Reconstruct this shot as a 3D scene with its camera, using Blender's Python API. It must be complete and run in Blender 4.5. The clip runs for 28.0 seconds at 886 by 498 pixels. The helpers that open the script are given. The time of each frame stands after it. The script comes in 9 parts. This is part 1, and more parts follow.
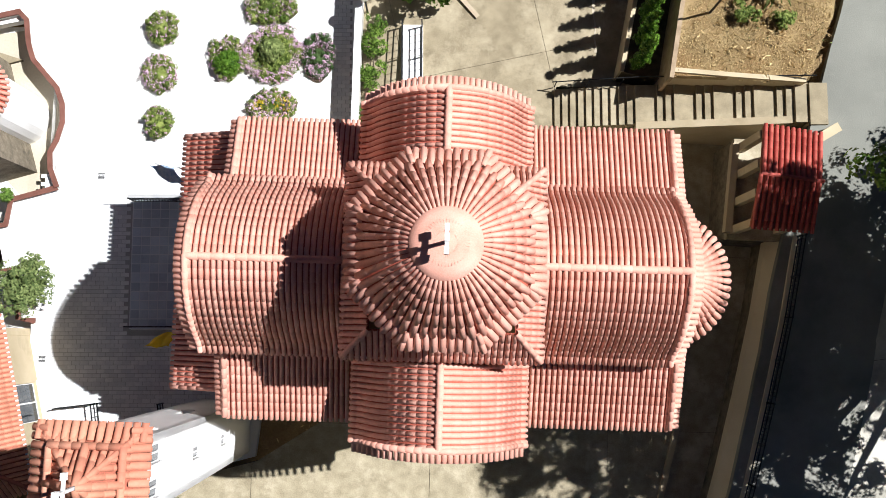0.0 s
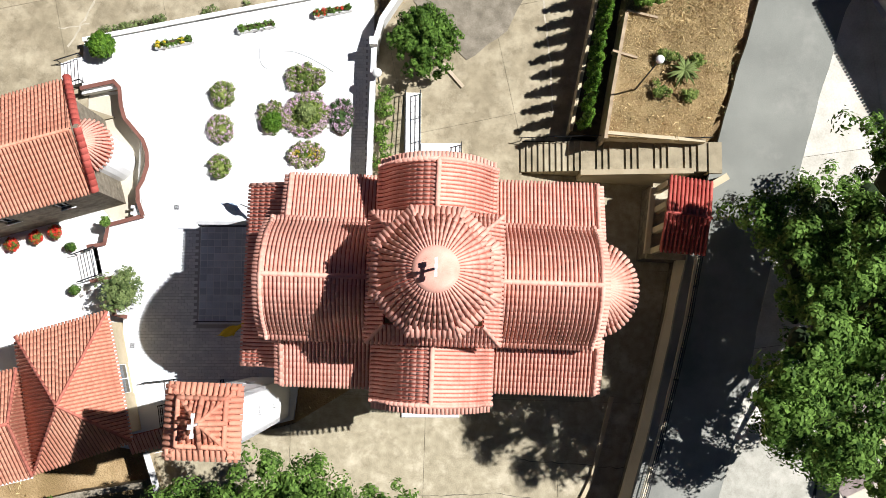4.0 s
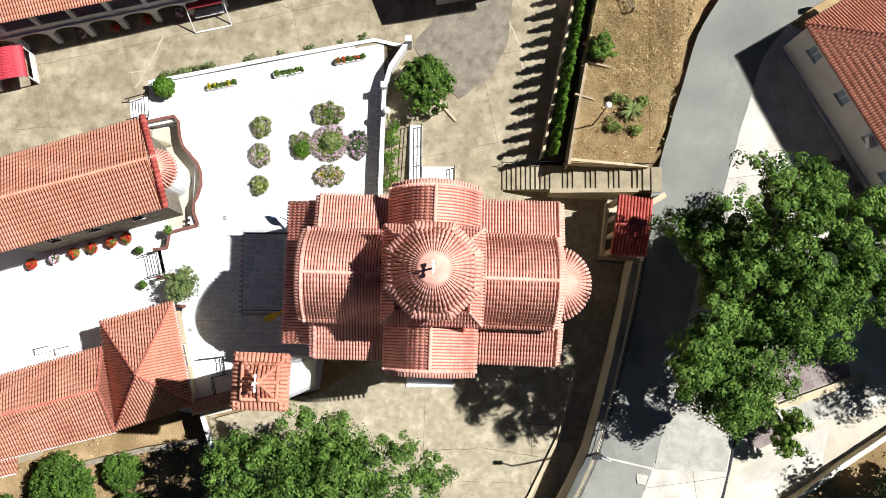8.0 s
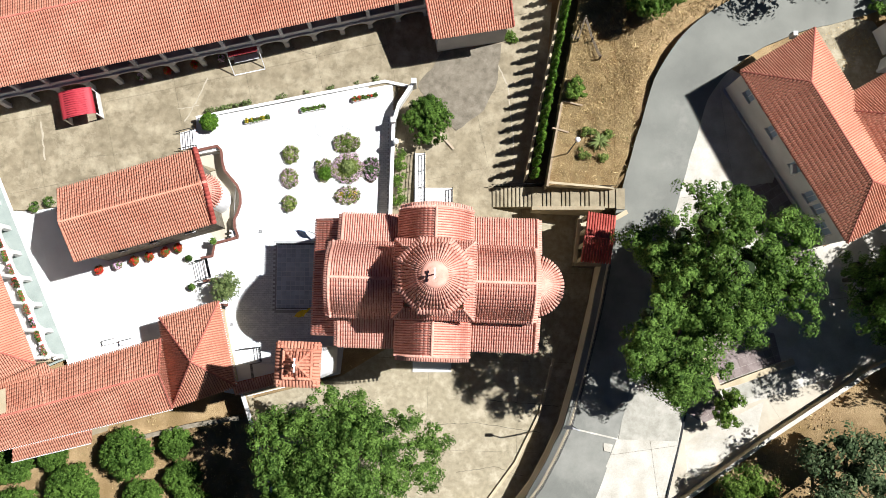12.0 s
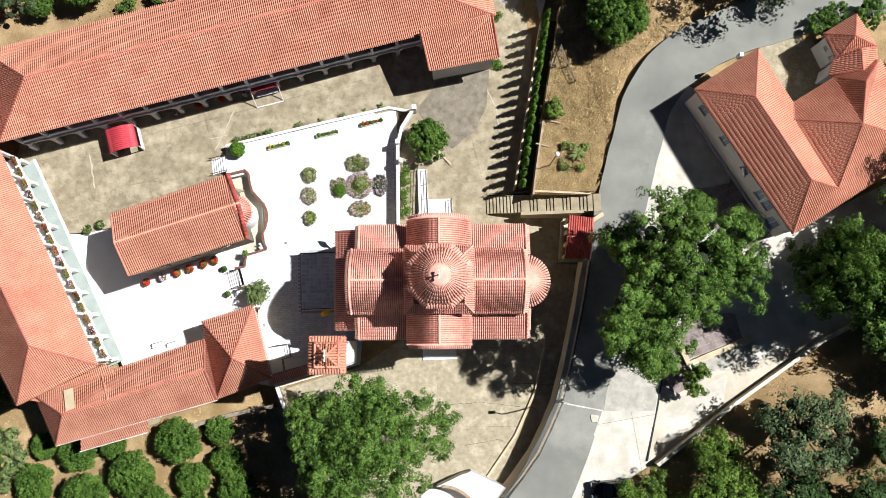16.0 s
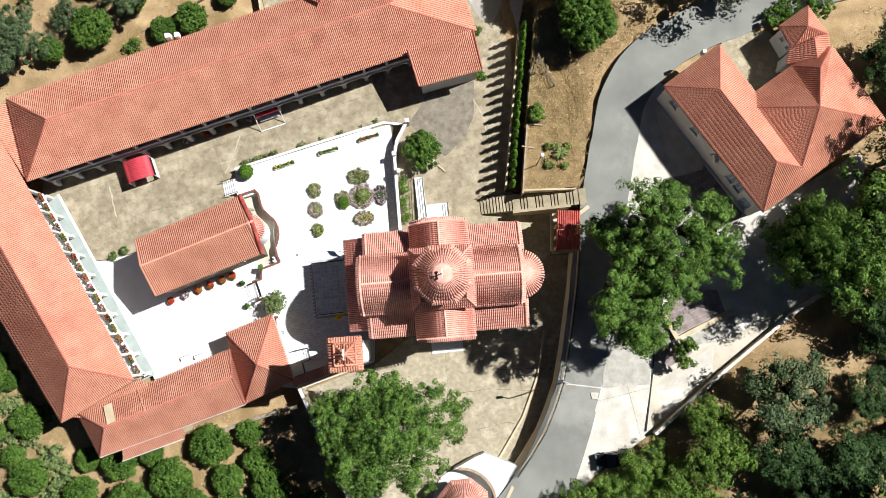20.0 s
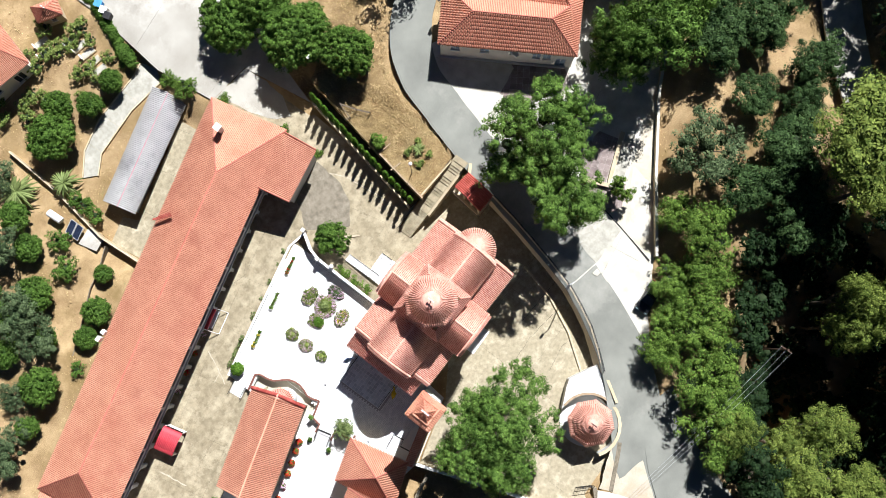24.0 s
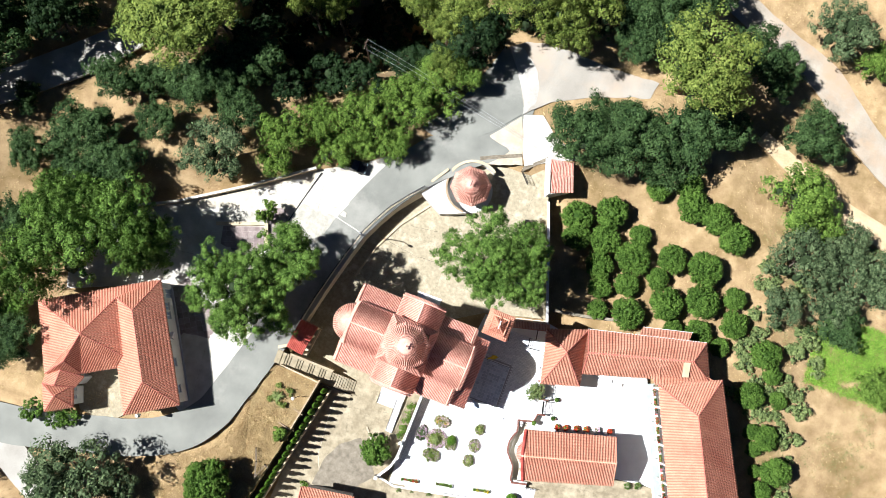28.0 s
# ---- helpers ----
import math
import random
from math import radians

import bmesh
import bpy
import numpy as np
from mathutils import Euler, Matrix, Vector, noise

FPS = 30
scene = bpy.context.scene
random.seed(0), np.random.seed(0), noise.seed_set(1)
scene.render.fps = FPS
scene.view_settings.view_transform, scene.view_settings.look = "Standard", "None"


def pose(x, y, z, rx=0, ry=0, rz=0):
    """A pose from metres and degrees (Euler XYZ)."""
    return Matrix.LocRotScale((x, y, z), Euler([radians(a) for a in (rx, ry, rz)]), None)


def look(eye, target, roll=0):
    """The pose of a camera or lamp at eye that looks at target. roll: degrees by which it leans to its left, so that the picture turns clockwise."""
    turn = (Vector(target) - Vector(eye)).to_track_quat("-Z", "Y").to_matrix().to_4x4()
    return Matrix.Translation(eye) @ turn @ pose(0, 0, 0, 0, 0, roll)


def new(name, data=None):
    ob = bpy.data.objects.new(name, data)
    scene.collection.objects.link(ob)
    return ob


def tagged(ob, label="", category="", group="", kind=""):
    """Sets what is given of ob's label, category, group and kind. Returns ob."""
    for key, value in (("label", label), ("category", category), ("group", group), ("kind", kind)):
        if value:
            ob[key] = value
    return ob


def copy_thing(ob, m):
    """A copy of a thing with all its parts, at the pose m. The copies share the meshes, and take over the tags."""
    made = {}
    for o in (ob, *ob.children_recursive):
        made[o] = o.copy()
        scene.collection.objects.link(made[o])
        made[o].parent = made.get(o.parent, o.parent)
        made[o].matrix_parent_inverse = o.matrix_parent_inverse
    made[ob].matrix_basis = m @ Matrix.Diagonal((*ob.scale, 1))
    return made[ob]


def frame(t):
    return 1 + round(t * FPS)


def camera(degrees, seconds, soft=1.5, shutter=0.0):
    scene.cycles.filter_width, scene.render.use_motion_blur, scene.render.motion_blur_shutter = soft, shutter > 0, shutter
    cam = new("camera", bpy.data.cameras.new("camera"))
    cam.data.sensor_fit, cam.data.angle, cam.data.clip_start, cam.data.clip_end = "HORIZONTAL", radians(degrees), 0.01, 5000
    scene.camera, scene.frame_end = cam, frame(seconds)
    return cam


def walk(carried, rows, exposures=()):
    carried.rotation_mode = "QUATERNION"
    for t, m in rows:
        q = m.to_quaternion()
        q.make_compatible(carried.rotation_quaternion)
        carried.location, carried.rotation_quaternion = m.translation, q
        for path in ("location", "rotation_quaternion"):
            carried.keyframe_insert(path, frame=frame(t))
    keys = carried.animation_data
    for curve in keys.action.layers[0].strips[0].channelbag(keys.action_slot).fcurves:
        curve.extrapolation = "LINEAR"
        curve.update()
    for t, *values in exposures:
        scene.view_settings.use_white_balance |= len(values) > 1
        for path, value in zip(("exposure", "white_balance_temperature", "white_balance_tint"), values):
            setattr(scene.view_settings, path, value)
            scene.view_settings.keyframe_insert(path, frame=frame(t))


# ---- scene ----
cam = camera(50.7, 28.0, soft=0.8)
PATH = [
    (0, 0.006, 0.005, 44.999, 5.533, -0.602, -0.000),
    (3, 0.076, -0.119, 55.867, 5.411, -0.817, 0.213),
    (8, 0.093, -1.246, 73.766, 5.251, -0.889, 0.255),
    (11, 0.129, -1.650, 84.578, 5.228, -0.785, 0.306),
    (17, -0.175, -2.717, 103.643, 5.176, -0.365, -2.641),
    (20, -0.455, -3.119, 109.066, 5.201, -0.168, -6.310),
    (21, -0.707, -2.978, 110.978, 5.230, -0.136, -11.239),
    (23.5, -2.116, -1.356, 120.103, 5.331, -0.017, -45.450),
    (25, -1.740, 0.286, 125.809, 5.412, 0.023, -72.044),
    (26, -1.498, 0.722, 129.658, 5.489, 0.006, -91.006),
    (27, -1.877, 0.695, 133.794, 5.580, -0.029, -113.012),
    (28, -3.588, 0.353, 138.004, 5.578, -0.119, -159.657),
]
walk(cam, [(t, pose(*p)) for t, *p in PATH], [
    (0, 0.66, 6150, 10), (20, 0.62, 6150, 10), (23.5, 0.84, 6050, 10), (25, 1.0, 6000, 10), (28, 1.08, 6000, 10),

])

# ---- daylight ----
SUN_UP = math.atan2(1.0, math.hypot(0.664, 0.175))
SUN_AZ = math.atan2(0.664, 0.175)
world = bpy.data.worlds.new("sky")
scene.world = world
world.use_nodes = True
sky = world.node_tree.nodes.new("ShaderNodeTexSky")
sky.sky_type, sky.sun_disc = "NISHITA", False
sky.sun_elevation, sky.sun_rotation = SUN_UP, SUN_AZ
sky.ozone_density = 3.0
clear = world.node_tree.nodes.new("ShaderNodeMix")
clear.data_type, clear.blend_type = "RGBA", "MULTIPLY"
clear.inputs["Factor"].default_value = 1.0
for socket in clear.inputs:
    if socket.name == "A" and socket.type == "RGBA":
        world.node_tree.links.new(sky.outputs["Color"], socket)
    if socket.name == "B" and socket.type == "RGBA":
        socket.default_value = (0.60, 0.84, 1.32, 1)
world.node_tree.nodes["Background"].inputs["Strength"].default_value = 0.0084
for socket in clear.outputs:
    if socket.type == "RGBA":
        world.node_tree.links.new(socket, world.node_tree.nodes["Background"].inputs["Color"])
sun = new("sun", bpy.data.lights.new("sun", "SUN"))
sun.data.energy, sun.data.angle, sun.data.color = 5.0, radians(0.53), (1.0, 0.972, 0.94)
sun.matrix_world = look((0.664 * 60, 0.175 * 60, 60), (0, 0, 0))


# ---- materials ----
def material(name, dark, light, scale=3.0, fine=40.0, rough=0.8, bump=0.3, vary="none", amount=0.25, metal=0.0, stain=None, stain_at=0.62, bump_dist=0.02, gloss=0.35):
    """Two scales of noise between a dark and a light base colour, fine relief, and a shift from piece to piece."""
    m = bpy.data.materials.new(name)
    m.use_nodes = True
    n, k = m.node_tree.nodes, m.node_tree.links
    bsdf = n["Principled BSDF"]
    bsdf.inputs["Roughness"].default_value, bsdf.inputs["Metallic"].default_value = rough, metal
    bsdf.inputs["Specular IOR Level"].default_value = gloss
    a, b = n.new("ShaderNodeTexNoise"), n.new("ShaderNodeTexNoise")
    a.inputs["Scale"].default_value, a.inputs["Detail"].default_value = scale, 6
    b.inputs["Scale"].default_value, b.inputs["Detail"].default_value = fine, 4
    geo = n.new("ShaderNodeNewGeometry")
    k.new(geo.outputs["Position"], a.inputs["Vector"])
    k.new(geo.outputs["Position"], b.inputs["Vector"])
    add = n.new("ShaderNodeMath")
    add.operation = "MULTIPLY_ADD"
    add.inputs[1].default_value = 0.45
    k.new(b.outputs["Fac"], add.inputs[0])
    half = n.new("ShaderNodeMath")
    half.operation = "MULTIPLY_ADD"
    half.inputs[1].default_value, half.inputs[2].default_value = 0.9, -0.2
    k.new(a.outputs["Fac"], half.inputs[0])
    k.new(half.outputs[0], add.inputs[2])
    last = add.outputs[0]
    if vary != "none":
        source = geo.outputs["Random Per Island"] if vary == "island" else n.new("ShaderNodeObjectInfo").outputs["Random"]
        v = n.new("ShaderNodeMath")
        v.operation = "MULTIPLY_ADD"
        v.inputs[1].default_value = amount * 2
        k.new(source, v.inputs[0])
        w = n.new("ShaderNodeMath")
        w.operation = "SUBTRACT"
        w.inputs[1].default_value = amount
        k.new(last, w.inputs[0])
        k.new(w.outputs[0], v.inputs[2])
        last = v.outputs[0]
    ramp = n.new("ShaderNodeValToRGB")
    ramp.color_ramp.elements[0].position, ramp.color_ramp.elements[1].position = 0.25, 0.8
    ramp.color_ramp.elements[0].color, ramp.color_ramp.elements[1].color = (*dark, 1), (*light, 1)
    k.new(last, ramp.inputs["Fac"])
    colour = ramp.outputs["Color"]
    if stain:
        s = n.new("ShaderNodeTexNoise")
        s.inputs["Scale"].default_value, s.inputs["Detail"].default_value, s.inputs["Roughness"].default_value = scale * 0.35, 9, 0.7
        k.new(geo.outputs["Position"], s.inputs["Vector"])
        r2 = n.new("ShaderNodeValToRGB")
        r2.color_ramp.elements[0].position, r2.color_ramp.elements[1].position = stain_at - 0.12, stain_at + 0.06
        r2.color_ramp.elements[0].color, r2.color_ramp.elements[1].color = (0, 0, 0, 1), (1, 1, 1, 1)
        k.new(s.outputs["Fac"], r2.inputs["Fac"])
        mix = n.new("ShaderNodeMix")
        mix.data_type = "RGBA"
        k.new(r2.outputs["Color"], mix.inputs["Factor"])
        k.new(colour, mix.inputs["A"])
        mix.inputs["B"].default_value = (*stain, 1)
        colour = mix.outputs["Result"]
    k.new(colour, bsdf.inputs["Base Color"])
    if name.endswith("leaves") or name.endswith("needles"):
        thin, both = n.new("ShaderNodeBsdfTranslucent"), n.new("ShaderNodeMixShader")
        both.inputs[0].default_value = 0.22
        k.new(colour, thin.inputs["Color"])
        k.new(bsdf.outputs[0], both.inputs[1])
        k.new(thin.outputs[0], both.inputs[2])
        k.new(both.outputs[0], n["Material Output"].inputs["Surface"])
    if bump:
        bp = n.new("ShaderNodeBump")
        bp.inputs["Strength"].default_value, bp.inputs["Distance"].default_value = bump, bump_dist
        k.new(b.outputs["Fac"], bp.inputs["Height"])
        k.new(bp.outputs["Normal"], bsdf.inputs["Normal"])
    return m


TILE = material("terracotta_tile", (0.65, 0.30, 0.22), (0.89, 0.50, 0.395), 1.2, 25, 0.8, 0.2, "island", 0.05, stain=(0.60, 0.28, 0.205), stain_at=0.74)
RIDGE = material("ridge_tile", (0.38, 0.115, 0.08), (0.55, 0.195, 0.14), 1.2, 25, 0.8, 0.2, "island", 0.1)
# Darker, redder than TILE: shade between the tile ribs put into the colour.
PAN = material("gap_shade_pan_tile", (0.38, 0.088, 0.055), (0.52, 0.145, 0.098), 1.2, 25, 0.85, 0.2)
TILE_PIECE = material("terracotta_piece", (0.65, 0.30, 0.22), (0.89, 0.50, 0.395), 1.2, 25, 0.8, 0.2, "object", 0.06)
TILE_NEW = material("orange_tile", (0.55, 0.235, 0.148), (0.76, 0.38, 0.255), 0.5, 12, 0.8, 0.15, "island", 0.05, stain=(0.49, 0.18, 0.115), stain_at=0.66)
# Same for the orange roofs: gap shade painted as a darker pan colour.
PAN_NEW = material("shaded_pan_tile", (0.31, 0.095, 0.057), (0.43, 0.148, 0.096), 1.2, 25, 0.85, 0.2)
TILE_OLD = material("weathered_tile", (0.16, 0.10, 0.055), (0.62, 0.40, 0.24), 1.5, 10, 0.9, 0.3, "island", 0.45)
TILE_RED = material("brick_red_tile", (0.36, 0.06, 0.045), (0.56, 0.13, 0.10), 1.0, 20, 0.7, 0.2, "island", 0.2)
PLASTER = material("white_plaster", (0.58, 0.565, 0.53), (0.72, 0.71, 0.68), 0.6, 60, 0.9, 0.1)
CREAM = material("cream_plaster", (0.44, 0.355, 0.22), (0.60, 0.51, 0.355), 0.7, 50, 0.9, 0.15, stain=(0.36, 0.29, 0.18), stain_at=0.66)
GREYWALL = material("grey_render", (0.38, 0.385, 0.41), (0.54, 0.54, 0.55), 0.6, 40, 0.9, 0.15)
WHITEWASH = material("whitewashed_wall", (0.78, 0.775, 0.76), (0.88, 0.875, 0.865), 0.6, 60, 0.9, 0.1)
PARAPET_CREAM = material("pale_cream_plaster", (0.62, 0.53, 0.37), (0.76, 0.67, 0.51), 0.6, 40, 0.9, 0.15)
TRACK_DUST = material("dusty_grey_track", (0.27, 0.23, 0.175), (0.46, 0.405, 0.325), 0.3, 5, 1.0, 0.5, stain=(0.40, 0.29, 0.19), stain_at=0.6, bump_dist=0.04)
PAVING = material("pale_paving", (0.74, 0.73, 0.70), (0.85, 0.84, 0.81), 0.8, 20, 0.85, 0.1, "object", 0.1)
PAVER = material("paver_stone", (0.66, 0.67, 0.68), (0.86, 0.86, 0.85), 1.5, 30, 0.85, 0.2, "island", 0.2)
PAVER_PIECE = material("paver_piece", (0.66, 0.67, 0.68), (0.86, 0.86, 0.85), 1.5, 30, 0.85, 0.2, "object", 0.2)
PAVER_JOINT = material("paver_joint", (0.34, 0.34, 0.34), (0.46, 0.46, 0.45), 1.5, 30, 0.9, 0.2)
CONCRETE = material("yard_concrete", (0.25, 0.212, 0.138), (0.445, 0.388, 0.268), 2.0, 16, 0.95, 0.5, "object", 0.04, stain=(0.52, 0.455, 0.33), stain_at=0.63)
DRIVE_CONCRETE = material("drive_concrete", (0.19, 0.157, 0.1), (0.385, 0.325, 0.215), 1.4, 30, 0.95, 0.6, "object", 0.04, stain=(0.43, 0.37, 0.255), stain_at=0.6)
COBBLE = material("grey_cobble", (0.145, 0.124, 0.09), (0.315, 0.275, 0.21), 1.6, 14, 0.95, 0.6, "object", 0.06)
FORK_DUST = material("dusty_concrete", (0.26, 0.238, 0.198), (0.45, 0.415, 0.35), 0.22, 7, 0.95, 0.3, "object", 0.02, stain=(0.42, 0.335, 0.25), stain_at=0.6)
CEMENT_DUST = material("cement_dust", (0.33, 0.315, 0.275), (0.50, 0.48, 0.43), 0.5, 5, 0.98, 0.2)
VERGE = material("verge_concrete", (0.38, 0.32, 0.235), (0.60, 0.53, 0.42), 0.5, 9, 0.95, 0.35, "object", 0.05, stain=(0.42, 0.33, 0.22), stain_at=0.6)
CRACK_PALE = material("pale_mortar", (0.36, 0.315, 0.23), (0.54, 0.48, 0.37), 2, 15, 0.95, 0.2)
CONCRETE_DARK = material("joint_concrete", (0.10, 0.085, 0.06), (0.17, 0.15, 0.11), 1, 20, 0.95, 0.2)
CONCRETE_PALE = material("pale_concrete", (0.42, 0.39, 0.32), (0.70, 0.665, 0.59), 0.7, 9, 0.95, 0.3, "object", 0.05, stain=(0.46, 0.405, 0.31), stain_at=0.66)
BRUSHED_GREY = material("brushed_concrete", (0.30, 0.285, 0.235), (0.48, 0.46, 0.39), 1.6, 14, 0.95, 0.5, stain=(0.52, 0.49, 0.42), stain_at=0.62)
CREAM_CAST = material("cream_concrete", (0.46, 0.405, 0.31), (0.62, 0.565, 0.455), 0.5, 11, 0.95, 0.3, "object", 0.04, stain=(0.42, 0.36, 0.26), stain_at=0.66)
LANE_GREY = material("pale_worn_concrete", (0.29, 0.268, 0.225), (0.50, 0.475, 0.42), 0.22, 9, 0.95, 0.35, "object", 0.05, stain=(0.62, 0.59, 0.53), stain_at=0.62)
STONE_TAN = material("tan_brick_edging", (0.26, 0.19, 0.12), (0.48, 0.37, 0.25), 2, 12, 0.95, 0.4)
STONE_WALL = material("dark_stone_masonry", (0.11, 0.092, 0.066), (0.30, 0.255, 0.185), 2.5, 9, 0.95, 0.6, bump_dist=0.04)
ASPHALT = material("worn_asphalt", (0.16, 0.162, 0.141), (0.285, 0.287, 0.248), 0.25, 26, 0.9, 0.5, stain=(0.33, 0.32, 0.28), stain_at=0.66)
EARTH = material("dry_earth", (0.21, 0.135, 0.062), (0.56, 0.405, 0.215), 0.4, 9, 1.0, 0.9, stain=(0.22, 0.15, 0.062), stain_at=0.58, bump_dist=0.08)
PLOT_EARTH = material("dry_plot_grass", (0.15, 0.105, 0.045), (0.50, 0.375, 0.19), 0.9, 22, 1.0, 0.7, stain=(0.24, 0.15, 0.065), stain_at=0.6, bump_dist=0.03)
BLOCK = material("reddish_block_paving", (0.20, 0.155, 0.14), (0.36, 0.30, 0.275), 1.5, 12, 0.9, 0.3, "object", 0.15)
STRAW = material("dry_grass", (0.26, 0.175, 0.07), (0.72, 0.55, 0.28), 0.6, 9, 1.0, 0.3, "island", 0.35)
DIRT = material("dirt_track", (0.40, 0.28, 0.15), (0.66, 0.52, 0.33), 0.3, 4, 1.0, 0.5, bump_dist=0.05)
STONE = material("field_stone", (0.20, 0.17, 0.12), (0.48, 0.42, 0.32), 2.0, 12, 0.95, 0.6, "object", 0.3, bump_dist=0.04)
MARBLE = material("white_marble", (0.72, 0.71, 0.69), (0.84, 0.83, 0.81), 0.7, 12, 0.4, 0.05)
COPING = material("red_brown_coping", (0.13, 0.05, 0.035), (0.22, 0.095, 0.07), 2, 30, 0.7, 0.2)
IRON = material("black_iron", (0.015, 0.015, 0.016), (0.04, 0.04, 0.042), 5, 60, 0.5, 0.1, metal=0.4)
STEEL = material("pale_steel", (0.40, 0.41, 0.42), (0.62, 0.63, 0.64), 4, 40, 0.45, 0.05, metal=0.3)
WHITE = material("white_paint", (0.72, 0.72, 0.71), (0.82, 0.82, 0.81), 3, 40, 0.5, 0.05)
WOODDARK = material("dark_wood", (0.05, 0.03, 0.02), (0.12, 0.075, 0.045), 4, 40, 0.7, 0.2)
CORRUGATED = material("grey_corrugated", (0.42, 0.41, 0.39), (0.55, 0.54, 0.52), 0.5, 10, 0.8, 0.1, "island", 0.05, stain=(0.28, 0.275, 0.265), stain_at=0.62)
REDSHEET = material("red_sheet", (0.38, 0.028, 0.045), (0.54, 0.065, 0.075), 0.4, 8, 0.55, 0.05, "island", 0.1)
PINKSHEET = material("pink_red_sheet", (0.60, 0.24, 0.27), (0.76, 0.42, 0.44), 0.4, 8, 0.5, 0.05, "island", 0.15)
SLATE = material("grey_podium_stone", (0.70, 0.73, 0.76), (0.84, 0.86, 0.88), 1.2, 20, 0.8, 0.2, "island", 0.15)
CANVAS_RED = material("dark_red_canvas", (0.26, 0.02, 0.03), (0.40, 0.05, 0.06), 2, 30, 0.8, 0.1)
# Near-black green for crown cores, painted in place of shade between leaves.
CORE_SHADE = material("crown_core_shade", (0.010, 0.020, 0.005), (0.030, 0.052, 0.014), 2, 12, 0.9, 0)
BARK = material("bark", (0.07, 0.05, 0.035), (0.24, 0.20, 0.15), 6, 40, 0.95, 0.7)
SOIL = material("soil", (0.05, 0.035, 0.02), (0.12, 0.085, 0.05), 4, 30, 1.0, 0.5)
LEAF_PLANE = material("plane_leaves", (0.028, 0.064, 0.010), (0.21, 0.345, 0.068), 0.5, 3, 0.6, 0, "island", 0.22, gloss=0.08)
LEAF_CITRUS = material("citrus_leaves", (0.033, 0.072, 0.011), (0.16, 0.275, 0.048), 0.6, 3, 0.6, 0, "island", 0.25, gloss=0.08)
LEAF_OLIVE = material("olive_leaves", (0.035, 0.060, 0.024), (0.17, 0.225, 0.105), 0.5, 3, 0.6, 0, "island", 0.28, gloss=0.08)
LEAF_DARK = material("dark_leaves", (0.014, 0.034, 0.010), (0.095, 0.158, 0.052), 0.5, 3, 0.6, 0, "island", 0.25, gloss=0.08)
# Leaves near black: the deep shade of the wood is put into their colour.
LEAF_SHADE = material("deep_shade_leaves", (0.008, 0.020, 0.007), (0.035, 0.065, 0.022), 0.5, 3, 0.6, 0, "island", 0.25, gloss=0.08)
LEAF_PINE = material("pine_needles", (0.06, 0.095, 0.016), (0.275, 0.335, 0.072), 0.5, 3, 0.6, 0, "island", 0.22, gloss=0.08)
LEAF_BRIGHT = material("bright_leaves", (0.055, 0.105, 0.016), (0.21, 0.32, 0.058), 0.7, 3, 0.6, 0, "island", 0.3, gloss=0.08)
LEAF_CYPRESS = material("cypress_leaves", (0.04, 0.10, 0.010), (0.16, 0.29, 0.032), 0.7, 3, 0.5, 0, "island", 0.3, gloss=0.12)
LEAF_PALM = material("palm_leaves", (0.10, 0.14, 0.04), (0.30, 0.36, 0.13), 0.7, 3, 0.5, 0, "island", 0.3, gloss=0.12)
LEAF_GREY = material("grey_green_leaves", (0.085, 0.125, 0.04), (0.27, 0.33, 0.12), 1, 4, 0.6, 0, "island", 0.3, gloss=0.12)
LEAF_BED = material("bedding_leaves", (0.07, 0.115, 0.02), (0.31, 0.37, 0.10), 1, 4, 0.6, 0, "island", 0.35, gloss=0.12)
PETAL_PINK = material("pink_petals", (0.56, 0.30, 0.46), (0.88, 0.68, 0.80), 2, 10, 0.6, 0, "island", 0.35, gloss=0.12)
PETAL_RED = material("red_petals", (0.45, 0.02, 0.015), (0.75, 0.06, 0.03), 2, 10, 0.6, 0, "island", 0.3, gloss=0.12)
PETAL_YELLOW = material("yellow_petals", (0.55, 0.38, 0.02), (0.80, 0.62, 0.05), 2, 10, 0.6, 0, "island", 0.3, gloss=0.12)
FLAG_YELLOW = material("yellow_cloth", (0.60, 0.40, 0.01), (0.75, 0.55, 0.02), 2, 20, 0.8, 0.1)
FLAG_BLUE = material("blue_cloth", (0.22, 0.40, 0.68), (0.62, 0.72, 0.85), 6, 20, 0.8, 0.1)
CARPAINT = material("black_car_paint", (0.010, 0.011, 0.013), (0.016, 0.017, 0.02), 3, 30, 0.15, 0)
RUBBER = material("tyre_rubber", (0.015, 0.015, 0.015), (0.03, 0.03, 0.03), 5, 40, 0.9, 0.1)
GLOBE = material("milk_glass", (0.78, 0.78, 0.77), (0.84, 0.84, 0.83), 3, 30, 0.3, 0)
SOLAR = material("solar_cells", (0.012, 0.016, 0.03), (0.03, 0.04, 0.07), 3, 20, 0.15, 0)
GLASS = material("dark_window_glass", (0.02, 0.025, 0.03), (0.05, 0.06, 0.07), 1, 5, 0.06, 0)
ARCADE_FLOOR = material("grey_green_floor", (0.27, 0.315, 0.285), (0.40, 0.445, 0.41), 0.8, 12, 0.7, 0.15)
BIN_BLUE = material("blue_plastic", (0.05, 0.22, 0.55), (0.10, 0.34, 0.70), 2, 20, 0.5, 0.05)
GLASS_BLUE = material("blue_grey_shutter", (0.22, 0.30, 0.42), (0.36, 0.45, 0.58), 1, 5, 0.4, 0)
GLASS_PALE = material("pale_window_glass", (0.10, 0.15, 0.17), (0.22, 0.28, 0.30), 1, 5, 0.08, 0)


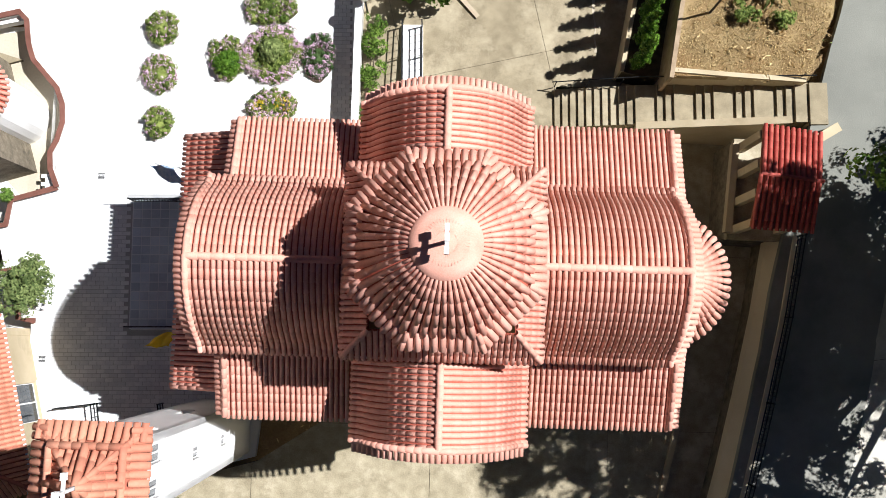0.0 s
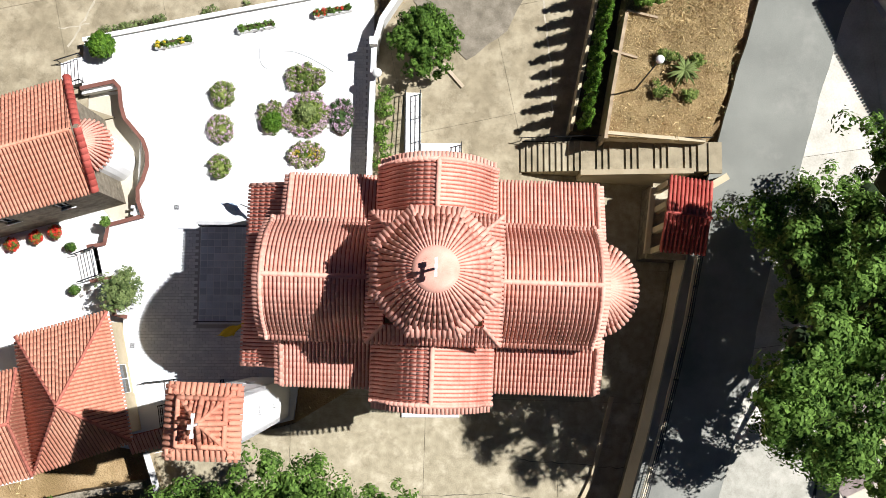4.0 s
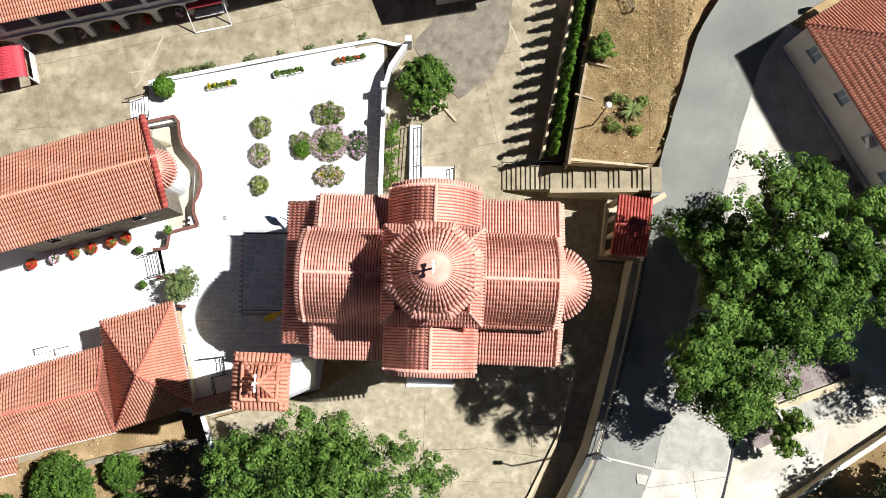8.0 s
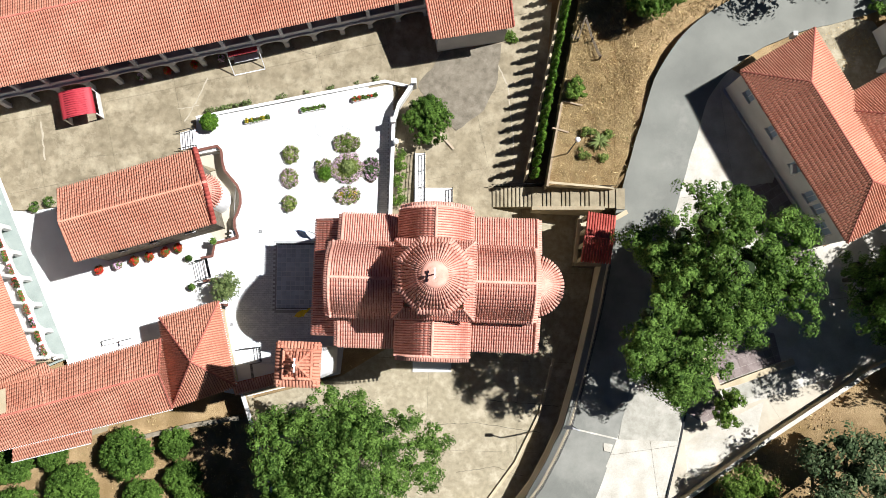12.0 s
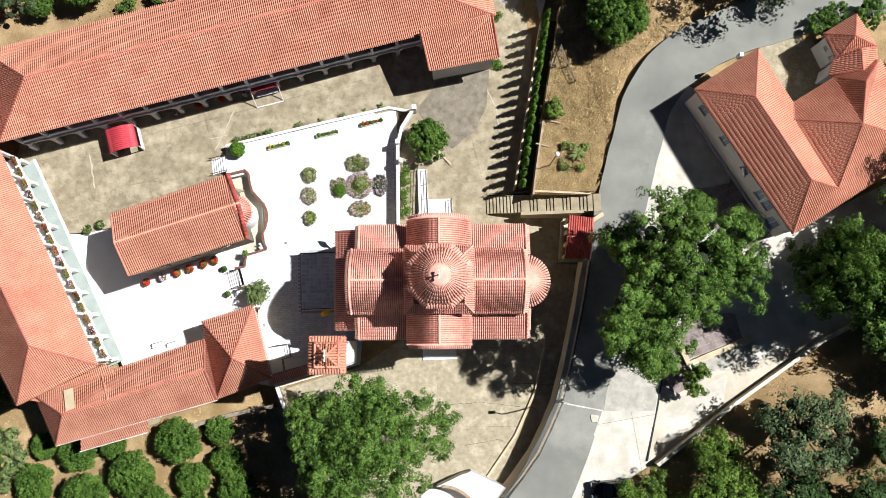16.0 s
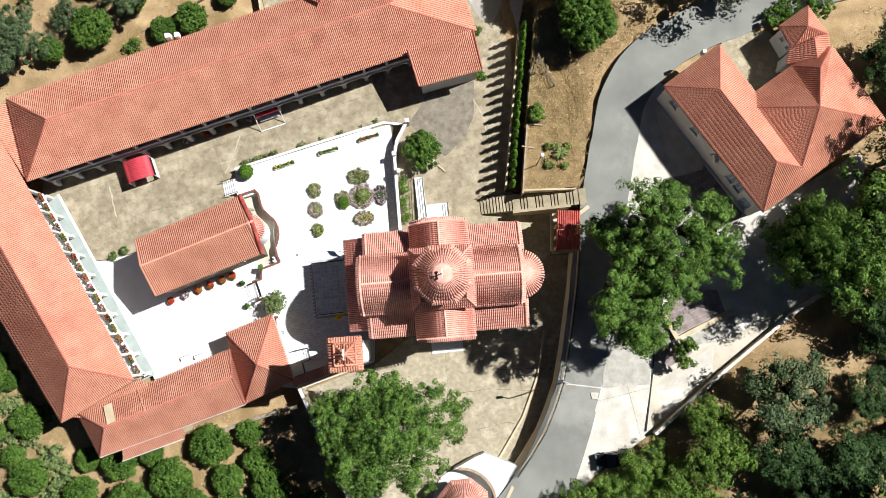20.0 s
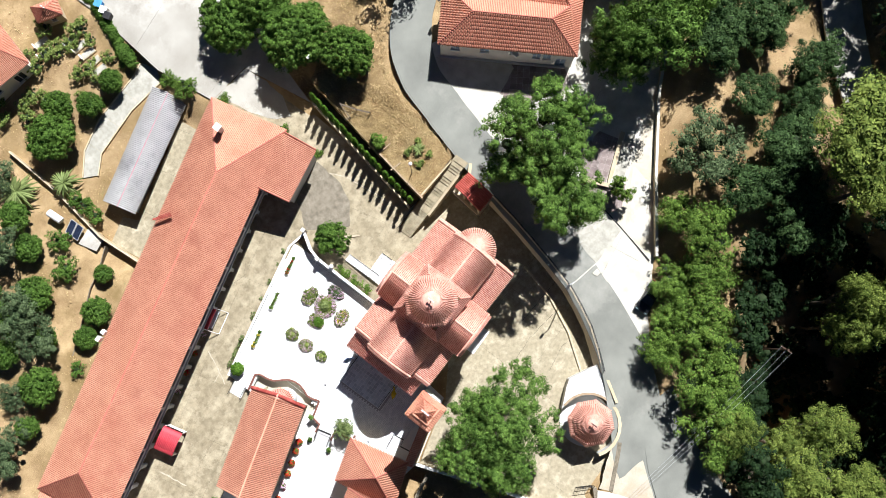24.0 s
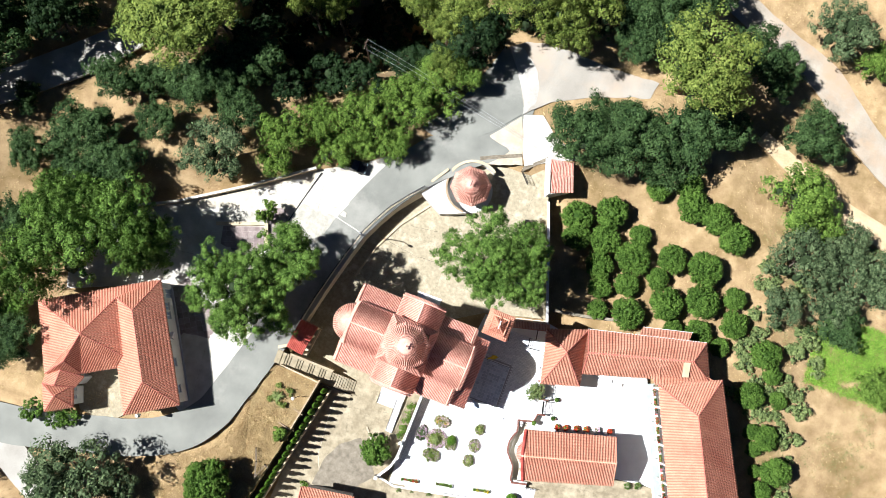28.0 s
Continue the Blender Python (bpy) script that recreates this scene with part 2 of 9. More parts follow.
# ---- helpers for building ----
def mesh_of(name, verts, faces, mat=None, smooth=False):
    me = bpy.data.meshes.new(name)
    me.from_pydata([tuple(map(float, v)) for v in verts], [], faces)
    me.validate()
    if mat:
        me.materials.append(mat)
    if smooth:
        me.polygons.foreach_set("use_smooth", [True] * len(me.polygons))
    me.update()
    return me


def fast_mesh(name, verts, quads, mat, smooth=False):
    """A mesh of quads from arrays."""
    me = bpy.data.meshes.new(name)
    n = len(quads)
    me.vertices.add(len(verts))
    me.vertices.foreach_set("co", np.asarray(verts, dtype=np.float32).ravel())
    me.loops.add(4 * n)
    me.loops.foreach_set("vertex_index", np.asarray(quads, dtype=np.int32).ravel())
    me.polygons.add(n)
    me.polygons.foreach_set("loop_start", np.arange(0, 4 * n, 4, dtype=np.int32))
    me.polygons.foreach_set("use_smooth", np.full(n, smooth))
    me.materials.append(mat)
    me.update(calc_edges=True)
    return me


def thing(name, label, category, at=(0, 0, 0), turn=0.0, group="", kind=""):
    ob = new(name)
    ob.empty_display_size = 0.3
    ob.matrix_world = pose(*at, 0, 0, turn)
    return tagged(ob, label, category, group, kind)


def part(name, me, parent, label="", kind=""):
    """Links a mesh as one object under a thing or a part."""
    ob = new(name, me)
    ob.parent = parent
    return tagged(ob, label, "", "", kind)


class Shape:
    """Gathers boxes, prisms and bars into one mesh."""

    def __init__(self):
        self.v, self.f = [], []

    def add(self, verts, faces):
        o = len(self.v)
        self.v += [tuple(map(float, p)) for p in verts]
        self.f += [tuple(i + o for i in f) for f in faces]
        return self

    def prism(self, poly, z0, z1):
        """An upright prism; z0 and z1 may be lists, a height for each corner."""
        n = len(poly)
        area = sum(poly[i][0] * poly[(i + 1) % n][1] - poly[(i + 1) % n][0] * poly[i][1] for i in range(n))
        zs0 = list(z0) if hasattr(z0, "__len__") else [z0] * n
        zs1 = list(z1) if hasattr(z1, "__len__") else [z1] * n
        if area < 0:
            poly, zs0, zs1 = poly[::-1], zs0[::-1], zs1[::-1]
        v = [(x, y, z) for (x, y), z in zip(poly, zs0)] + [(x, y, z) for (x, y), z in zip(poly, zs1)]
        f = [tuple(range(n - 1, -1, -1)), tuple(range(n, 2 * n))] + [(i, (i + 1) % n, n + (i + 1) % n, n + i) for i in range(n)]
        return self.add(v, f)

    def box(self, x0, x1, y0, y1, z0, z1):
        return self.prism([(x0, y0), (x1, y0), (x1, y1), (x0, y1)], z0, z1)

    def bar(self, p, q, w, h=None, lift=0.0):
        """A square bar from p to q."""
        p, q = Vector(p), Vector(q)
        d = (q - p).normalized()
        s = d.cross(Vector((0, 0, 1)))
        s = s.normalized() if s.length > 1e-4 else Vector((1, 0, 0))
        u = s.cross(d).normalized()
        h = h or w
        v = [a + s * i * w / 2 + u * (j * h / 2 + lift) for a in (p, q) for i, j in ((-1, -1), (1, -1), (1, 1), (-1, 1))]
        return self.add(v, [(3, 2, 1, 0), (4, 5, 6, 7), (0, 1, 5, 4), (1, 2, 6, 5), (2, 3, 7, 6), (3, 0, 4, 7)])

    def tube(self, points, radii, sides=8):
        rings = []
        for i, p in enumerate(points):
            a, b = Vector(points[max(i - 1, 0)]), Vector(points[min(i + 1, len(points) - 1)])
            d = (b - a).normalized()
            s = d.cross(Vector((0.3, 0.1, 1)) if abs(d.z) < 0.9 else Vector((1, 0, 0))).normalized()
            u = d.cross(s)
            rings.append([Vector(p) + (s * math.cos(k * math.tau / sides) + u * math.sin(k * math.tau / sides)) * radii[i] for k in range(sides)])
        n = len(rings)
        f = [(i * sides + k, i * sides + (k + 1) % sides, (i + 1) * sides + (k + 1) % sides, (i + 1) * sides + k) for i in range(n - 1) for k in range(sides)]
        f += [tuple(range(sides - 1, -1, -1)), tuple((n - 1) * sides + k for k in range(sides))]
        return self.add([p for r in rings for p in r], f)

    def lathe(self, profile, centre=(0, 0), sides=24, start=0.0, sweep=math.tau):
        full = sweep > math.tau - 0.01
        m = sides if full else sides + 1
        v = [(centre[0] + r * math.cos(start + sweep * k / sides), centre[1] + r * math.sin(start + sweep * k / sides), z) for r, z in profile for k in range(m)]
        f = [(i * m + k, i * m + (k + 1) % m, (i + 1) * m + (k + 1) % m, (i + 1) * m + k) for i in range(len(profile) - 1) for k in range(sides)]
        return self.add(v, f)

    def wall(self, p, q, z0, z1, thick, openings=()):
        """A straight wall from p to q, its outer face on that line and its body to the left; openings: (from, to, low, high) along it."""
        p, q = Vector((*p, 0)), Vector((*q, 0))
        d = (q - p).normalized()
        s = Vector((-d.y, d.x, 0)) * thick
        length = (q - p).length
        us = sorted({0.0, length, *(min(length, max(0.0, o)) for k in openings for o in k[:2])})
        zs = sorted({z0, z1, *(min(z1, max(z0, o)) for k in openings for o in k[2:4])})

        def solid(i, j):
            if not (0 <= i < len(us) - 1 and 0 <= j < len(zs) - 1):
                return False
            u, z = (us[i] + us[i + 1]) / 2, (zs[j] + zs[j + 1]) / 2
            return not any(a < u < b and lo < z < hi for a, b, lo, hi in openings)
        seen, verts, faces = {}, [], []

        def at(i, j, k):
            if (i, j, k) not in seen:
                c = p + d * us[i] + s * k
                seen[i, j, k] = len(verts)
                verts.append((c.x, c.y, zs[j]))
            return seen[i, j, k]
        for i in range(len(us) - 1):
            for j in range(len(zs) - 1):
                if not solid(i, j):
                    continue
                faces += [tuple(at(*c, 0) for c in ((i, j), (i + 1, j), (i + 1, j + 1), (i, j + 1))), tuple(at(*c, 1) for c in ((i, j), (i, j + 1), (i + 1, j + 1), (i + 1, j)))]
                for (a, b), (e, f) in (((-1, 0), ((i, j), (i, j + 1))), ((1, 0), ((i + 1, j + 1), (i + 1, j))), ((0, -1), ((i + 1, j), (i, j))), ((0, 1), ((i, j + 1), (i + 1, j + 1)))):
                    if not solid(i + a, j + b):
                        faces.append((at(*e, 0), at(*f, 0), at(*f, 1), at(*e, 1)))
        return self.add(verts, faces)

    def mesh(self, name, mat, smooth=False):
        return mesh_of(name, self.v, self.f, mat, smooth)


K = 5
ARC = [math.pi * i / (K - 1) for i in range(K)]


def tiles_mesh(name, records, mat):
    """Half-round roof tiles: each record is its upper end, lower end, side, normal, upper and lower radius."""
    a = np.array([np.concatenate([np.array(x, dtype=float).ravel() for x in r]) for r in records])
    p0, p1, s, n, r0, r1 = a[:, 0:3], a[:, 3:6], a[:, 6:9], a[:, 9:12], a[:, 12], a[:, 13]
    c, h = np.cos(ARC), np.sin(ARC) * 1.2

    def ring(p, r):
        return p[:, None, :] + s[:, None, :] * (r[:, None] * c)[..., None] + n[:, None, :] * (r[:, None] * h)[..., None]
    low = p1 + n * 0.004
    v = np.stack([ring(p0, r0), ring(low, r1), ring(low, r1 * 0.74)], 1).reshape(len(a), 3 * K, 3)
    i = np.arange(K - 1)
    q = np.concatenate([np.stack([i, i + 1, K + i + 1, K + i], 1), np.stack([K + i, K + i + 1, 2 * K + i + 1, 2 * K + i], 1)])
    quads = (q[None] + (np.arange(len(a)) * 3 * K)[:, None, None]).reshape(-1, 4)
    return fast_mesh(name, v.reshape(-1, 3), quads, mat, True)


def along(points, side, r, length, records, taper=0.97, jitter=0.004):
    """Tiles down a line of points (top first)."""
    pts = [Vector(p) for p in points]
    gaps = [(pts[i + 1] - pts[i]).length for i in range(len(pts) - 1)]
    total = sum(gaps)
    count = max(1, round(total / length))

    def at(d):
        for i, g in enumerate(gaps):
            if d <= g or i == len(gaps) - 1:
                return pts[i] + (pts[i + 1] - pts[i]) * (d / max(g, 1e-6))
            d -= g
    for k in range(count):
        a, b = at(total * k / count), at(total * (k + 1) / count)
        if (b - a).length < 0.03:
            continue
        n = Vector(side).cross(b - a)
        if n.z < 0:
            n = -n
        n = n.normalized()
        shift = Vector(side) * random.uniform(-jitter, jitter)
        records.append((a + shift, b + (b - a) * 0.08 + shift, side, n, r * taper, r * random.uniform(0.98, 1.03)))


def slope_records(poly, pitch, length, r, over=0.07):
    """Tile records for a flat roof slope, in rows down its steepest line."""
    pts = [Vector(p) for p in poly]
    n = Vector((0, 0, 0))
    for i in range(1, len(pts) - 1):
        n += (pts[i] - pts[0]).cross(pts[i + 1] - pts[0])
    n = n.normalized()
    if n.z < 0:
        n = -n
    e = Vector((0, 0, 1)).cross(n).normalized()
    u = n.cross(e).normalized()
    if u.z < 0:
        u = -u
    flat = [((p - pts[0]).dot(e), (p - pts[0]).dot(u)) for p in pts]
    lo, hi = min(f[0] for f in flat), max(f[0] for f in flat)
    records = []
    count = max(1, round((hi - lo) / pitch))
    for k in range(count):
        x = lo + (hi - lo) * (k + 0.5) / count
        hits = []
        for i in range(len(flat)):
            (x0, y0), (x1, y1) = flat[i], flat[(i + 1) % len(flat)]
            if (x0 - x) * (x1 - x) < 0:
                hits.append(y0 + (y1 - y0) * (x - x0) / (x1 - x0))
        if len(hits) >= 2 and max(hits) - min(hits) > 0.1:
            lift = n * 0.02
            along([pts[0] + e * x + u * max(hits) + lift, pts[0] + e * x + u * (min(hits) - over) + lift], e, r, length, records)
    return records


def cap_records(p, q, r=0.13, length=0.38):
    """A row of ridge or hip tiles from the upper end p to q."""
    p, q = Vector(p), Vector(q)
    d = (q - p).normalized()
    s = d.cross(Vector((0, 0, 1))).normalized()
    records = []
    lift = Vector((0, 0, 0.05))
    along([p + lift, q + lift], s, r, length, records, 0.9, 0.006)
    return records


def roof_slope(parent, poly, mat=None, pitch=0.215, length=0.42, r=0.084, thick=0.14):
    """One tiled slope: a board under it and its tiles."""
    mat = mat or TILE_NEW
    top = [Vector(p) for p in poly]
    if len(top) == 4:
        n = (top[1] - top[0]).cross(top[2] - top[0]).normalized()
        if abs(n.dot(top[3] - top[0])) > 0.06:
            roof_slope(parent, [poly[0], poly[2], poly[3]], mat, pitch, length, r, thick)
            return roof_slope(parent, poly[:3], mat, pitch, length, r, thick)
    s = Shape()
    n = len(top)
    s.add(top + [p - Vector((0, 0, thick)) for p in top], [tuple(range(n)), tuple(range(2 * n - 1, n - 1, -1))] + [(i, (i + 1) % n, n + (i + 1) % n, n + i) for i in range(n)])
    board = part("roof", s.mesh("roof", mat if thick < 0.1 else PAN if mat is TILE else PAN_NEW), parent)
    part("roof_tiles", tiles_mesh("roof_tiles", slope_records(poly, pitch, length, r), mat), board, "", "stuff")
    return board


def caps(parent, lines, mat=None, r=0.13):
    r = r * 0.8
    records = []
    for p, q in lines:
        records += cap_records(p, q, r)
    part("ridge_tiles", tiles_mesh("ridge_tiles", records, mat or RIDGE), parent, "", "stuff")


def hip_roof(parent, corners, z, ridge, zr, mat=None, **kw):
    """Corners in order round; the ridge's first end lies by the edge 3-0, its second by the edge 1-2. A pyramid has one ridge point."""
    c = [(x, y, z) for x, y in corners]
    a, b = (*ridge[0], zr), (*ridge[-1], zr)
    if a == b:
        slopes = [[c[0], c[1], a], [c[1], c[2], a], [c[2], c[3], a], [c[3], c[0], a]]
    else:
        slopes = [[c[0], c[1], b, a], [c[1], c[2], b], [c[2], c[3], a, b], [c[3], c[0], a]]
    for s in slopes:
        roof_slope(parent, s, mat, **kw)
    lines = [(a, c[0]), (a, c[3]), (b, c[1]), (b, c[2])]
    if a != b:
        lines.append((a, b))
    caps(parent, lines, mat)


def inset(poly, d):
    """A polygon moved in by d."""
    n = len(poly)
    area = sum(poly[i][0] * poly[(i + 1) % n][1] - poly[(i + 1) % n][0] * poly[i][1] for i in range(n))
    sign = 1 if area > 0 else -1
    out = []
    for i in range(n):
        p, q, r = Vector(poly[i - 1]), Vector(poly[i]), Vector(poly[(i + 1) % n])
        a, b = (q - p).normalized(), (r - q).normalized()
        na, nb = Vector((-a.y, a.x)) * sign, Vector((-b.y, b.x)) * sign
        m = (na + nb) / max(1e-3, 1 + na.dot(nb))
        out.append((q.x + m.x * d, q.y + m.y * d))
    return out


def window(parent, p, q, at, wide, low, high, depth=0.18, glass=None, frame_mat=None):
    """A window in an opening of the wall from p to q: frame, sill, panes."""
    p, q = Vector((*p, 0)), Vector((*q, 0))
    d = (q - p).normalized()
    s = Vector((-d.y, d.x, 0))
    a = p + d * at + s * depth
    b = a + d * wide
    f = Shape()
    up = Vector((0, 0, 1))
    for u, v in (((a, low), (b, low)), ((a, high), (b, high)), ((a, low), (a, high)), ((b, low), (b, high)), ((a + d * wide / 2, low), (a + d * wide / 2, high))):
        f.bar(u[0] + up * u[1], v[0] + up * v[1], 0.07)
    w = part("window", f.mesh("window_frame", frame_mat or WHITE), parent)
    for k in (0, 1):
        g = Shape()
        c, e = a + d * (wide * (0.5 * k) + 0.03), a + d * (wide * (0.5 * k + 0.5) - 0.03)
        g.prism([(c.x, c.y), (e.x, e.y), (e.x + s.x * 0.02, e.y + s.y * 0.02), (c.x + s.x * 0.02, c.y + s.y * 0.02)], low + 0.03, high - 0.03)
        part("pane", g.mesh("pane", glass or GLASS), w)
    g = Shape()
    o = p + d * (at - 0.08) - s * 0.06
    g.prism([(o.x, o.y), (o.x + d.x * (wide + 0.16), o.y + d.y * (wide + 0.16)), (o.x + d.x * (wide + 0.16) + s.x * 0.2, o.y + d.y * (wide + 0.16) + s.y * 0.2), (o.x + s.x * 0.2, o.y + s.y * 0.2)], low - 0.08, low - 0.004)
    part("sill", g.mesh("sill", MARBLE), w)
    return w


def building_walls(parent, corners, z0, z1, mat, thick=0.3, openings=None, glass=None):
    """Four or more walls round a building; openings: {edge: [(from, to, low, high), ...]}, each with its window."""
    n = len(corners)
    area = sum(corners[i][0] * corners[(i + 1) % n][1] - corners[(i + 1) % n][0] * corners[i][1] for i in range(n))
    assert area > 0
    for i in range(n):
        holes = (openings or {}).get(i, [])
        p, q = corners[i], corners[(i + 1) % n]
        w = part("wall", Shape().wall(p, q, z0, z1, thick, holes).mesh("wall", mat), parent)
        for a, b, lo, hi in holes:
            window(w, p, q, a, b - a, lo, hi, glass=glass)


def clip(poly, axis, value, keep_below):
    out = []
    for i in range(len(poly)):
        p, q = poly[i], poly[(i + 1) % len(poly)]
        a, b = (p[axis] <= value) == keep_below, (q[axis] <= value) == keep_below
        if a:
            out.append(p)
        if a != b:
            t = (value - p[axis]) / (q[axis] - p[axis])
            out.append(tuple(p[k] + (q[k] - p[k]) * t for k in range(2)))
    return out


def inside(poly, x, y):
    hit = False
    for i in range(len(poly)):
        (x0, y0), (x1, y1) = poly[i - 1], poly[i]
        if (y0 > y) != (y1 > y) and x < x0 + (x1 - x0) * (y - y0) / (y1 - y0):
            hit = not hit
    return hit


def near_line(line, x, y):
    """Distance to a line of (x, y, z) points, and its height there."""
    best = (1e9, 0)
    for (x0, y0, z0), (x1, y1, z1) in zip(line, line[1:]):
        dx, dy = x1 - x0, y1 - y0
        t = min(1, max(0, ((x - x0) * dx + (y - y0) * dy) / (dx * dx + dy * dy)))
        d = math.hypot(x - x0 - t * dx, y - y0 - t * dy)
        if d < best[0]:
            best = (d, z0 + t * (z1 - z0))
    return best


def slabs(name, label, poly, z, mat, cell, gap=0.03, thick=0.12, base=None, category="paving", angle=0.0):
    """A paved surface of cast panels with open joints; z is a height or a function of x, y."""
    h = z if callable(z) else (lambda x, y: z)
    root = thing(name, label, category, kind="structure")
    turn = Matrix.Rotation(radians(angle), 2)
    back = Matrix.Rotation(radians(-angle), 2)
    flat = [tuple(back @ Vector(p)) for p in poly]
    bed = Shape()
    x0, x1 = min(p[0] for p in flat), max(p[0] for p in flat)
    y0, y1 = min(p[1] for p in flat), max(p[1] for p in flat)
    for i in range(math.ceil((x1 - x0) / cell)):
        for j in range(math.ceil((y1 - y0) / cell)):
            b = flat
            for axis, v, below in ((0, x0 + i * cell, False), (0, x0 + (i + 1) * cell, True), (1, y0 + j * cell, False), (1, y0 + (j + 1) * cell, True)):
                b = clip(b, axis, v, below) if len(b) > 2 else b
            if len(b) > 2:
                w = [tuple(turn @ Vector(p)) for p in b]
                bed.prism(w, [h(*p) - 0.45 for p in w], [h(*p) - 0.05 for p in w])
            c = flat
            for axis, v, below in ((0, x0 + i * cell + gap / 2, False), (0, x0 + (i + 1) * cell - gap / 2, True), (1, y0 + j * cell + gap / 2, False), (1, y0 + (j + 1) * cell - gap / 2, True)):
                c = clip(c, axis, v, below) if len(c) > 2 else c
            clean = []
            for p in c:
                if not clean or math.hypot(p[0] - clean[-1][0], p[1] - clean[-1][1]) > 0.02:
                    clean.append(p)
            if len(clean) > 2 and abs(sum(clean[k - 1][0] * clean[k][1] - clean[k][0] * clean[k - 1][1] for k in range(len(clean)))) > 0.3:
                w = [tuple(turn @ Vector(p)) for p in clean]
                part("slab", Shape().prism(w, [h(*p) - thick for p in w], [h(*p) for p in w]).mesh("slab", mat), root)
    part("bed", bed.mesh("bed", base or CONCRETE_DARK), root)
    return root


# ---- the ground and what is paved ----
def yard_z(x, y):
    """The concrete yard falls from the drive in the east to the court in the west."""
    t = min(1, max(0, (x + 26) / 26))
    return -1.0 + 1.3 * t + max(0, y - 30) * 0.035


# centre lines with heights
ROAD = [(84, 34.5, 6.1), (64, 32.9, 5.65), (56.5, 32.7, 5.5), (50.0, 32.4, 5.4), (43.5, 31.2, 5.3), (37.0, 29.4, 5.2), (31.0, 27.6, 5.1), (26.4, 25.0, 5.0), (23.2, 21.3, 4.9), (21.4, 15.8, 4.4), (19.9, 10.5, 4.0), (18.0, 4.0, 3.7),
        (16.3, -3.5, 3.6), (14.4, -10.5, 3.4), (11.8, -16.4, 3.0), (8.6, -21.8, 2.5), (4.0, -26.8, 1.9), (-0.4, -31.5, 1.5), (-1.6, -38.0, 1.25), (-0.9, -41.5, 1.2)]
ROAD_W = [5.4, 5.4, 5.2, 5.4, 5.2, 5.2, 5.2, 5.4, 5.2, 5.2, 5.2, 5.0, 5.0, 5.0, 5.6, 6.4, 7.0, 7.4, 6.0, 4.0]
LANE = [(50.9, 33.0, 5.32), (47.0, 36.2, 5.15), (40.5, 40.3, 4.2), (34.0, 43.6, 2.8), (27.5, 46.8, 1.7), (22.0, 48.0, 1.2)]
LANE_W = [4.0, 4.4, 4.2, 4.4, 5.5, 6.5]
LANE_YARD = [(12.6, 31.5), (14.0, 36.0), (19.5, 44.6), (26.0, 44.2), (28.0, 46.2), (26.5, 50.4), (20.0, 52.6), (16.4, 53.6), (15.5, 59.0), (15.2, 63.3), (12.5, 68.0), (12.0, 78.0), (5.5, 78.0), (5.6, 62.0), (4.2, 50.6), (5.2, 42.2), (11.2, 41.4)]
FORK_ROAD = [(10.1, -28.1), (6.3, -33.4), (4.2, -39.0), (2.6, -44.0), (-0.6, -43.4), (-2.6, -39.6), (-3.6, -35.6), (-0.6, -31.9), (4.6, -26.6)]
FORK = [(-3.5, -35.3), (-1.2, -40.2), (2.0, -44.2), (-0.2, -45.9), (-2.8, -46.6), (-7.4, -46.9), (-13.4, -46.6), (-21.0, -47.1), (-20.5, -44.3), (-15.6, -42.7), (-10.7, -40.6), (-6.5, -38.4)]
FORK_DRIFT = [(1.9, -44.2), (0.3, -44.9), (-1.6, -43.7), (-3.2, -42.2), (-4.3, -39.9), (-4.6, -37.4), (-3.4, -35.1), (-2.2, -38.4), (-0.4, -41.2)]
FORK_PALE = [(-5.2, -30.2), (-4.4, -32.6), (-3.6, -35.2), (-6.4, -36.2), (-9.0, -33.8), (-14.0, -32.0), (-9.9, -30.0), (-6.2, -28.0)]
FORK_TAN = [(3.4, -26.4), (-0.6, -31.4), (-3.4, -34.9), (-4.4, -32.6), (-5.2, -30.2), (-5.9, -28.0), (2.1, -25.2)]
BRUSHED = [(18.1, -6.3), (22.1, -6.6), (22.75, -8.7), (22.2, -11.25), (16.9, -11.1), (17.4, -8.75)]
CREAM_STRIP = [(23.05, -8.9), (22.5, -11.25), (21.4, -15.9), (22.3, -16.2), (30.4, -10.3), (39.2, -4.5), (35.0, -5.9), (27.7, -8.2), (24.5, -9.7)]
TREE_BLOCKS = [(23.0, -8.7), (22.6, -6.7), (23.9, -3.7), (24.5, -3.8), (26.2, -7.2), (27.6, -8.2), (24.5, -9.65)]
BLOCKS = [(27.3, 11.0), (28.0, 13.7), (28.9, 17.4), (31.0, 14.2), (35.4, 7.2), (33.5, 4.5), (27.0, 9.0)]
GARDEN_PATH = [(3.8, 53.6), (1.6, 53.3), (-5.6, 53.8), (-10.3, 52.9), (-13.3, 51.0), (-11.9, 49.6), (-9.2, 51.0), (-2.2, 51.0), (3.3, 50.0), (4.3, 51.5)]
BACK_YARD = [(0.6, 44.8), (0.9, 42.2), (-9.1, 39.2), (-14.6, 37.9), (-17.4, 37.6), (-18.2, 42.8), (-14.4, 43.6), (-13.5, 41.4), (-9.8, 42.3)]
PLOT = [(10.75, 11.75), (16.7, 11.55), (18.0, 14.5), (18.6, 18.0), (17.0, 24.0), (18.5, 29.0), (17.0, 33.0), (14.8, 32.5), (13.7, 27.0), (12.25, 20.5), (11.2, 14.6)]
STAIRWELL = [(5.5, 9.0), (17.0, 9.0), (17.0, 12.0), (10.8, 12.4), (5.5, 12.6)]
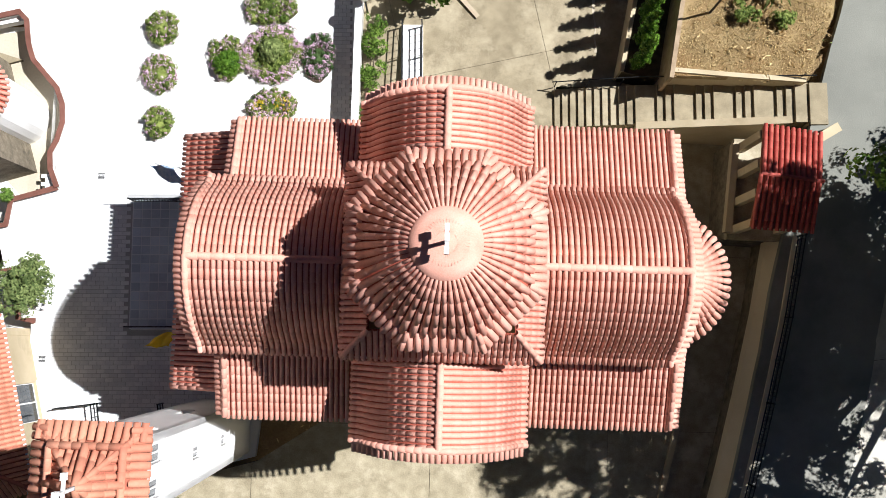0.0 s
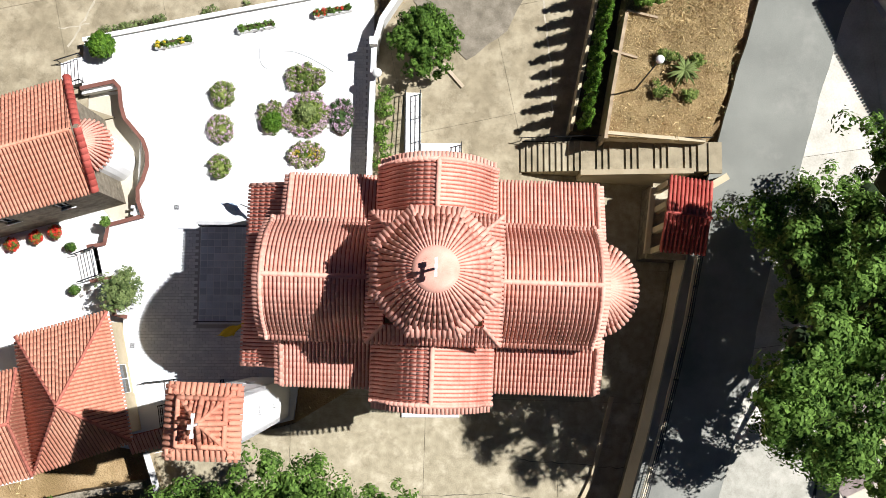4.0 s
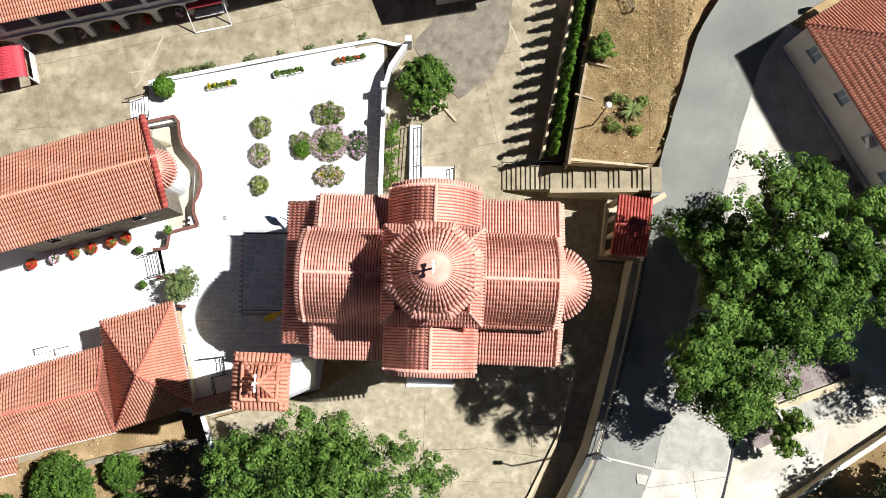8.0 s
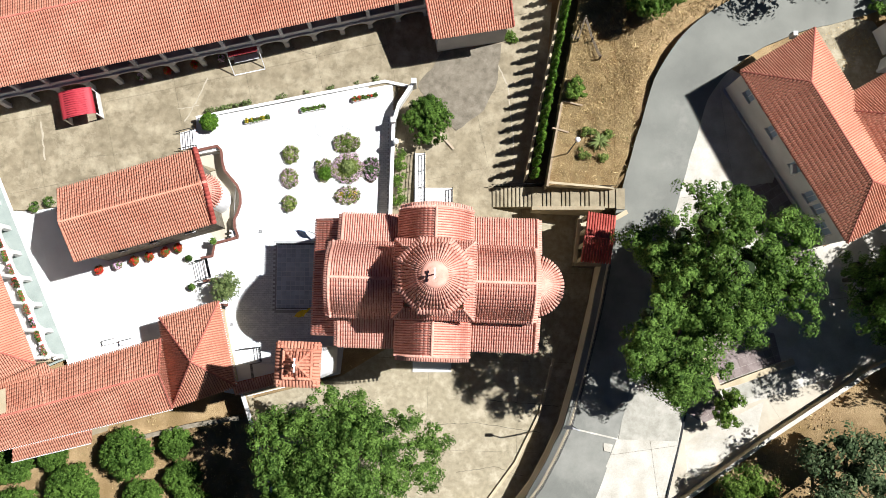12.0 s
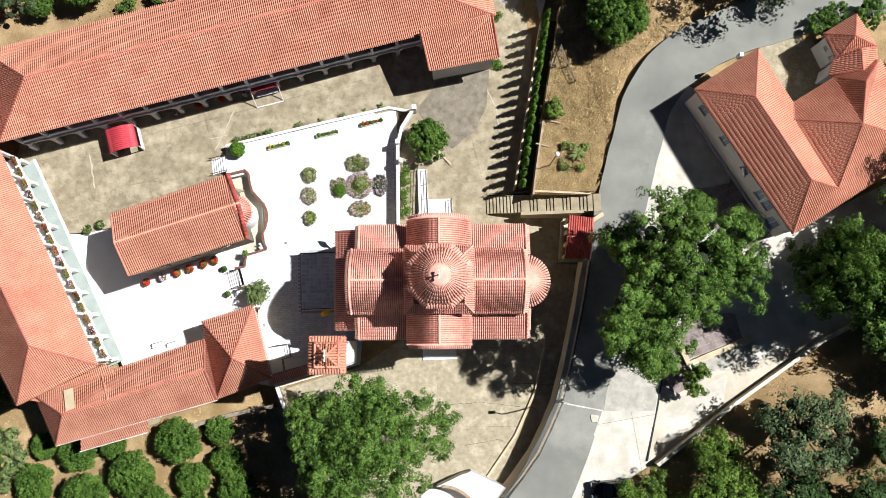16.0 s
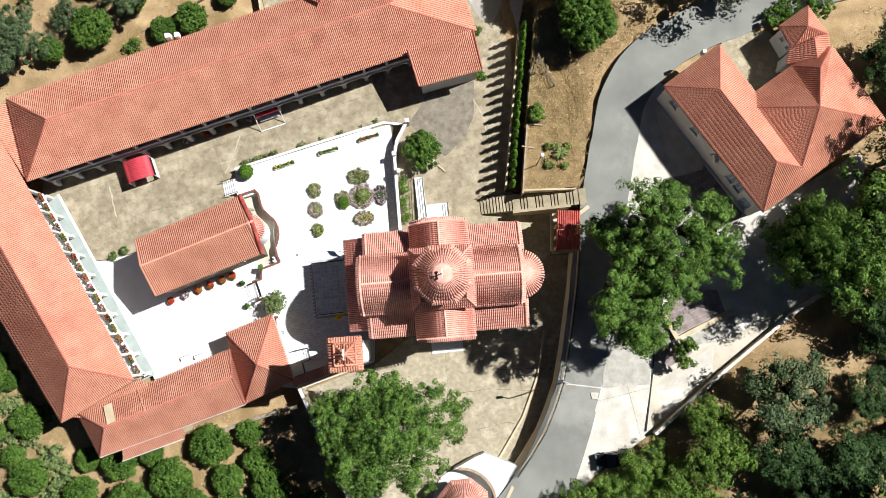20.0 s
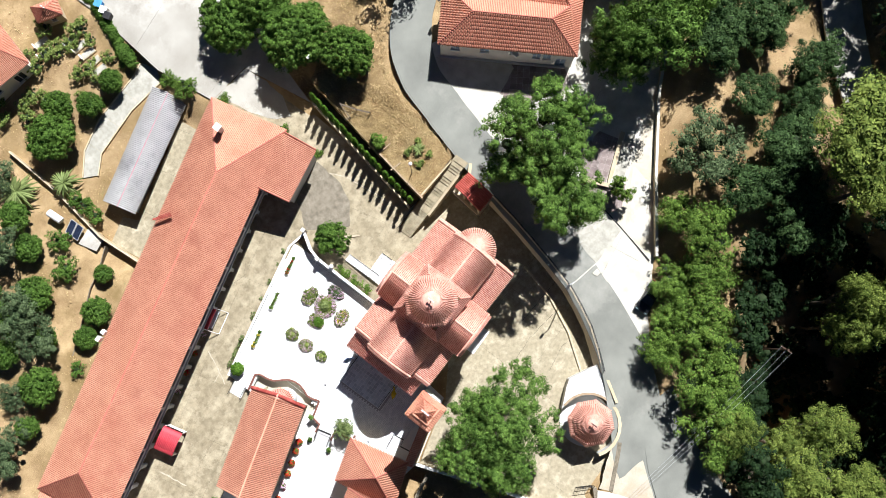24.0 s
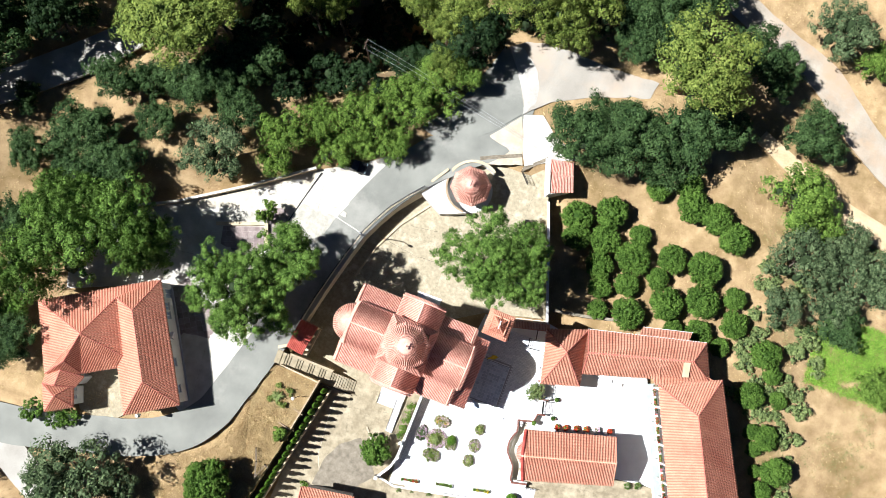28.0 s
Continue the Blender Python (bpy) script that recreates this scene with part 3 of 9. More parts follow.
TRACK = [(-14.0, -72.0, -1.0), (-23.0, -67.6, -2.2), (-30.0, -64.5, -3.0), (-38.0, -61.0, -3.2), (-45.1, -58.4, -3.4), (-50.1, -54.5, -3.6), (-56.5, -49.9, -3.8), (-75, -40, -4.4)]
UPPER = [(78, -4, 7.6), (70, -10, 7.2), (63.5, -15.5, 6.8), (58, -20.5, 6.6), (53, -26, 6.4)]
TRACK2 = [(-38.9, -46.0, -3.0), (-46.0, -42.8, -3.2), (-53.0, -39.7, -3.4), (-61.5, -37.7, -3.8), (-76, -34, -4.5)]

DRIVE = [(-45.5, 18.5), (-44.5, 30.0), (6.0, 42.5), (11.0, 41.0), (12.0, 34.0), (10.2, 12.3), (6.0, 12.3), (5.9, 7.0), (-3.7, 7.0), (-3.7, 18.0), (-3.2, 19.7), (-1.7, 21.8), (-3.2, 22.3), (-22.4, 18.5), (-22.3, 14.5), (-20.5, 13.9), (-33.0, 10.6), (-38.6, 9.8), (-40.7, 9.9)]
TERRACE = [(-22.4, 18.6), (-3.7, 22.4), (-3.4, 19.3), (-3.6, 6.0), (-7.0, 6.0), (-8.4, -5.5), (-17.0, -7.6), (-19.2, -7.2), (-19.2, 1.0), (-20.1, 1.1), (-20.1, 3.2), (-21.0, 3.3), (-21.4, 5.3), (-20.6, 5.5), (-20.3, 6.6), (-18.2, 7.4), (-18.4, 9.0), (-18.0, 11.8), (-19.6, 13.6), (-20.0, 15.7), (-22.4, 15.2)]
COURT = [(-44.0, 18.4), (-40.7, 9.9), (-38.5, 9.8), (-33.0, 10.8), (-22.3, 15.6), (-20.0, 15.7), (-19.6, 13.6), (-18.0, 11.8), (-18.4, 9.0), (-18.2, 7.4), (-20.3, 6.6), (-20.0, 1.0), (-19.2, 1.0), (-19.0, -6.0), (-34.0, -5.0)]
YARD_S = [(-17.0, -7.9), (-8.3, -5.7), (5.9, 3.0), (5.9, 10.2), (15.9, 9.8), (15.6, 4.6), (14.0, -2.7), (12.0, -10.0), (9.5, -15.0), (5.8, -19.5), (0.0, -26.5), (-10.3, -29.0), (-11.5, -24.0)]
FORECOURT = [(22.3, 14.1), (23.9, 19.8), (25.6, 22.3), (27.2, 22.6), (31.6, 20.0), (35.6, 6.2), (49.0, 12.0), (52.0, 2.0), (39.5, -4.6), (30.5, -10.4), (22.0, -16.6), (15.6, -20.2), (10.5, -24.4), (14.8, -16.0), (16.9, -10.8), (18.6, -4.0), (20.6, 4.0)]


YARD_EDGE = YARD_S[4:11]


def fore_z(x, y):
    return 3.6 + 0.03 * max(0, x - 18) + 0.022 * max(-8, y) - (0.09 * max(0, -12 - y)) + 0.05 * max(0, y - 12)


def lane_z(x, y):
    return 0.75 + 0.06 * max(0, x - 12) - 0.012 * (y - 45)


def fork_z(x, y):
    return 1.55 + 0.012 * (y + 27) + 0.03 * (x + 5)


def path_z(x, y):
    return -1.0 + 0.11 * (min(2.5, x) - 2)


def back_z(x, y):
    return -1.5 + 0.10 * (min(2.0, x) - 1)


def plot_z(x, y):
    return 4.3 - 0.03 * max(0, y - 20)


HEIGHTS = [(-20, 10, -1.6), (-40, 2, -2), (-45, -15, -3), (-20, -18, -3), (-12, -36, -0.6), (-25, -35, -2.6), (-50, -45, -3.8), (-62, -20, -5), (0, -24, -0.2), (0, -15, -0.2), (15, 14, 4.25), (17, 17, 4.3), (13, 21, 4.2),
           (15, 30, 4.0), (25, 33, 4.6), (20, 38, 2.6), (28, 40, 2.8), (40, 26, 5.0), (48, 22, 5.4), (30, 15, 4.4), (40, 0, 4.6), (44, -12, 6.4), (32, -22, 5.4), (20, -27, 2.6), (6, -42, 0.2), (14, -44, -5), (26, -42, -4), (20, -60, -3), (52, -45, 6)]
HEIGHTS += [(75, 0, 10), (72, 45, 7), (10, 42, 0.6), (3, 55, -0.6), (22, 55, 0.9), (38, 60, 0.8), (48, 50, 2.4), (-10, 44, -2.8), (-15, 55, -3), (-30, 42, -3), (-50, 40, -4), (-75, 10, -7), (0, 75, -0.5), (-30, 70, -5), (0, 28, -0.4), (6, 20, -0.2),
            (-40, -70, -3.6), (0, -80, 1.5), (60, -80, 9), (90, 90, 8), (-90, 90, -8), (-90, -90, -7), (-14, -46.5, 0.6), (-9, -49.5, 0.6), (-17.5, -42, 0.3), (-19, -46, 0.2)]


def rise(x, y):
    w = z = 0.0
    for a, b, c in HEIGHTS:
        k = 1 / ((x - a) ** 2 + (y - b) ** 2 + 2.0) ** 1.6
        w, z = w + k, z + k * c
    return z / w


RAVINE_EDGE = [(38.6, -29.0), (44, -33), (43, -44), (38, -57), (22.8, -64), (8, -60), (3, -52), (6, -44), (11, -39), (16.5, -34.5), (20, -32), (22.6, -30.5), (30, -27)]


def ravine(x, y):
    """How far the wooded ravine falls below the slopes round it."""
    if not inside(RAVINE_EDGE, x, y):
        return 0.0
    t = min(1, near_line([(*p, 0) for p in RAVINE_EDGE + RAVINE_EDGE[:1]], x, y)[0] / 6.0)
    return 9.0 * t * t * (3 - 2 * t)


def ground_z(x, y):
    z = rise(x, y) - ravine(x, y) + 0.25 * noise.noise((x * 0.13, y * 0.13, 0)) + 0.10 * noise.noise((x * 0.5, y * 0.5, 3))
    return z


def under_paving(x, y, z):
    for poly, level in ((COURT, -1.0), (TERRACE, -0.4), (YARD_S, 0.0)):
        if inside(poly, x, y):
            z = min(z, level - 0.5)
    if inside(DRIVE, x, y):
        z = min(z, yard_z(x, y) - 0.5)
    for poly, level in ((STAIRWELL, -0.5), (PLOT, 1.5)):
        if inside(poly, x, y):
            z = min(z, level)
    for poly, fn in ((LANE_YARD, lane_z), (FORECOURT, fore_z), (FORK_ROAD, fork_z), (FORK, fork_z), (FORK_PALE, fork_z), (FORK_TAN, fork_z), (GARDEN_PATH, path_z), (BACK_YARD, back_z)):
        level = fn(x, y) - (0.07 if fn is fork_z else 0.22)
        if inside(poly, x, y):
            z = level
            continue
        d = near_line([(*p, 0) for p in poly + poly[:1]], x, y)[0]
        if d < 3.0:
            z = level + (z - level) * (d / 3.0) ** 1.5
    for line, width in ((ROAD, 3.6), (LANE, 4.2), (TRACK, 3.2), (TRACK2, 2.4), (UPPER, 3.2)):
        d, h = near_line(line, x, y)
        if d < width:
            z = min(z, h - 0.24)
        elif d < width + 3:
            t = (d - width) / 3
            z = (h - 0.24) * (1 - t) + z * t
    if near_line([(p[0], p[1], 0) for p in YARD_EDGE], x, y)[0] < 2.0:
        z = min(z, -0.5)
    if near_line([(10.7, 11.7, 0), (12.1, 20, 0), (14.6, 32, 0)], x, y)[0] < 2.2:
        z = min(z, 0.2)
    if near_line([(-17.2, -7.4, 0), (-11.4, -24.3, 0)], x, y)[0] < 2.2:
        z = min(z, -2.4)
    if inside(YARD_S, x, y):
        z = min(z, -0.5)
    if inside(FORECOURT, x, y):
        z = min(z, fore_z(x, y) - 0.22)
    return z


def ragged(poly, step=1.1, amount=0.28):
    """The same outline with a worn, uneven edge."""
    out = []
    for (x0, y0), (x1, y1) in zip(poly, poly[1:] + poly[:1]):
        n = max(1, int(math.hypot(x1 - x0, y1 - y0) / step))
        for k in range(n):
            x, y = x0 + (x1 - x0) * k / n, y0 + (y1 - y0) * k / n
            w = amount if k else amount * 0.4
            out.append((x + w * noise.noise((x * 0.9, y * 0.9, 1)), y + w * noise.noise((x * 0.9, y * 0.9, 8))))
    return out


def build_ground():
    near = [-110 + 1.6 * i for i in range(138)]
    far = [-3000, -900, -400, -220, -150, -125]
    xs = far + near + [-f for f in reversed(far)]
    v, q = [], []
    n = len(xs)
    for y in xs:
        for x in xs:
            a = max(-109, min(109, x))
            b = max(-109, min(109, y))
            z = under_paving(x, y, ground_z(x, y)) if abs(x) < 75 and abs(y) < 80 else rise(a, b)
            v.append((x, y, z))
    for j in range(n - 1):
        for i in range(n - 1):
            q.append((j * n + i, j * n + i + 1, (j + 1) * n + i + 1, (j + 1) * n + i))
    tagged(new("ground", fast_mesh("ground", v, q, EARTH, True)), "dry sun-bleached earth and grass hillside round the monastery", "ground", kind="structure")


build_ground()


def strip(name, label, line, widths, mat, category):
    v, q = [], []
    fine = []
    for i in range(len(line) - 1):
        for k in range(6):
            t = k / 6
            p = [Vector((*line[max(0, min(len(line) - 1, i + o))], widths[max(0, min(len(line) - 1, i + o))])) for o in (-1, 0, 1, 2)]
            fine.append(0.5 * ((2 * p[1]) + (p[2] - p[0]) * t + (2 * p[0] - 5 * p[1] + 4 * p[2] - p[3]) * t * t + (3 * p[1] - p[0] - 3 * p[2] + p[3]) * t ** 3))
    fine.append(Vector((*line[-1], widths[-1])))
    for i, p in enumerate(fine):
        a, b = fine[max(0, i - 1)], fine[min(len(fine) - 1, i + 1)]
        d = Vector((b[0] - a[0], b[1] - a[1])).normalized()
        s = Vector((-d.y, d.x))
        wob = 0.12 * noise.noise((p[0] * 0.4, p[1] * 0.4, 7))
        for k, (o, dz) in enumerate(((-0.5, -0.35), (-0.5, 0.0), (-0.25, 0.03), (0, 0.05), (0.25, 0.03), (0.5, 0.0), (0.5, -0.35))):
            v.append((p[0] + s.x * (p[3] * o + (wob if abs(o) == 0.5 else 0)), p[1] + s.y * (p[3] * o + (wob if abs(o) == 0.5 else 0)), p[2] + dz))
    for i in range(len(fine) - 1):
        for k in range(6):
            q.append((i * 7 + k + 1, i * 7 + k, (i + 1) * 7 + k, (i + 1) * 7 + k + 1))
    return tagged(new(name, fast_mesh(name, v, q, mat, False)), label, category, kind="structure")


strip("road", "worn grey asphalt lane with pale repaired patches", ROAD, ROAD_W, ASPHALT, "road")
strip("road_lane", "sun-bleached concrete side lane with cracks", LANE, LANE_W, LANE_GREY, "road")
strip("dirt_track", "dusty grey track along the slope", TRACK, [4.0, 4.2, 4.4, 4.8, 5.0, 5.0, 5.0, 5.0], TRACK_DUST, "road")
strip("upper_road", "worn pale road in the shade of tall trees", UPPER, [5, 5, 5, 5, 4.4], LANE_GREY, "road")
strip("dirt_track_branch", "pale dusty dirt track between the trees", TRACK2, [2.2, 2.8, 3.2, 3.4, 3.4], DIRT, "road")
slabs("forecourt", "pale cast concrete forecourt beside the road", FORECOURT, fore_z, CONCRETE_PALE, 11.0, 0.025, angle=8)
slabs("yard", "stained concrete yard and drive below the long building", DRIVE, yard_z, DRIVE_CONCRETE, 7.0, 0.018, angle=12)
slabs("churchyard", "stained concrete yard behind the church", YARD_S, 0.0, CONCRETE, 8.4, 0.02, angle=-1.5)
slabs("lower_court", "pale stone paving of the lower court", COURT, -1.0, PAVING, 4.0, 0.01, base=PAVING, angle=14)
slabs("apse_yard", "sandy cream screed of the little yard behind the chapel apse", [(-20.3, 15.5), (-20.0, 14.4), (-19.7, 13.6), (-19.1, 12.9), (-18.5, 12.2), (-18.2, 11.4), (-18.15, 10.5), (-18.4, 9.6), (-18.7, 9.0), (-18.65, 8.2), (-18.5, 7.6), (-20.4, 7.1), (-22.2, 9.0), (-22.6, 13.0), (-22.4, 15.2)], -0.985, CREAM_CAST, 30.0, 0.0, 0.03, base=CREAM_CAST)
slabs("terrace", "pale stone paved terrace with plant beds", TERRACE, 0.0, PAVING, 4.0, 0.008, base=PAVING, angle=-1.5)
slabs("lane_yard", "wide pale concrete yard where the lanes meet", LANE_YARD, lane_z, LANE_GREY, 12.0, 0.02, angle=5)
slabs("road_end", "worn grey asphalt spreading out at the end of the road", ragged(FORK_ROAD, 1.4, 0.2), fork_z, ASPHALT, 40.0, 0.0, base=ASPHALT, angle=20)
slabs("road_fork", "dusty grey concrete turning place under the trees", ragged(FORK, 1.2, 0.4), lambda x, y: fork_z(x, y) + 0.012, FORK_DUST, 40.0, 0.0, base=FORK_DUST, angle=20)
slabs("dust_drift", "pale drift of dried cement dust across the asphalt", ragged(FORK_DRIFT, 0.7, 0.4), lambda x, y: fork_z(x, y) + 0.022, CEMENT_DUST, 40.0, 0.0, base=CEMENT_DUST, angle=20)
slabs("lodge_apron", "bright pale concrete apron beside the lodge", ragged(FORK_PALE, 1.0, 0.25), fork_z, CONCRETE_PALE, 40.0, 0.0, base=CONCRETE_PALE, angle=20)
slabs("fork_verge", "pale worn concrete verge beside the asphalt", ragged(FORK_TAN, 0.8, 0.3), lambda x, y: fork_z(x, y) - 0.05, VERGE, 9.0, 0.015, angle=20)
slabs("drive_apron", "pale worn concrete where the drive meets the lane", ragged([(5.3, 42.1), (6.4, 40.2), (7.6, 34.8), (9.6, 32.6), (11.6, 35.5), (11.3, 41.2)], 1.2, 0.5), lambda x, y: yard_z(x, y) + 0.03, LANE_GREY, 40.0, 0.0, 0.05, base=LANE_GREY)
slabs("brushed_panel", "grey brushed concrete panel beside the road", BRUSHED, lambda x, y: fore_z(x, y) + 0.045, BRUSHED_GREY, 30.0, 0.0, 0.05, base=BRUSHED_GREY, angle=8)
slabs("cream_strip", "cream cast concrete strip along the forecourt wall", CREAM_STRIP, lambda x, y: fore_z(x, y) + 0.045, CREAM_CAST, 12.0, 0.01, 0.05, base=CREAM_CAST, angle=32)
slabs("tree_paving", "reddish-brown block paving by the planter wall", TREE_BLOCKS, lambda x, y: fore_z(x, y) + 0.055, BLOCK, 0.8, 0.02, 0.05, base=BLOCK, angle=32)
slabs("kerb_strip", "dirty grey concrete strip below the planter wall", [(26.3, -6.75), (32.9, -4.5), (33.6, -5.5), (27.2, -7.9)], lambda x, y: fore_z(x, y) + 0.06, BRUSHED_GREY, 30.0, 0.0, 0.05, base=BRUSHED_GREY)
slabs("tree_terrace", "reddish-brown block paving under the plane tree", [(24.9, -3.2), (26.05, -6.1), (31.6, -4.1), (31.0, -1.6), (26.2, -0.8)], lambda x, y: fore_z(x, y) + 0.05, BLOCK, 0.8, 0.02, 0.05, base=BLOCK, angle=18)
slabs("block_paving", "reddish-brown block paving along the house", BLOCKS, lambda x, y: fore_z(x, y) + 0.012, BLOCK, 0.8, 0.02, 0.05, base=BLOCK, angle=32)
slabs("dry_plot", "raised plot of dry grass between stairs and road", PLOT, plot_z, PLOT_EARTH, 40.0, 0.0, base=PLOT_EARTH, category="ground")
PATCH = [(-1.3, 21.9), (1.5, 25.6), (6.8, 26.2), (6.2, 21.8), (5.1, 19.6), (2.4, 17.6)]
patch = thing("cobbled_patch", "patch of cracked rough grey-brown concrete in the drive", "paving", kind="structure")
w = ragged(PATCH, 0.7, 0.25)
part("slab", Shape().prism(w, [yard_z(*p) - 0.1 for p in w], [yard_z(*p) + 0.012 for p in w]).mesh("slab", COBBLE), patch)


# ---- the church ----
church = thing("church", "domed church with red barrel-tiled vaults and cream walls", "church", (0.3, 2.45, 0), -1.75)


def vault_profile(half, z_eave, z_crown):
    """Half a vault's section from the crown out to the flared eave."""
    rise_z = z_crown - z_eave
    pts = [(0, 0), (0.18, 0.03), (0.36, 0.11), (0.54, 0.25), (0.70, 0.43), (0.83, 0.64), (0.92, 0.83), (1.0, 0.95), (1.07, 1.0)]
    return [(half * a, z_crown - rise_z * b) for a, b in pts]


def vault(axis, centre, half, lo, hi, z_eave, z_crown, ends=(True, True)):
    """A tiled barrel vault along x or y with its ridge row, its board and gable rows of short tiles."""
    prof = vault_profile(half, z_eave, z_crown)
    put = (lambda u, o, z: (u, centre + o, z)) if axis == "x" else (lambda u, o, z: (centre + o, u, z))
    side = (1, 0, 0) if axis == "x" else (0, 1, 0)
    across = (0, 1, 0) if axis == "x" else (1, 0, 0)
    full = [(-o, z) for o, z in reversed(prof[1:])] + prof
    s = Shape()
    n = len(full)
    s.add([put(u, o, z - d) for u in (lo, hi) for d in (0, 0.16) for o, z in full],
          [(i, i + 1, 2 * n + i + 1, 2 * n + i) for i in range(n - 1)] + [(n + i + 1, n + i, 3 * n + i, 3 * n + i + 1) for i in range(n - 1)]
          + [(i, n + i, n + i + 1, i + 1) for i in range(n - 1)] + [(2 * n + i + 1, 3 * n + i + 1, 3 * n + i, 2 * n + i) for i in range(n - 1)])
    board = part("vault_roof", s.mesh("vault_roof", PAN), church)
    rec = []
    count = round((hi - lo) / 0.2)
    for k in range(count):
        u = lo + (hi - lo) * (k + 0.5) / count
        for sign in (1, -1):
            along([put(u, sign * o, z + 0.02) for o, z in prof], side, 0.080, 0.36, rec, 0.96)
    part("roof_tiles", tiles_mesh("roof_tiles", rec, TILE), board, "", "stuff")
    rec = cap_records(put(lo, 0, z_crown + 0.03), put(hi, 0, z_crown + 0.03), 0.13, 0.40)
    for end, out, want in ((lo, -1, ends[0]), (hi, 1, ends[1])):
        if not want:
            continue
        for (o0, z0), (o1, z1) in zip(full, full[1:]):
            rec += cap_records(put(end, o0, z0 + 0.03), put(end, o1, z1 + 0.03), 0.12, 0.36)
        rows = round(2.3 * half / 0.21)
        for k in range(rows):
            o = -half * 1.05 + 2.1 * half * (k + 0.5) / rows
            z = np.interp(abs(o), [p[0] for p in prof], [p[1] for p in prof])
            a, b = Vector(put(end + out * 0.02, o, z + 0.04)), Vector(put(end + out * 0.40, o, z - 0.08))
            rec.append((a, b, across, (0, 0, 1), 0.085, 0.095))
    part("ridge_tiles", tiles_mesh("ridge_tiles", rec, TILE), board, "", "stuff")
    # gable walls under the curve
    for end, out, want in ((lo, 1, ends[0]), (hi, -1, ends[1])):
        if want:
            g = Shape()
            w = [(o * 0.93, z - 0.17) for o, z in full]
            outline = [(w[0][0], z_eave - 1.9)] + w + [(w[-1][0], z_eave - 1.9)]
            m = len(outline)
            g.add([put(end + out * 0.35, o, z) for o, z in outline] + [put(end + out * 0.75, o, z) for o, z in outline],
                  [tuple(range(m)), tuple(range(2 * m - 1, m - 1, -1))] + [(i, m + i, m + (i + 1) % m, (i + 1) % m) for i in range(m)])
            part("gable_wall", g.mesh("gable_wall", CREAM), church)


vault("x", 0.0, 2.9, -8.3, 8.1, 12.1, 14.85)
vault("y", 0.05, 2.85, -6.0, -1.0, 11.95, 14.6, (True, False))
vault("y", 0.05, 2.85, 1.0, 5.9, 11.95, 14.6, (False, True))

# low roofs in the four corners, the porch roof in the west
for x0, x1, sign in ((-7.75, -2.6, 1), (2.7, 8.55, 1), (-7.75, -2.6, -1), (2.7, 8.55, -1)):
    y0, y1 = (5.62 if sign > 0 else -5.45), sign * 2.6
    b = roof_slope(church, [(x0, y0, 10.15), (x1, y0, 10.15), (x1, y1, 11.2), (x0, y1, 11.2)], TILE, 0.2, 0.36, 0.075)
    outer, out = (x0, -1) if x0 < 0 else (x1, 1)
    rec = cap_records((outer, y1, 11.25), (outer, y0, 10.20), 0.12, 0.36)
    for k in range(15):
        y = y0 + (y1 - y0) * (k + 0.5) / 15
        z = 10.15 + 1.05 * (k + 0.5) / 15
        rec.append(((outer, y, z + 0.04), (outer + out * 0.36, y, z - 0.08), (0, 1, 0), (0, 0, 1), 0.085, 0.095))
    part("edge_tiles", tiles_mesh("edge_tiles", rec, TILE), b, "", "stuff")
roof_slope(church, [(-10.15, 5.2, 8.7), (-10.15, -4.55, 8.7), (-7.9, -4.55, 9.7), (-7.9, 5.2, 9.7)], TILE, 0.2, 0.36, 0.075)
caps(church, [((-7.9, 5.2, 9.7), (-10.15, 5.2, 8.7)), ((-7.9, -4.55, 9.7), (-10.15, -4.55, 8.7))], TILE, 0.12)

# walls
BODY = [(-7.3, -5.0), (8.1, -5.0), (8.1, 5.1), (-7.3, 5.1)]
building_walls(church, BODY, 0, 10.1, CREAM, 0.4, {0: [(1.6, 2.4, 4.5, 7.0), (3.4, 4.2, 4.5, 7.0), (11.4, 12.2, 4.5, 7.0), (13.2, 14.0, 4.5, 7.0)], 1: [(2.0, 2.6, 4.5, 7.0), (7.9, 8.5, 4.5, 7.0)], 2: [(2.0, 2.8, 4.5, 7.0), (11.4, 12.2, 4.5, 7.0)]})
for x0, x1, y0, y1 in ((-7.9, 7.7, -2.75, 2.75), (-2.65, 2.75, -5.5, 5.4)):
    part("upper_wall", Shape().box(x0, x1, y0, y1, 9.0, 11.9).mesh("upper_wall", CREAM), church)
for y0, y1, out in ((-5.5, -5.05, -1), (5.0, 5.4, 1)):
    part("arm_wall", Shape().box(-2.65, 2.75, y0, y1, 0, 11.0).mesh("arm_wall", CREAM), church)
part("porch_wall", Shape().box(-9.8, -7.3, -4.3, 4.95, 0, 8.55).mesh("porch_wall", CREAM), church)
door = part("door", Shape().box(-9.86, -9.80, -0.9, 0.9, 0.45, 3.2).mesh("door", WOODDARK), church, "dark panelled wooden church door")
for k in (-1, 1):
    part("door_panel", Shape().box(-9.9, -9.86, k * 0.45 - 0.36, k * 0.45 + 0.36, 0.7, 3.0).mesh("door_panel", WOODDARK), door)

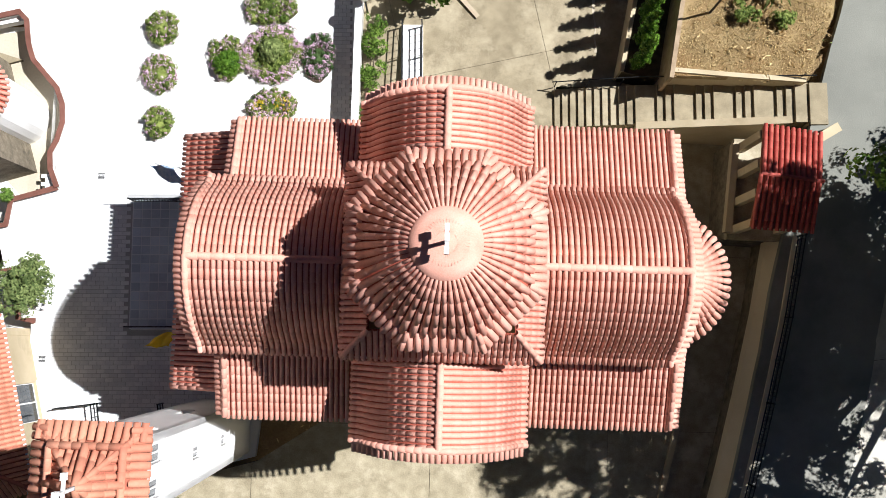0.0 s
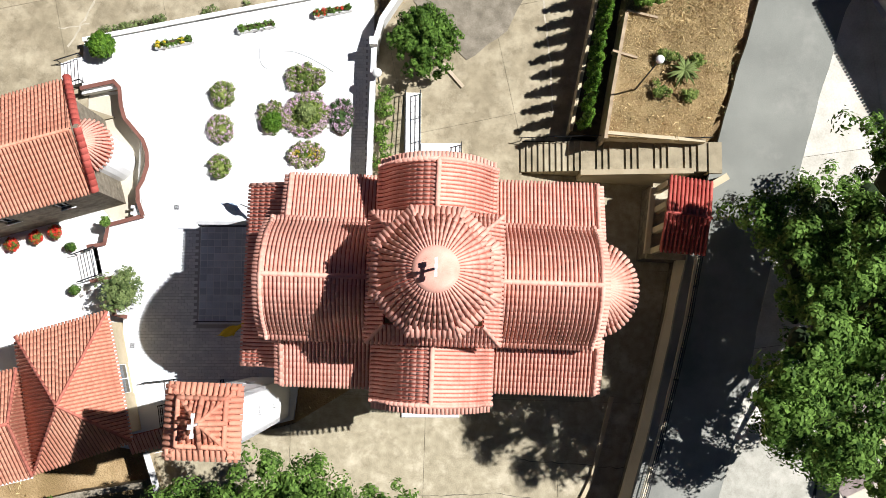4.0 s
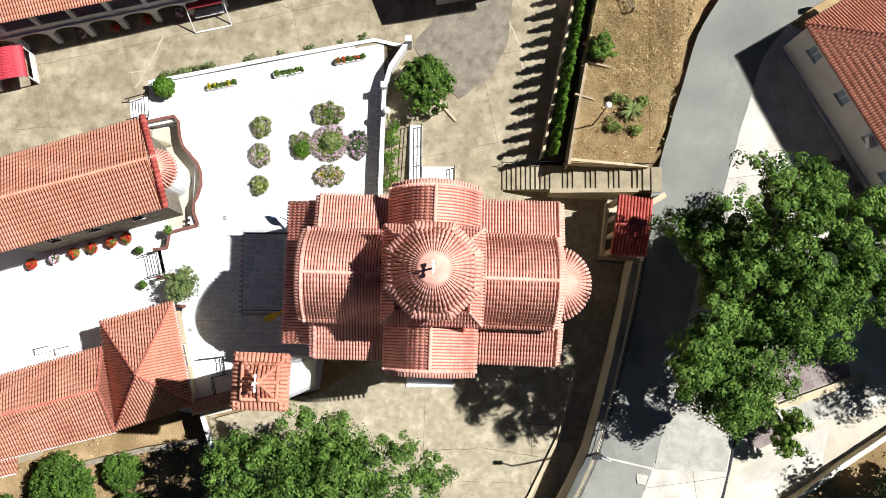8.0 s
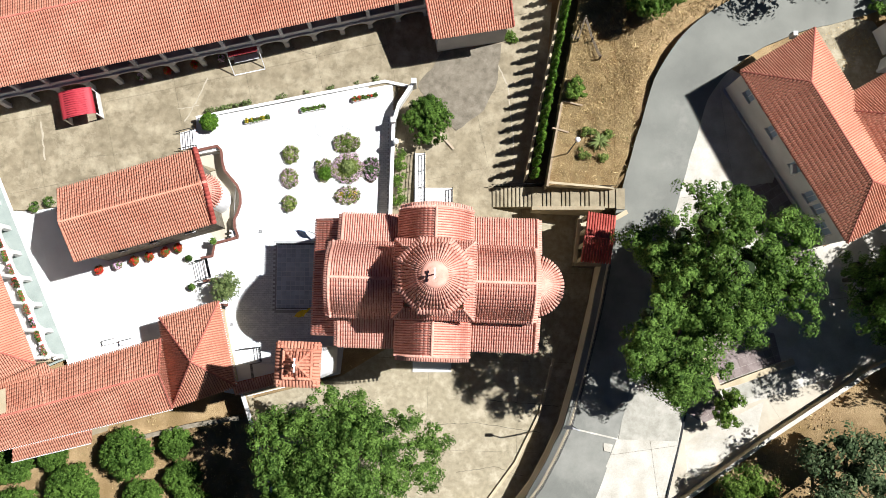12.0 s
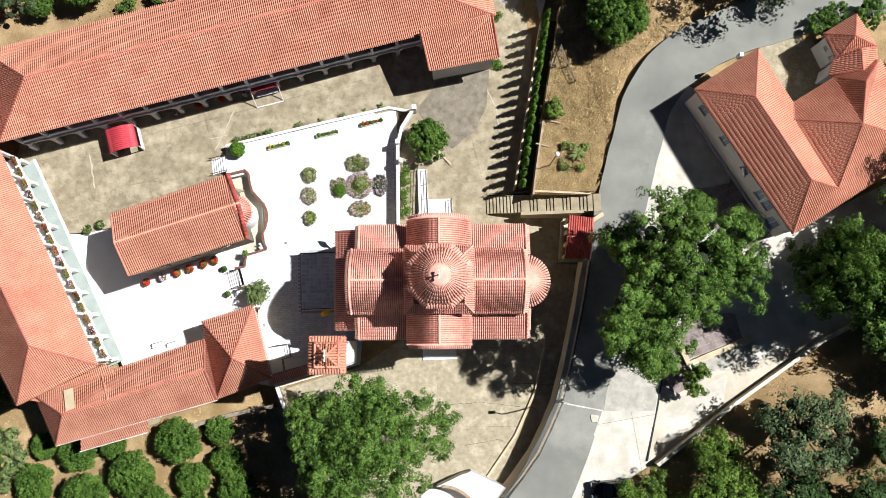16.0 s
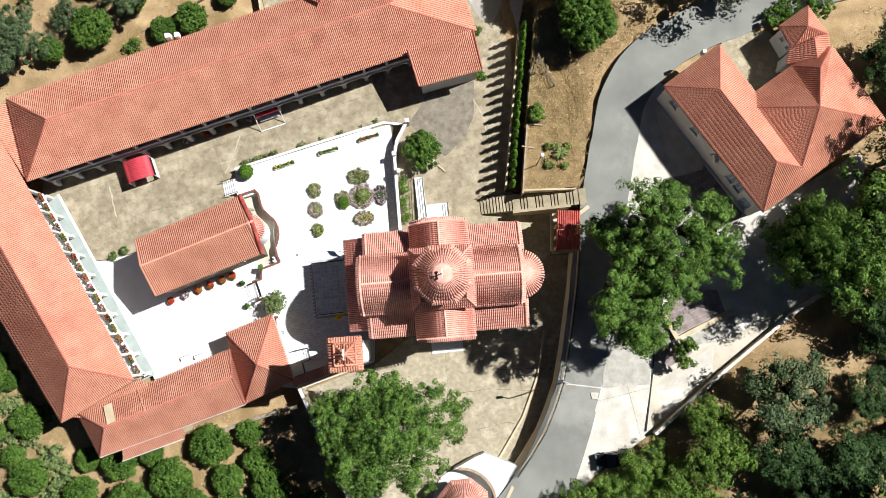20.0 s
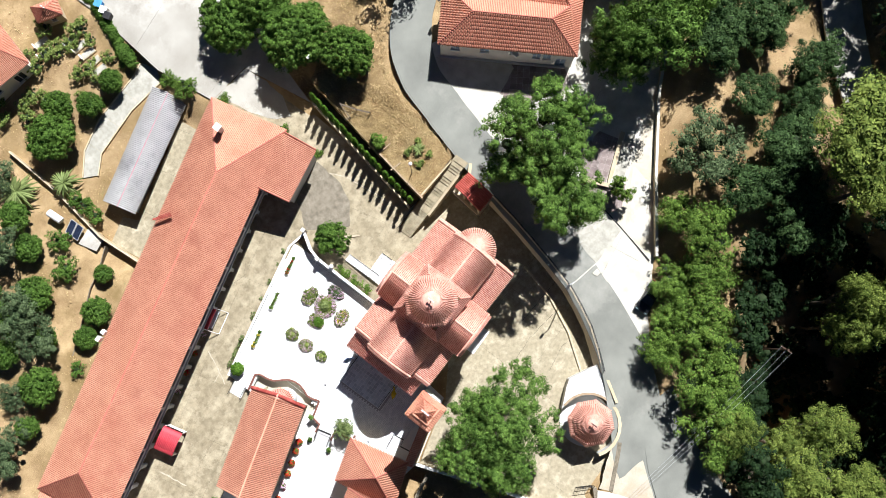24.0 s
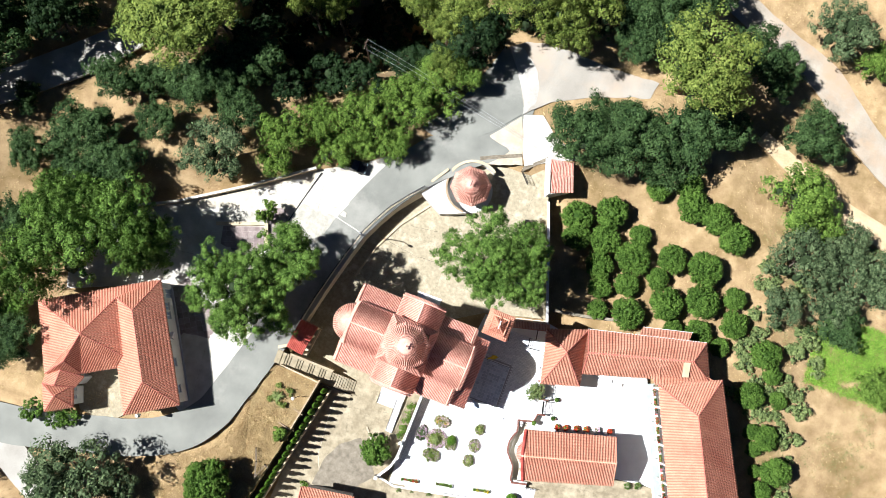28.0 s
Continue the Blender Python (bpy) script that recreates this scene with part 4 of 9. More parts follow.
# apse
apse = part("apse", Shape().lathe([(2.0, 0), (2.0, 9.4), (0.0, 9.4)], (8.1, 0.1), 14, -math.pi / 2, math.pi).mesh("apse", CREAM), church)
rec = []
for k in range(29):
    a = -1.62 + 3.24 * (k + 0.5) / 29
    d = Vector((math.cos(a), math.sin(a), 0))
    side = (-d.y, d.x, 0)
    c = Vector((8.35, 0.1, 0))
    pts = [c + d * r + Vector((0, 0, z)) for r, z in ((0.3, 11.35), (1.0, 11.1), (1.7, 10.55), (2.15, 9.95), (2.55, 9.65))]
    along(pts, side, 0.122, 0.45, rec, 0.6)
part("apse_tiles", tiles_mesh("apse_tiles", rec, TILE), apse, "", "stuff")
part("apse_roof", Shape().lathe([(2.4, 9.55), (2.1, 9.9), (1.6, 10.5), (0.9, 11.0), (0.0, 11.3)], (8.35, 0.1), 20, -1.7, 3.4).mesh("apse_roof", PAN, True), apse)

# square base, drum and dome
base = part("dome_base", Shape().box(-2.75, 2.85, -2.75, 2.8, 12.0, 15.1).mesh("dome_base", CREAM), church)
c4 = [(-3.1, -3.05), (3.2, -3.05), (3.2, 3.1), (-3.1, 3.1)]
for i in range(4):
    p, q = c4[i], c4[(i + 1) % 4]
    roof_slope(base, [(*p, 15.05), (*q, 15.05), (0.05 + (q[0] - 0.05) * 0.72, 0.02 + q[1] * 0.72, 16.0), (0.05 + (p[0] - 0.05) * 0.72, 0.02 + p[1] * 0.72, 16.0)], TILE, 0.2, 0.36, 0.082)
caps(base, [((0.05 + (p[0] - 0.05) * 0.72, 0.02 + p[1] * 0.72, 16.0), (*p, 15.08)) for p in c4], TILE, 0.13)
drum = part("drum", Shape().lathe([(2.5, 15.0), (2.5, 18.25), (2.62, 18.25), (2.62, 18.4)], (0.05, 0.12), 16).mesh("drum", CREAM), church)
for k in range(8):
    a = k * math.tau / 8 + math.pi / 8
    s = Shape()
    d, t = Vector((math.cos(a), math.sin(a), 0)), Vector((-math.sin(a), math.cos(a), 0))
    c = Vector((0.05, 0.12, 0)) + d * 2.47
    s.prism([tuple((c + t * u + d * v)[:2]) for u, v in ((-0.22, 0), (0.22, 0), (0.22, 0.06), (-0.22, 0.06))], 16.3, 18.0)
    part("drum_window", s.mesh("drum_window", GLASS), drum)


def octagon_dome(parent, centre, cap_r, cap_z, inner, outer, z_inner, z_outer, belly, rows=7, rings=5, eaves=9, mat=None):
    """An eight-sided tiled dome: ribs of tiles fanning out from a round cap, and a course of short tiles square to each eave."""
    mat = mat or TILE_PIECE
    cx, cy = centre

    def reach(f, a):
        """Radius and height at the share f of the way down, at the angle a from the middle of a side."""
        edge = inner / math.cos(a)
        r = cap_r + ((inner * 1.04) * (1 - f * f) + edge * f * f - cap_r) * f
        return r, cap_z + (z_inner - cap_z) * f ** belly
    v, q = [], []
    n, m = 64, 8
    for i in range(m + 1):
        for k in range(n):
            w = (k * math.tau / n + math.pi / 8) % (math.pi / 4) - math.pi / 8
            r, z = reach(i / m, w)
            a = k * math.tau / n
            v.append((cx + r * math.cos(a), cy + r * math.sin(a), z - 0.03))
    for k in range(n):
        a = k * math.tau / n
        w = (a + math.pi / 8) % (math.pi / 4) - math.pi / 8
        r = (outer - 0.06) / math.cos(w)
        v.append((cx + r * math.cos(a), cy + r * math.sin(a), z_outer - 0.03))
    for i in range(m + 1):
        q += [(i * n + k, (i + 1) * n + k, (i + 1) * n + (k + 1) % n, i * n + (k + 1) % n) for k in range(n)]
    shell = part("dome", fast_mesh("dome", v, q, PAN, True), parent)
    step = math.pi / 4 / rows
    for j in range(rows):
        w = -math.pi / 8 + step * (j + 0.5)
        for i in range(rings):
            (r0, z0), (r1, z1) = reach(i / rings, w), reach((i + 1) / rings, w)
            up = Vector((z0 - z1, 0, r1 - r0)).normalized()
            me = tiles_mesh("tile", [((r0, 0, z0), (r1 + 0.03, 0, z1 - 0.01), (0, 1, 0), up, r0 * step * 0.44, r1 * step * 0.41)], mat)
            for side in range(8):
                part("tile", me, shell).matrix_local = pose(cx, cy, random.uniform(-0.012, 0.012), 0, 0, 45 * side + math.degrees(w) + random.uniform(-0.35, 0.35))
    up = Vector((z_inner - z_outer, 0, outer - inner)).normalized()
    half = inner * math.tan(math.pi / 8) * 1.06
    me = tiles_mesh("eave_tile", [((inner - 0.08, 0, z_inner + 0.03), (outer, 0, z_outer), (0, 1, 0), up, half / eaves * 0.84, half / eaves * 0.96)], mat)
    for side in range(8):
        for k in range(eaves):
            o = half * (2 * (k + 0.5) / eaves - 1)
            part("eave_tile", me, shell).matrix_local = pose(cx, cy, random.uniform(-0.015, 0.015), 0, 0, 45 * side) @ Matrix.Translation((random.uniform(-0.03, 0.03), o, 0))
    rec = []
    for side in range(8):
        a = math.pi / 8 + side * math.pi / 4
        d = Vector((math.cos(a), math.sin(a), 0))
        c = Vector((cx, cy, 0))
        rec += cap_records(c + d * (inner / math.cos(math.pi / 8) - 0.05) + Vector((0, 0, z_inner + 0.03)), c + d * (outer / math.cos(math.pi / 8)) + Vector((0, 0, z_outer)), 0.10, 0.34)
    part("hip_tiles", tiles_mesh("hip_tiles", rec, TILE), shell, "", "stuff")
    return shell


dome = octagon_dome(church, (0.05, 0.12), 0.92, 20.1, 2.42, 2.86, 18.62, 18.36, 1.55)
cap = part("dome_cap", Shape().lathe([(1.02, 20.10), (1.0, 20.16), (0.82, 20.28), (0.48, 20.4), (0.0, 20.46)], (0.05, 0.12), 40).mesh("dome_cap", TILE, True), dome, "smooth plastered cap of the dome")
rib = Shape()
for k in range(44):
    a = k * math.tau / 44
    rib.bar((0.05 + 0.29 * math.cos(a), 0.12 + 0.29 * math.sin(a), 20.43), (0.05 + 0.64 * math.cos(a), 0.12 + 0.64 * math.sin(a), 20.36), 0.02, 0.012)
part("cap_ribs", rib.mesh("cap_ribs", TILE), cap)


def cross(parent, at, height, arm, mat):
    """A flared cross on a short stem, broadside to the east and west."""
    x, y, z = at
    s = Shape().bar((x, y, z), (x, y, z + height), 0.09)
    s.bar((x, y - arm, z + height * 0.66), (x, y + arm, z + height * 0.66), 0.09)
    for p in ((x, y - arm, z + height * 0.66), (x, y + arm, z + height * 0.66), (x, y, z + height)):
        s.box(p[0] - 0.06, p[0] + 0.06, p[1] - 0.1, p[1] + 0.1, p[2] - 0.12, p[2] + 0.12)
    return part("cross", s.mesh("cross", mat), parent, "white metal cross")


cross(cap, (0.05, 0.12, 20.4), 1.25, 0.3, WHITE)

# porches on the two long sides
steps = thing("south_steps", "pale stone steps at the side door of the church", "steps", kind="structure")
for k in range(3):
    part("step", Shape().box(-1.6 + 0.1 * k, 2.0 - 0.1 * k, -5.3 + 0.3 * k, -3.3, 0.17 * k, 0.17 * (k + 1)).mesh("step", MARBLE), steps)
steps = thing("north_landing", "pale marble landing at the side door of the church", "steps", kind="structure")
part("landing", Shape().box(-0.5, 2.1, 8.2, 12.0, 0.1, 0.75).mesh("landing", MARBLE), steps)
ramp = Shape().add([(-1.55, 10.4, 0.75), (-0.5, 10.4, 0.75), (-0.5, 15.4, 0.32), (-1.55, 15.4, 0.32), (-1.55, 10.4, 0), (-0.5, 10.4, 0), (-0.5, 15.4, 0), (-1.55, 15.4, 0)], [(0, 1, 2, 3), (4, 7, 6, 5), (0, 4, 5, 1), (1, 5, 6, 2), (2, 6, 7, 3), (3, 7, 4, 0)])
part("ramp", ramp.mesh("ramp", MARBLE), steps)
part("landing_west", Shape().box(-1.55, -0.5, 8.2, 10.4, 0.1, 0.746).mesh("landing_west", MARBLE), steps)


def railing(parent, points, height=0.95, pitch=0.13, mat=None, post=1.6):
    """An iron railing along a line of points: rails, posts, pickets and a middle band."""
    mat = mat or IRON
    s = Shape()
    for p, q in zip(points, points[1:]):
        p, q = Vector(p), Vector(q)
        up = Vector((0, 0, 1))
        for h in (0.1, height * 0.55, height):
            s.bar(p + up * h, q + up * h, 0.045)
        n = max(1, round((q - p).length / pitch))
        for k in range(n + 1):
            a = p + (q - p) * k / n
            s.bar(a + up * 0.1, a + up * height, 0.022)
        n = max(1, round((q - p).length / post))
        for k in range(n + 1):
            a = p + (q - p) * k / n
            s.bar(a, a + up * (height + 0.06), 0.06)
    return part("railing", s.mesh("railing", mat), parent)


railing(steps, [(-0.55, 10.6, 0.74), (-0.55, 15.3, 0.33)], 0.95, 0.35)
railing(steps, [(-1.5, 10.6, 0.74), (-1.5, 15.3, 0.33)], 0.95, 0.35)
railing(steps, [(2.05, 10.4, 0.75), (2.05, 11.9, 0.75)], 0.95, 0.35)

# podium before the west door
podium = thing("entrance_podium", "low podium of dark grey stone tiles before the church door", "podium", kind="structure")
part("podium_body", Shape().box(-14.4, -10.1, 0.5, 6.7, -0.1, 0.40).mesh("podium_body", SLATE), podium)
tile_piece = Shape().box(-0.195, 0.195, -0.195, 0.195, 0, 0.03).mesh("tile", material("grey_floor_tile", (0.46, 0.52, 0.58), (0.68, 0.74, 0.80), 1.2, 20, 0.6, 0.15, "object", 0.3))
for i in range(10):
    for j in range(14):
        part("tile", tile_piece, podium).location = (-14.15 + 0.43 * i, 0.76 + 0.437 * j, 0.40)
railing(podium, [(-14.3, 6.6, 0.43), (-10.4, 6.6, 0.43)], 1.0, 0.14)
railing(podium, [(-14.3, 0.6, 0.43), (-10.4, 0.6, 0.43)], 1.0, 0.14)
for y, mat, name, lab, sy in ((-0.3, FLAG_YELLOW, "yellow_flag", "yellow flag hanging from a slanting pole on the porch wall", 1), (7.4, FLAG_BLUE, "blue_flag", "blue and white flag on a slanting pole by the porch", -1)):
    fl = thing(name, lab, "flag")
    y0 = y if sy > 0 else 6.9
    part("pole", Shape().tube([(-9.6, y0, 4.4), (-11.0, y, 5.1), (-12.2, y - 0.1 * sy, 5.7)], [0.035, 0.03, 0.02], 6).mesh("pole", STEEL), fl)
    v, q = [], []
    for i in range(9):
        for j in range(10):
            u, w = i / 8, j / 9
            v.append((-12.1 + 0.95 * u + 0.5 * w + 0.06 * math.sin(6 * w + 3 * u), y + sy * (0.85 * w * (0.6 + 0.4 * u) + 0.05 * math.sin(9 * u)), 5.66 - 0.45 * u - 0.75 * w + 0.08 * math.sin(7 * u + 4 * w)))
    for i in range(8):
        for j in range(9):
            q.append((i * 10 + j, i * 10 + j + 1, i * 10 + j + 11, i * 10 + j + 10))
    part("cloth", fast_mesh("cloth", v, q, mat, True), fl)

# ---- bell tower ----
tower = thing("bell_tower", "square white bell tower with a tiled roof and a white cross", "bell tower", (-9.85, -4.05, 0), -2)
TB = [(-1.2, -1.2), (1.2, -1.2), (1.2, 1.2), (-1.2, 1.2)]
holes = [(0.35, 0.95, 14.4, 16.2), (1.45, 2.05, 14.4, 16.2)]
low = [(0.4, 0.8, 6.6, 7.5), (1.5, 1.9, 4.0, 4.9)]
building_walls(tower, TB, 0, 17.3, WHITEWASH, 0.25, {0: holes, 1: holes + [(0.95, 1.4, 9.3, 10.6), (0.95, 1.4, 4.8, 6.1)], 2: holes + [(1.0, 1.4, 7.0, 8.2)], 3: holes}, GLASS)
part("cornice", Shape().box(-1.32, 1.32, -1.32, 1.32, 17.1, 17.32).mesh("cornice", WHITEWASH), tower)
hip_roof(tower, [(-1.55, -1.55), (1.55, -1.55), (1.55, 1.55), (-1.55, 1.55)], 17.4, [(0, 0)], 18.6, TILE_NEW, pitch=0.24, length=0.4, r=0.1)
caps(tower, [((0, 0, 18.66), (e[0] * 1.05, e[1] * 1.05, 17.98)) for e in ((1, 0), (-1, 0), (0, 1), (0, -1))], TILE_NEW, 0.16)
ring = [(-1.05, -1.05, 17.95), (1.05, -1.05, 17.95), (1.05, 1.05, 17.95), (-1.05, 1.05, 17.95)]
caps(tower, [(ring[k], ring[(k + 1) % 4]) for k in range(4)], TILE_NEW, 0.15)
rec = []
for k in range(13):
    o = -1.5 + 3.0 * k / 12
    for x, y in ((1, 0), (-1, 0), (0, 1), (0, -1)):
        rec.append(((x * 1.2 + o * abs(y), y * 1.2 + o * abs(x), 17.72), (x * 1.72 + o * abs(y), y * 1.72 + o * abs(x), 17.5), (abs(y), abs(x), 0), (0, 0, 1), 0.10, 0.115))
part("eave_tiles", tiles_mesh("eave_tiles", rec, TILE_NEW), tower, "", "stuff")
cross(tower, (0, 0, 18.5), 1.5, 0.42, WHITE)


# ---- walls, stairs and kerbs round the church ----
def free_wall(name, label, line, thick, mat, coping=None, cope_over=0.06, cope_h=0.08, category="wall"):
    """A wall along (x, y, foot, top) points, the line being its middle."""
    root = thing(name, label, category, kind="structure")
    n = len(line)
    left = []
    for i, p in enumerate(line):
        a, b = line[max(0, i - 1)], line[min(n - 1, i + 1)]
        d = Vector((b[0] - a[0], b[1] - a[1])).normalized()
        left.append(Vector((-d.y, d.x)))
    for extra, z0, z1, nm, m in ((0, None, None, "wall_body", mat), (cope_over, 0.0, cope_h, "coping", coping)):
        if m is None:
            continue
        s = Shape()
        for i in range(n - 1):
            q = []
            zs0, zs1 = [], []
            for k, sg in ((i, 1), (i, -1), (i + 1, -1), (i + 1, 1)):
                p = line[k]
                q.append((p[0] + left[k].x * sg * (thick / 2 + extra), p[1] + left[k].y * sg * (thick / 2 + extra)))
                zs0.append(p[2] if z0 is None else p[3])
                zs1.append(p[3] if z1 is None else p[3] + z1)
            s.prism(q, zs0, zs1)
        part(nm, s.mesh(nm, m), root)
    return root


WALL_LINE = [(16.0, 4.6, -0.2, 3.75), (15.3, 1.0, -0.2, 3.7), (14.4, -2.7, -0.2, 3.65), (13.5, -6.2, -0.2, 3.55), (12.4, -10.0, -0.2, 3.45), (11.2, -12.6, -0.2, 3.3), (9.8, -15.2, -0.2, 3.1), (8.0, -17.6, -0.2, 2.8), (6.2, -19.8, -0.2, 2.5)]
WALL_LINE = [(x + 0.18, y, lo, hi) for x, y, lo, hi in WALL_LINE]
# The dark body colour stands in for shade on the wall's inner face.
retaining = free_wall("retaining_wall", "retaining wall coloured dark for its shade, with a cream parapet beside the road", [(x - 0.3, y, lo, hi - 1.92) for x, y, lo, hi in WALL_LINE], 0.8, STONE_WALL)
parapet = thing("road_parapet", "cream plastered parapet with a sloping inner face on the road wall", "wall", kind="structure")
for (x0, y0, _, h0), (x1, y1, _, h1) in zip(WALL_LINE, WALL_LINE[1:]):
    sh = Shape()
    ends = [[(x + o, y - o * 0.25, h + z) for o, z in ((0.16, -1.9), (0.16, 0.0), (-0.10, 0.02), (-0.86, -1.3), (-0.86, -1.9))] for x, y, h in ((x0, y0, h0), (x1, y1, h1))]
    sh.add(ends[0] + ends[1], [(4, 3, 2, 1, 0), (5, 6, 7, 8, 9)] + [(k, (k + 1) % 5, 5 + (k + 1) % 5, 5 + k) for k in range(5)])
    part("parapet_panel", sh.mesh("parapet_panel", PARAPET_CREAM), parapet)
railing(retaining, [(x + 0.04, y - 0.04, z + 0.06) for x, y, _, z in WALL_LINE], 0.95, 0.16, IRON, 2.0)
free_wall("yard_kerb", "low pale kerb along the foot of the road wall", [(11.6, -4.0, -0.1, 0.25), (10.3, -9.0, -0.1, 0.25), (8.0, -13.6, -0.1, 0.25), (4.4, -18.4, -0.1, 0.25)], 0.25, CREAM)
free_wall("plot_wall", "thin pale wall holding up the planted plot", [(10.6, 11.6, 0, 4.45), (11.1, 14.6, 0, 4.42), (12.0, 19.4, 0, 4.42)], 0.16, STONE_TAN, STONE_TAN, 0.02, 0.05)
free_wall("plot_bank", "earth bank of the plot above the cypress bed", [(12.0, 19.4, 0, 4.25), (13.6, 27.0, 0, 4.05), (14.6, 32.0, 0, 3.7)], 0.3, PLOT_EARTH, category="bank")
free_wall("plot_wall_south", "low pale wall between the stairs and the plot", [(10.6, 12.0, 0, 4.4), (13.4, 11.75, 0, 4.45), (16.6, 11.5, 0, 4.5)], 0.2, CREAM)
free_wall("hedge_kerb", "kerb of the narrow cypress bed along the drive", [(8.9, 12.6, -0.2, 2.0), (10.2, 19.0, -0.2, 2.05), (12.6, 31.0, -0.2, 2.1)], 0.2, CREAM)
s = Shape().prism([(8.9, 12.6), (10.6, 12.2), (12.1, 19.0), (14.3, 31.0), (12.6, 31.0), (10.2, 19.0)], 0.2, 1.95)
tagged(new("planting_bed", s.mesh("planting_bed", SOIL)), "narrow bed of dark soil under the cypress row", "plant bed", kind="structure")

stairs = thing("stairs", "long concrete stairs from the drive up to the road", "stairs", kind="structure")
xs = [5.9 + 0.36 * k for k in range(11)]
x = xs[-1] + 0.36
for g in range(4):
    x += 0.62
    for k in range(3):
        xs.append(x)
        x += 0.36
top = 0.3
xs.append(16.9)
for i in range(len(xs) - 1):
    z = 0.3 + 0.158 * (i + 1)
    y0 = 10.25 - 0.05 * (xs[i] - 5.9)
    part("step", Shape().box(xs[i], xs[i + 1] + 0.02, y0, 12.15 - 0.06 * (xs[i] - 5.9), -0.3, z).mesh("step", DRIVE_CONCRETE), stairs)
part("landing", Shape().box(16.9, 17.7, 9.6, 11.5, 3.0, 4.06).mesh("landing", DRIVE_CONCRETE), stairs)
part("stair_wall", Shape().prism([(9.5, 10.02), (15.6, 9.72), (15.6, 9.42), (9.5, 9.72)], 0, [2.4, 4.9, 4.9, 2.4]).mesh("stair_wall", CREAM), stairs)
part("wall_coping", Shape().prism([(9.4, 10.05), (15.7, 9.74), (15.7, 9.42), (9.4, 9.72)], [2.4, 4.94, 4.94, 2.4], [2.5, 5.04, 5.04, 2.5]).mesh("wall_coping", CREAM), stairs)
s = Shape().tube([(5.7, 12.3, 1.2), (9.8, 12.1, 2.9), (16.9, 11.6, 4.9)], [0.03] * 3, 6)
for k in range(8):
    a = 5.9 + 1.5 * k
    s.bar((a, 12.28 - 0.06 * (a - 5.9), 0.4 + (a - 5.9) * 0.33), (a, 12.28 - 0.06 * (a - 5.9), 1.25 + (a - 5.9) * 0.355), 0.04)
part("handrail", s.mesh("handrail", IRON), stairs)

east_wall = free_wall("terrace_wall", "white parapet wall with marble coping beside the terrace", [(-3.75, 8.5, -0.2, 1.75), (-3.6, 14.0, -0.2, 1.75), (-3.48, 18.1, -0.2, 1.75), (-3.0, 19.8, -0.2, 1.75), (-1.7, 21.8, -0.2, 1.75)], 0.22, PLASTER, MARBLE)
for px, py in ((-3.5, 18.2), (-1.6, 21.9)):
    part("pillar", Shape().box(px - 0.25, px + 0.25, py - 0.25, py + 0.25, -0.2, 2.35).mesh("pillar", PLASTER), east_wall)
free_wall("terrace_edge", "low white kerb along the north edge of the terrace", [(-22.4, 18.75, -1.1, 0.22), (-13.0, 20.7, -0.9, 0.22), (-4.4, 22.4, -0.4, 0.22), (-2.0, 21.9, -0.2, 0.22)], 0.22, PLASTER, MARBLE, 0.03, 0.05)
curve = [(-20.3, 16.0), (-19.9, 15.6), (-19.75, 14.4), (-19.5, 13.6), (-18.9, 12.9), (-18.3, 12.2), (-18.0, 11.4), (-17.95, 10.5), (-18.2, 9.6), (-18.5, 9.0), (-18.45, 8.2), (-18.1, 7.3)]
free_wall("curved_parapet", "curved low wall with a red-brown coping behind the chapel apse", [(x, y, -1.0, 0.3) for x, y in curve], 0.18, PLASTER, COPING, 0.03, 0.08)
free_wall("parapet", "low wall with a thin red-brown coping", [(-18.1, 7.3, -1.0, 0.2), (-20.3, 6.7, -1.0, 0.2), (-20.5, 5.5, -1.0, 0.2), (-21.6, 5.3, -1.0, 0.2)], 0.16, PLASTER, COPING, 0.05, 0.1)
free_wall("parapet_south", "low wall with a thin red-brown coping by the shrub", [(-21.3, 3.1, -1.0, 0.2), (-20.0, 3.4, -1.0, 0.2), (-19.7, 1.0, -1.0, 0.2), (-18.9, 0.9, -1.0, 0.2)], 0.16, PLASTER, COPING, 0.05, 0.1)
free_wall("parapet_north", "low wall with a red-brown coping beside the chapel stairs", [(-22.4, 15.5, -1.0, 0.3), (-20.2, 16.0, -1.0, 0.3)], 0.16, PLASTER, COPING, 0.05, 0.1)


def short_stairs(name, label, x0, x1, y0, y1, low, high, count, turn=14):
    """Steps that rise towards +x."""
    c = ((x0 + x1) / 2, (y0 + y1) / 2)
    root = thing(name, label, "stairs", (*c, 0), turn, kind="structure")
    w, d = (x1 - x0) / count, (y1 - y0) / 2
    for k in range(count):
        part("step", Shape().box(-(x1 - x0) / 2 + w * k, (x1 - x0) / 2, -d, d, low - 0.2, low + (high - low) * (k + 1) / count).mesh("step", MARBLE), root)
    for sgn in (-1, 1):
        part("stair_rail", Shape().bar((-(x1 - x0) / 2 - 0.2, sgn * d, low + 0.75), ((x1 - x0) / 2, sgn * d, high + 0.75), 0.06).bar((-(x1 - x0) / 2, sgn * d, low), (-(x1 - x0) / 2, sgn * d, low + 0.8), 0.05).bar(((x1 - x0) / 2, sgn * d, high), ((x1 - x0) / 2, sgn * d, high + 0.8), 0.05).mesh("stair_rail", IRON), root)
    return root


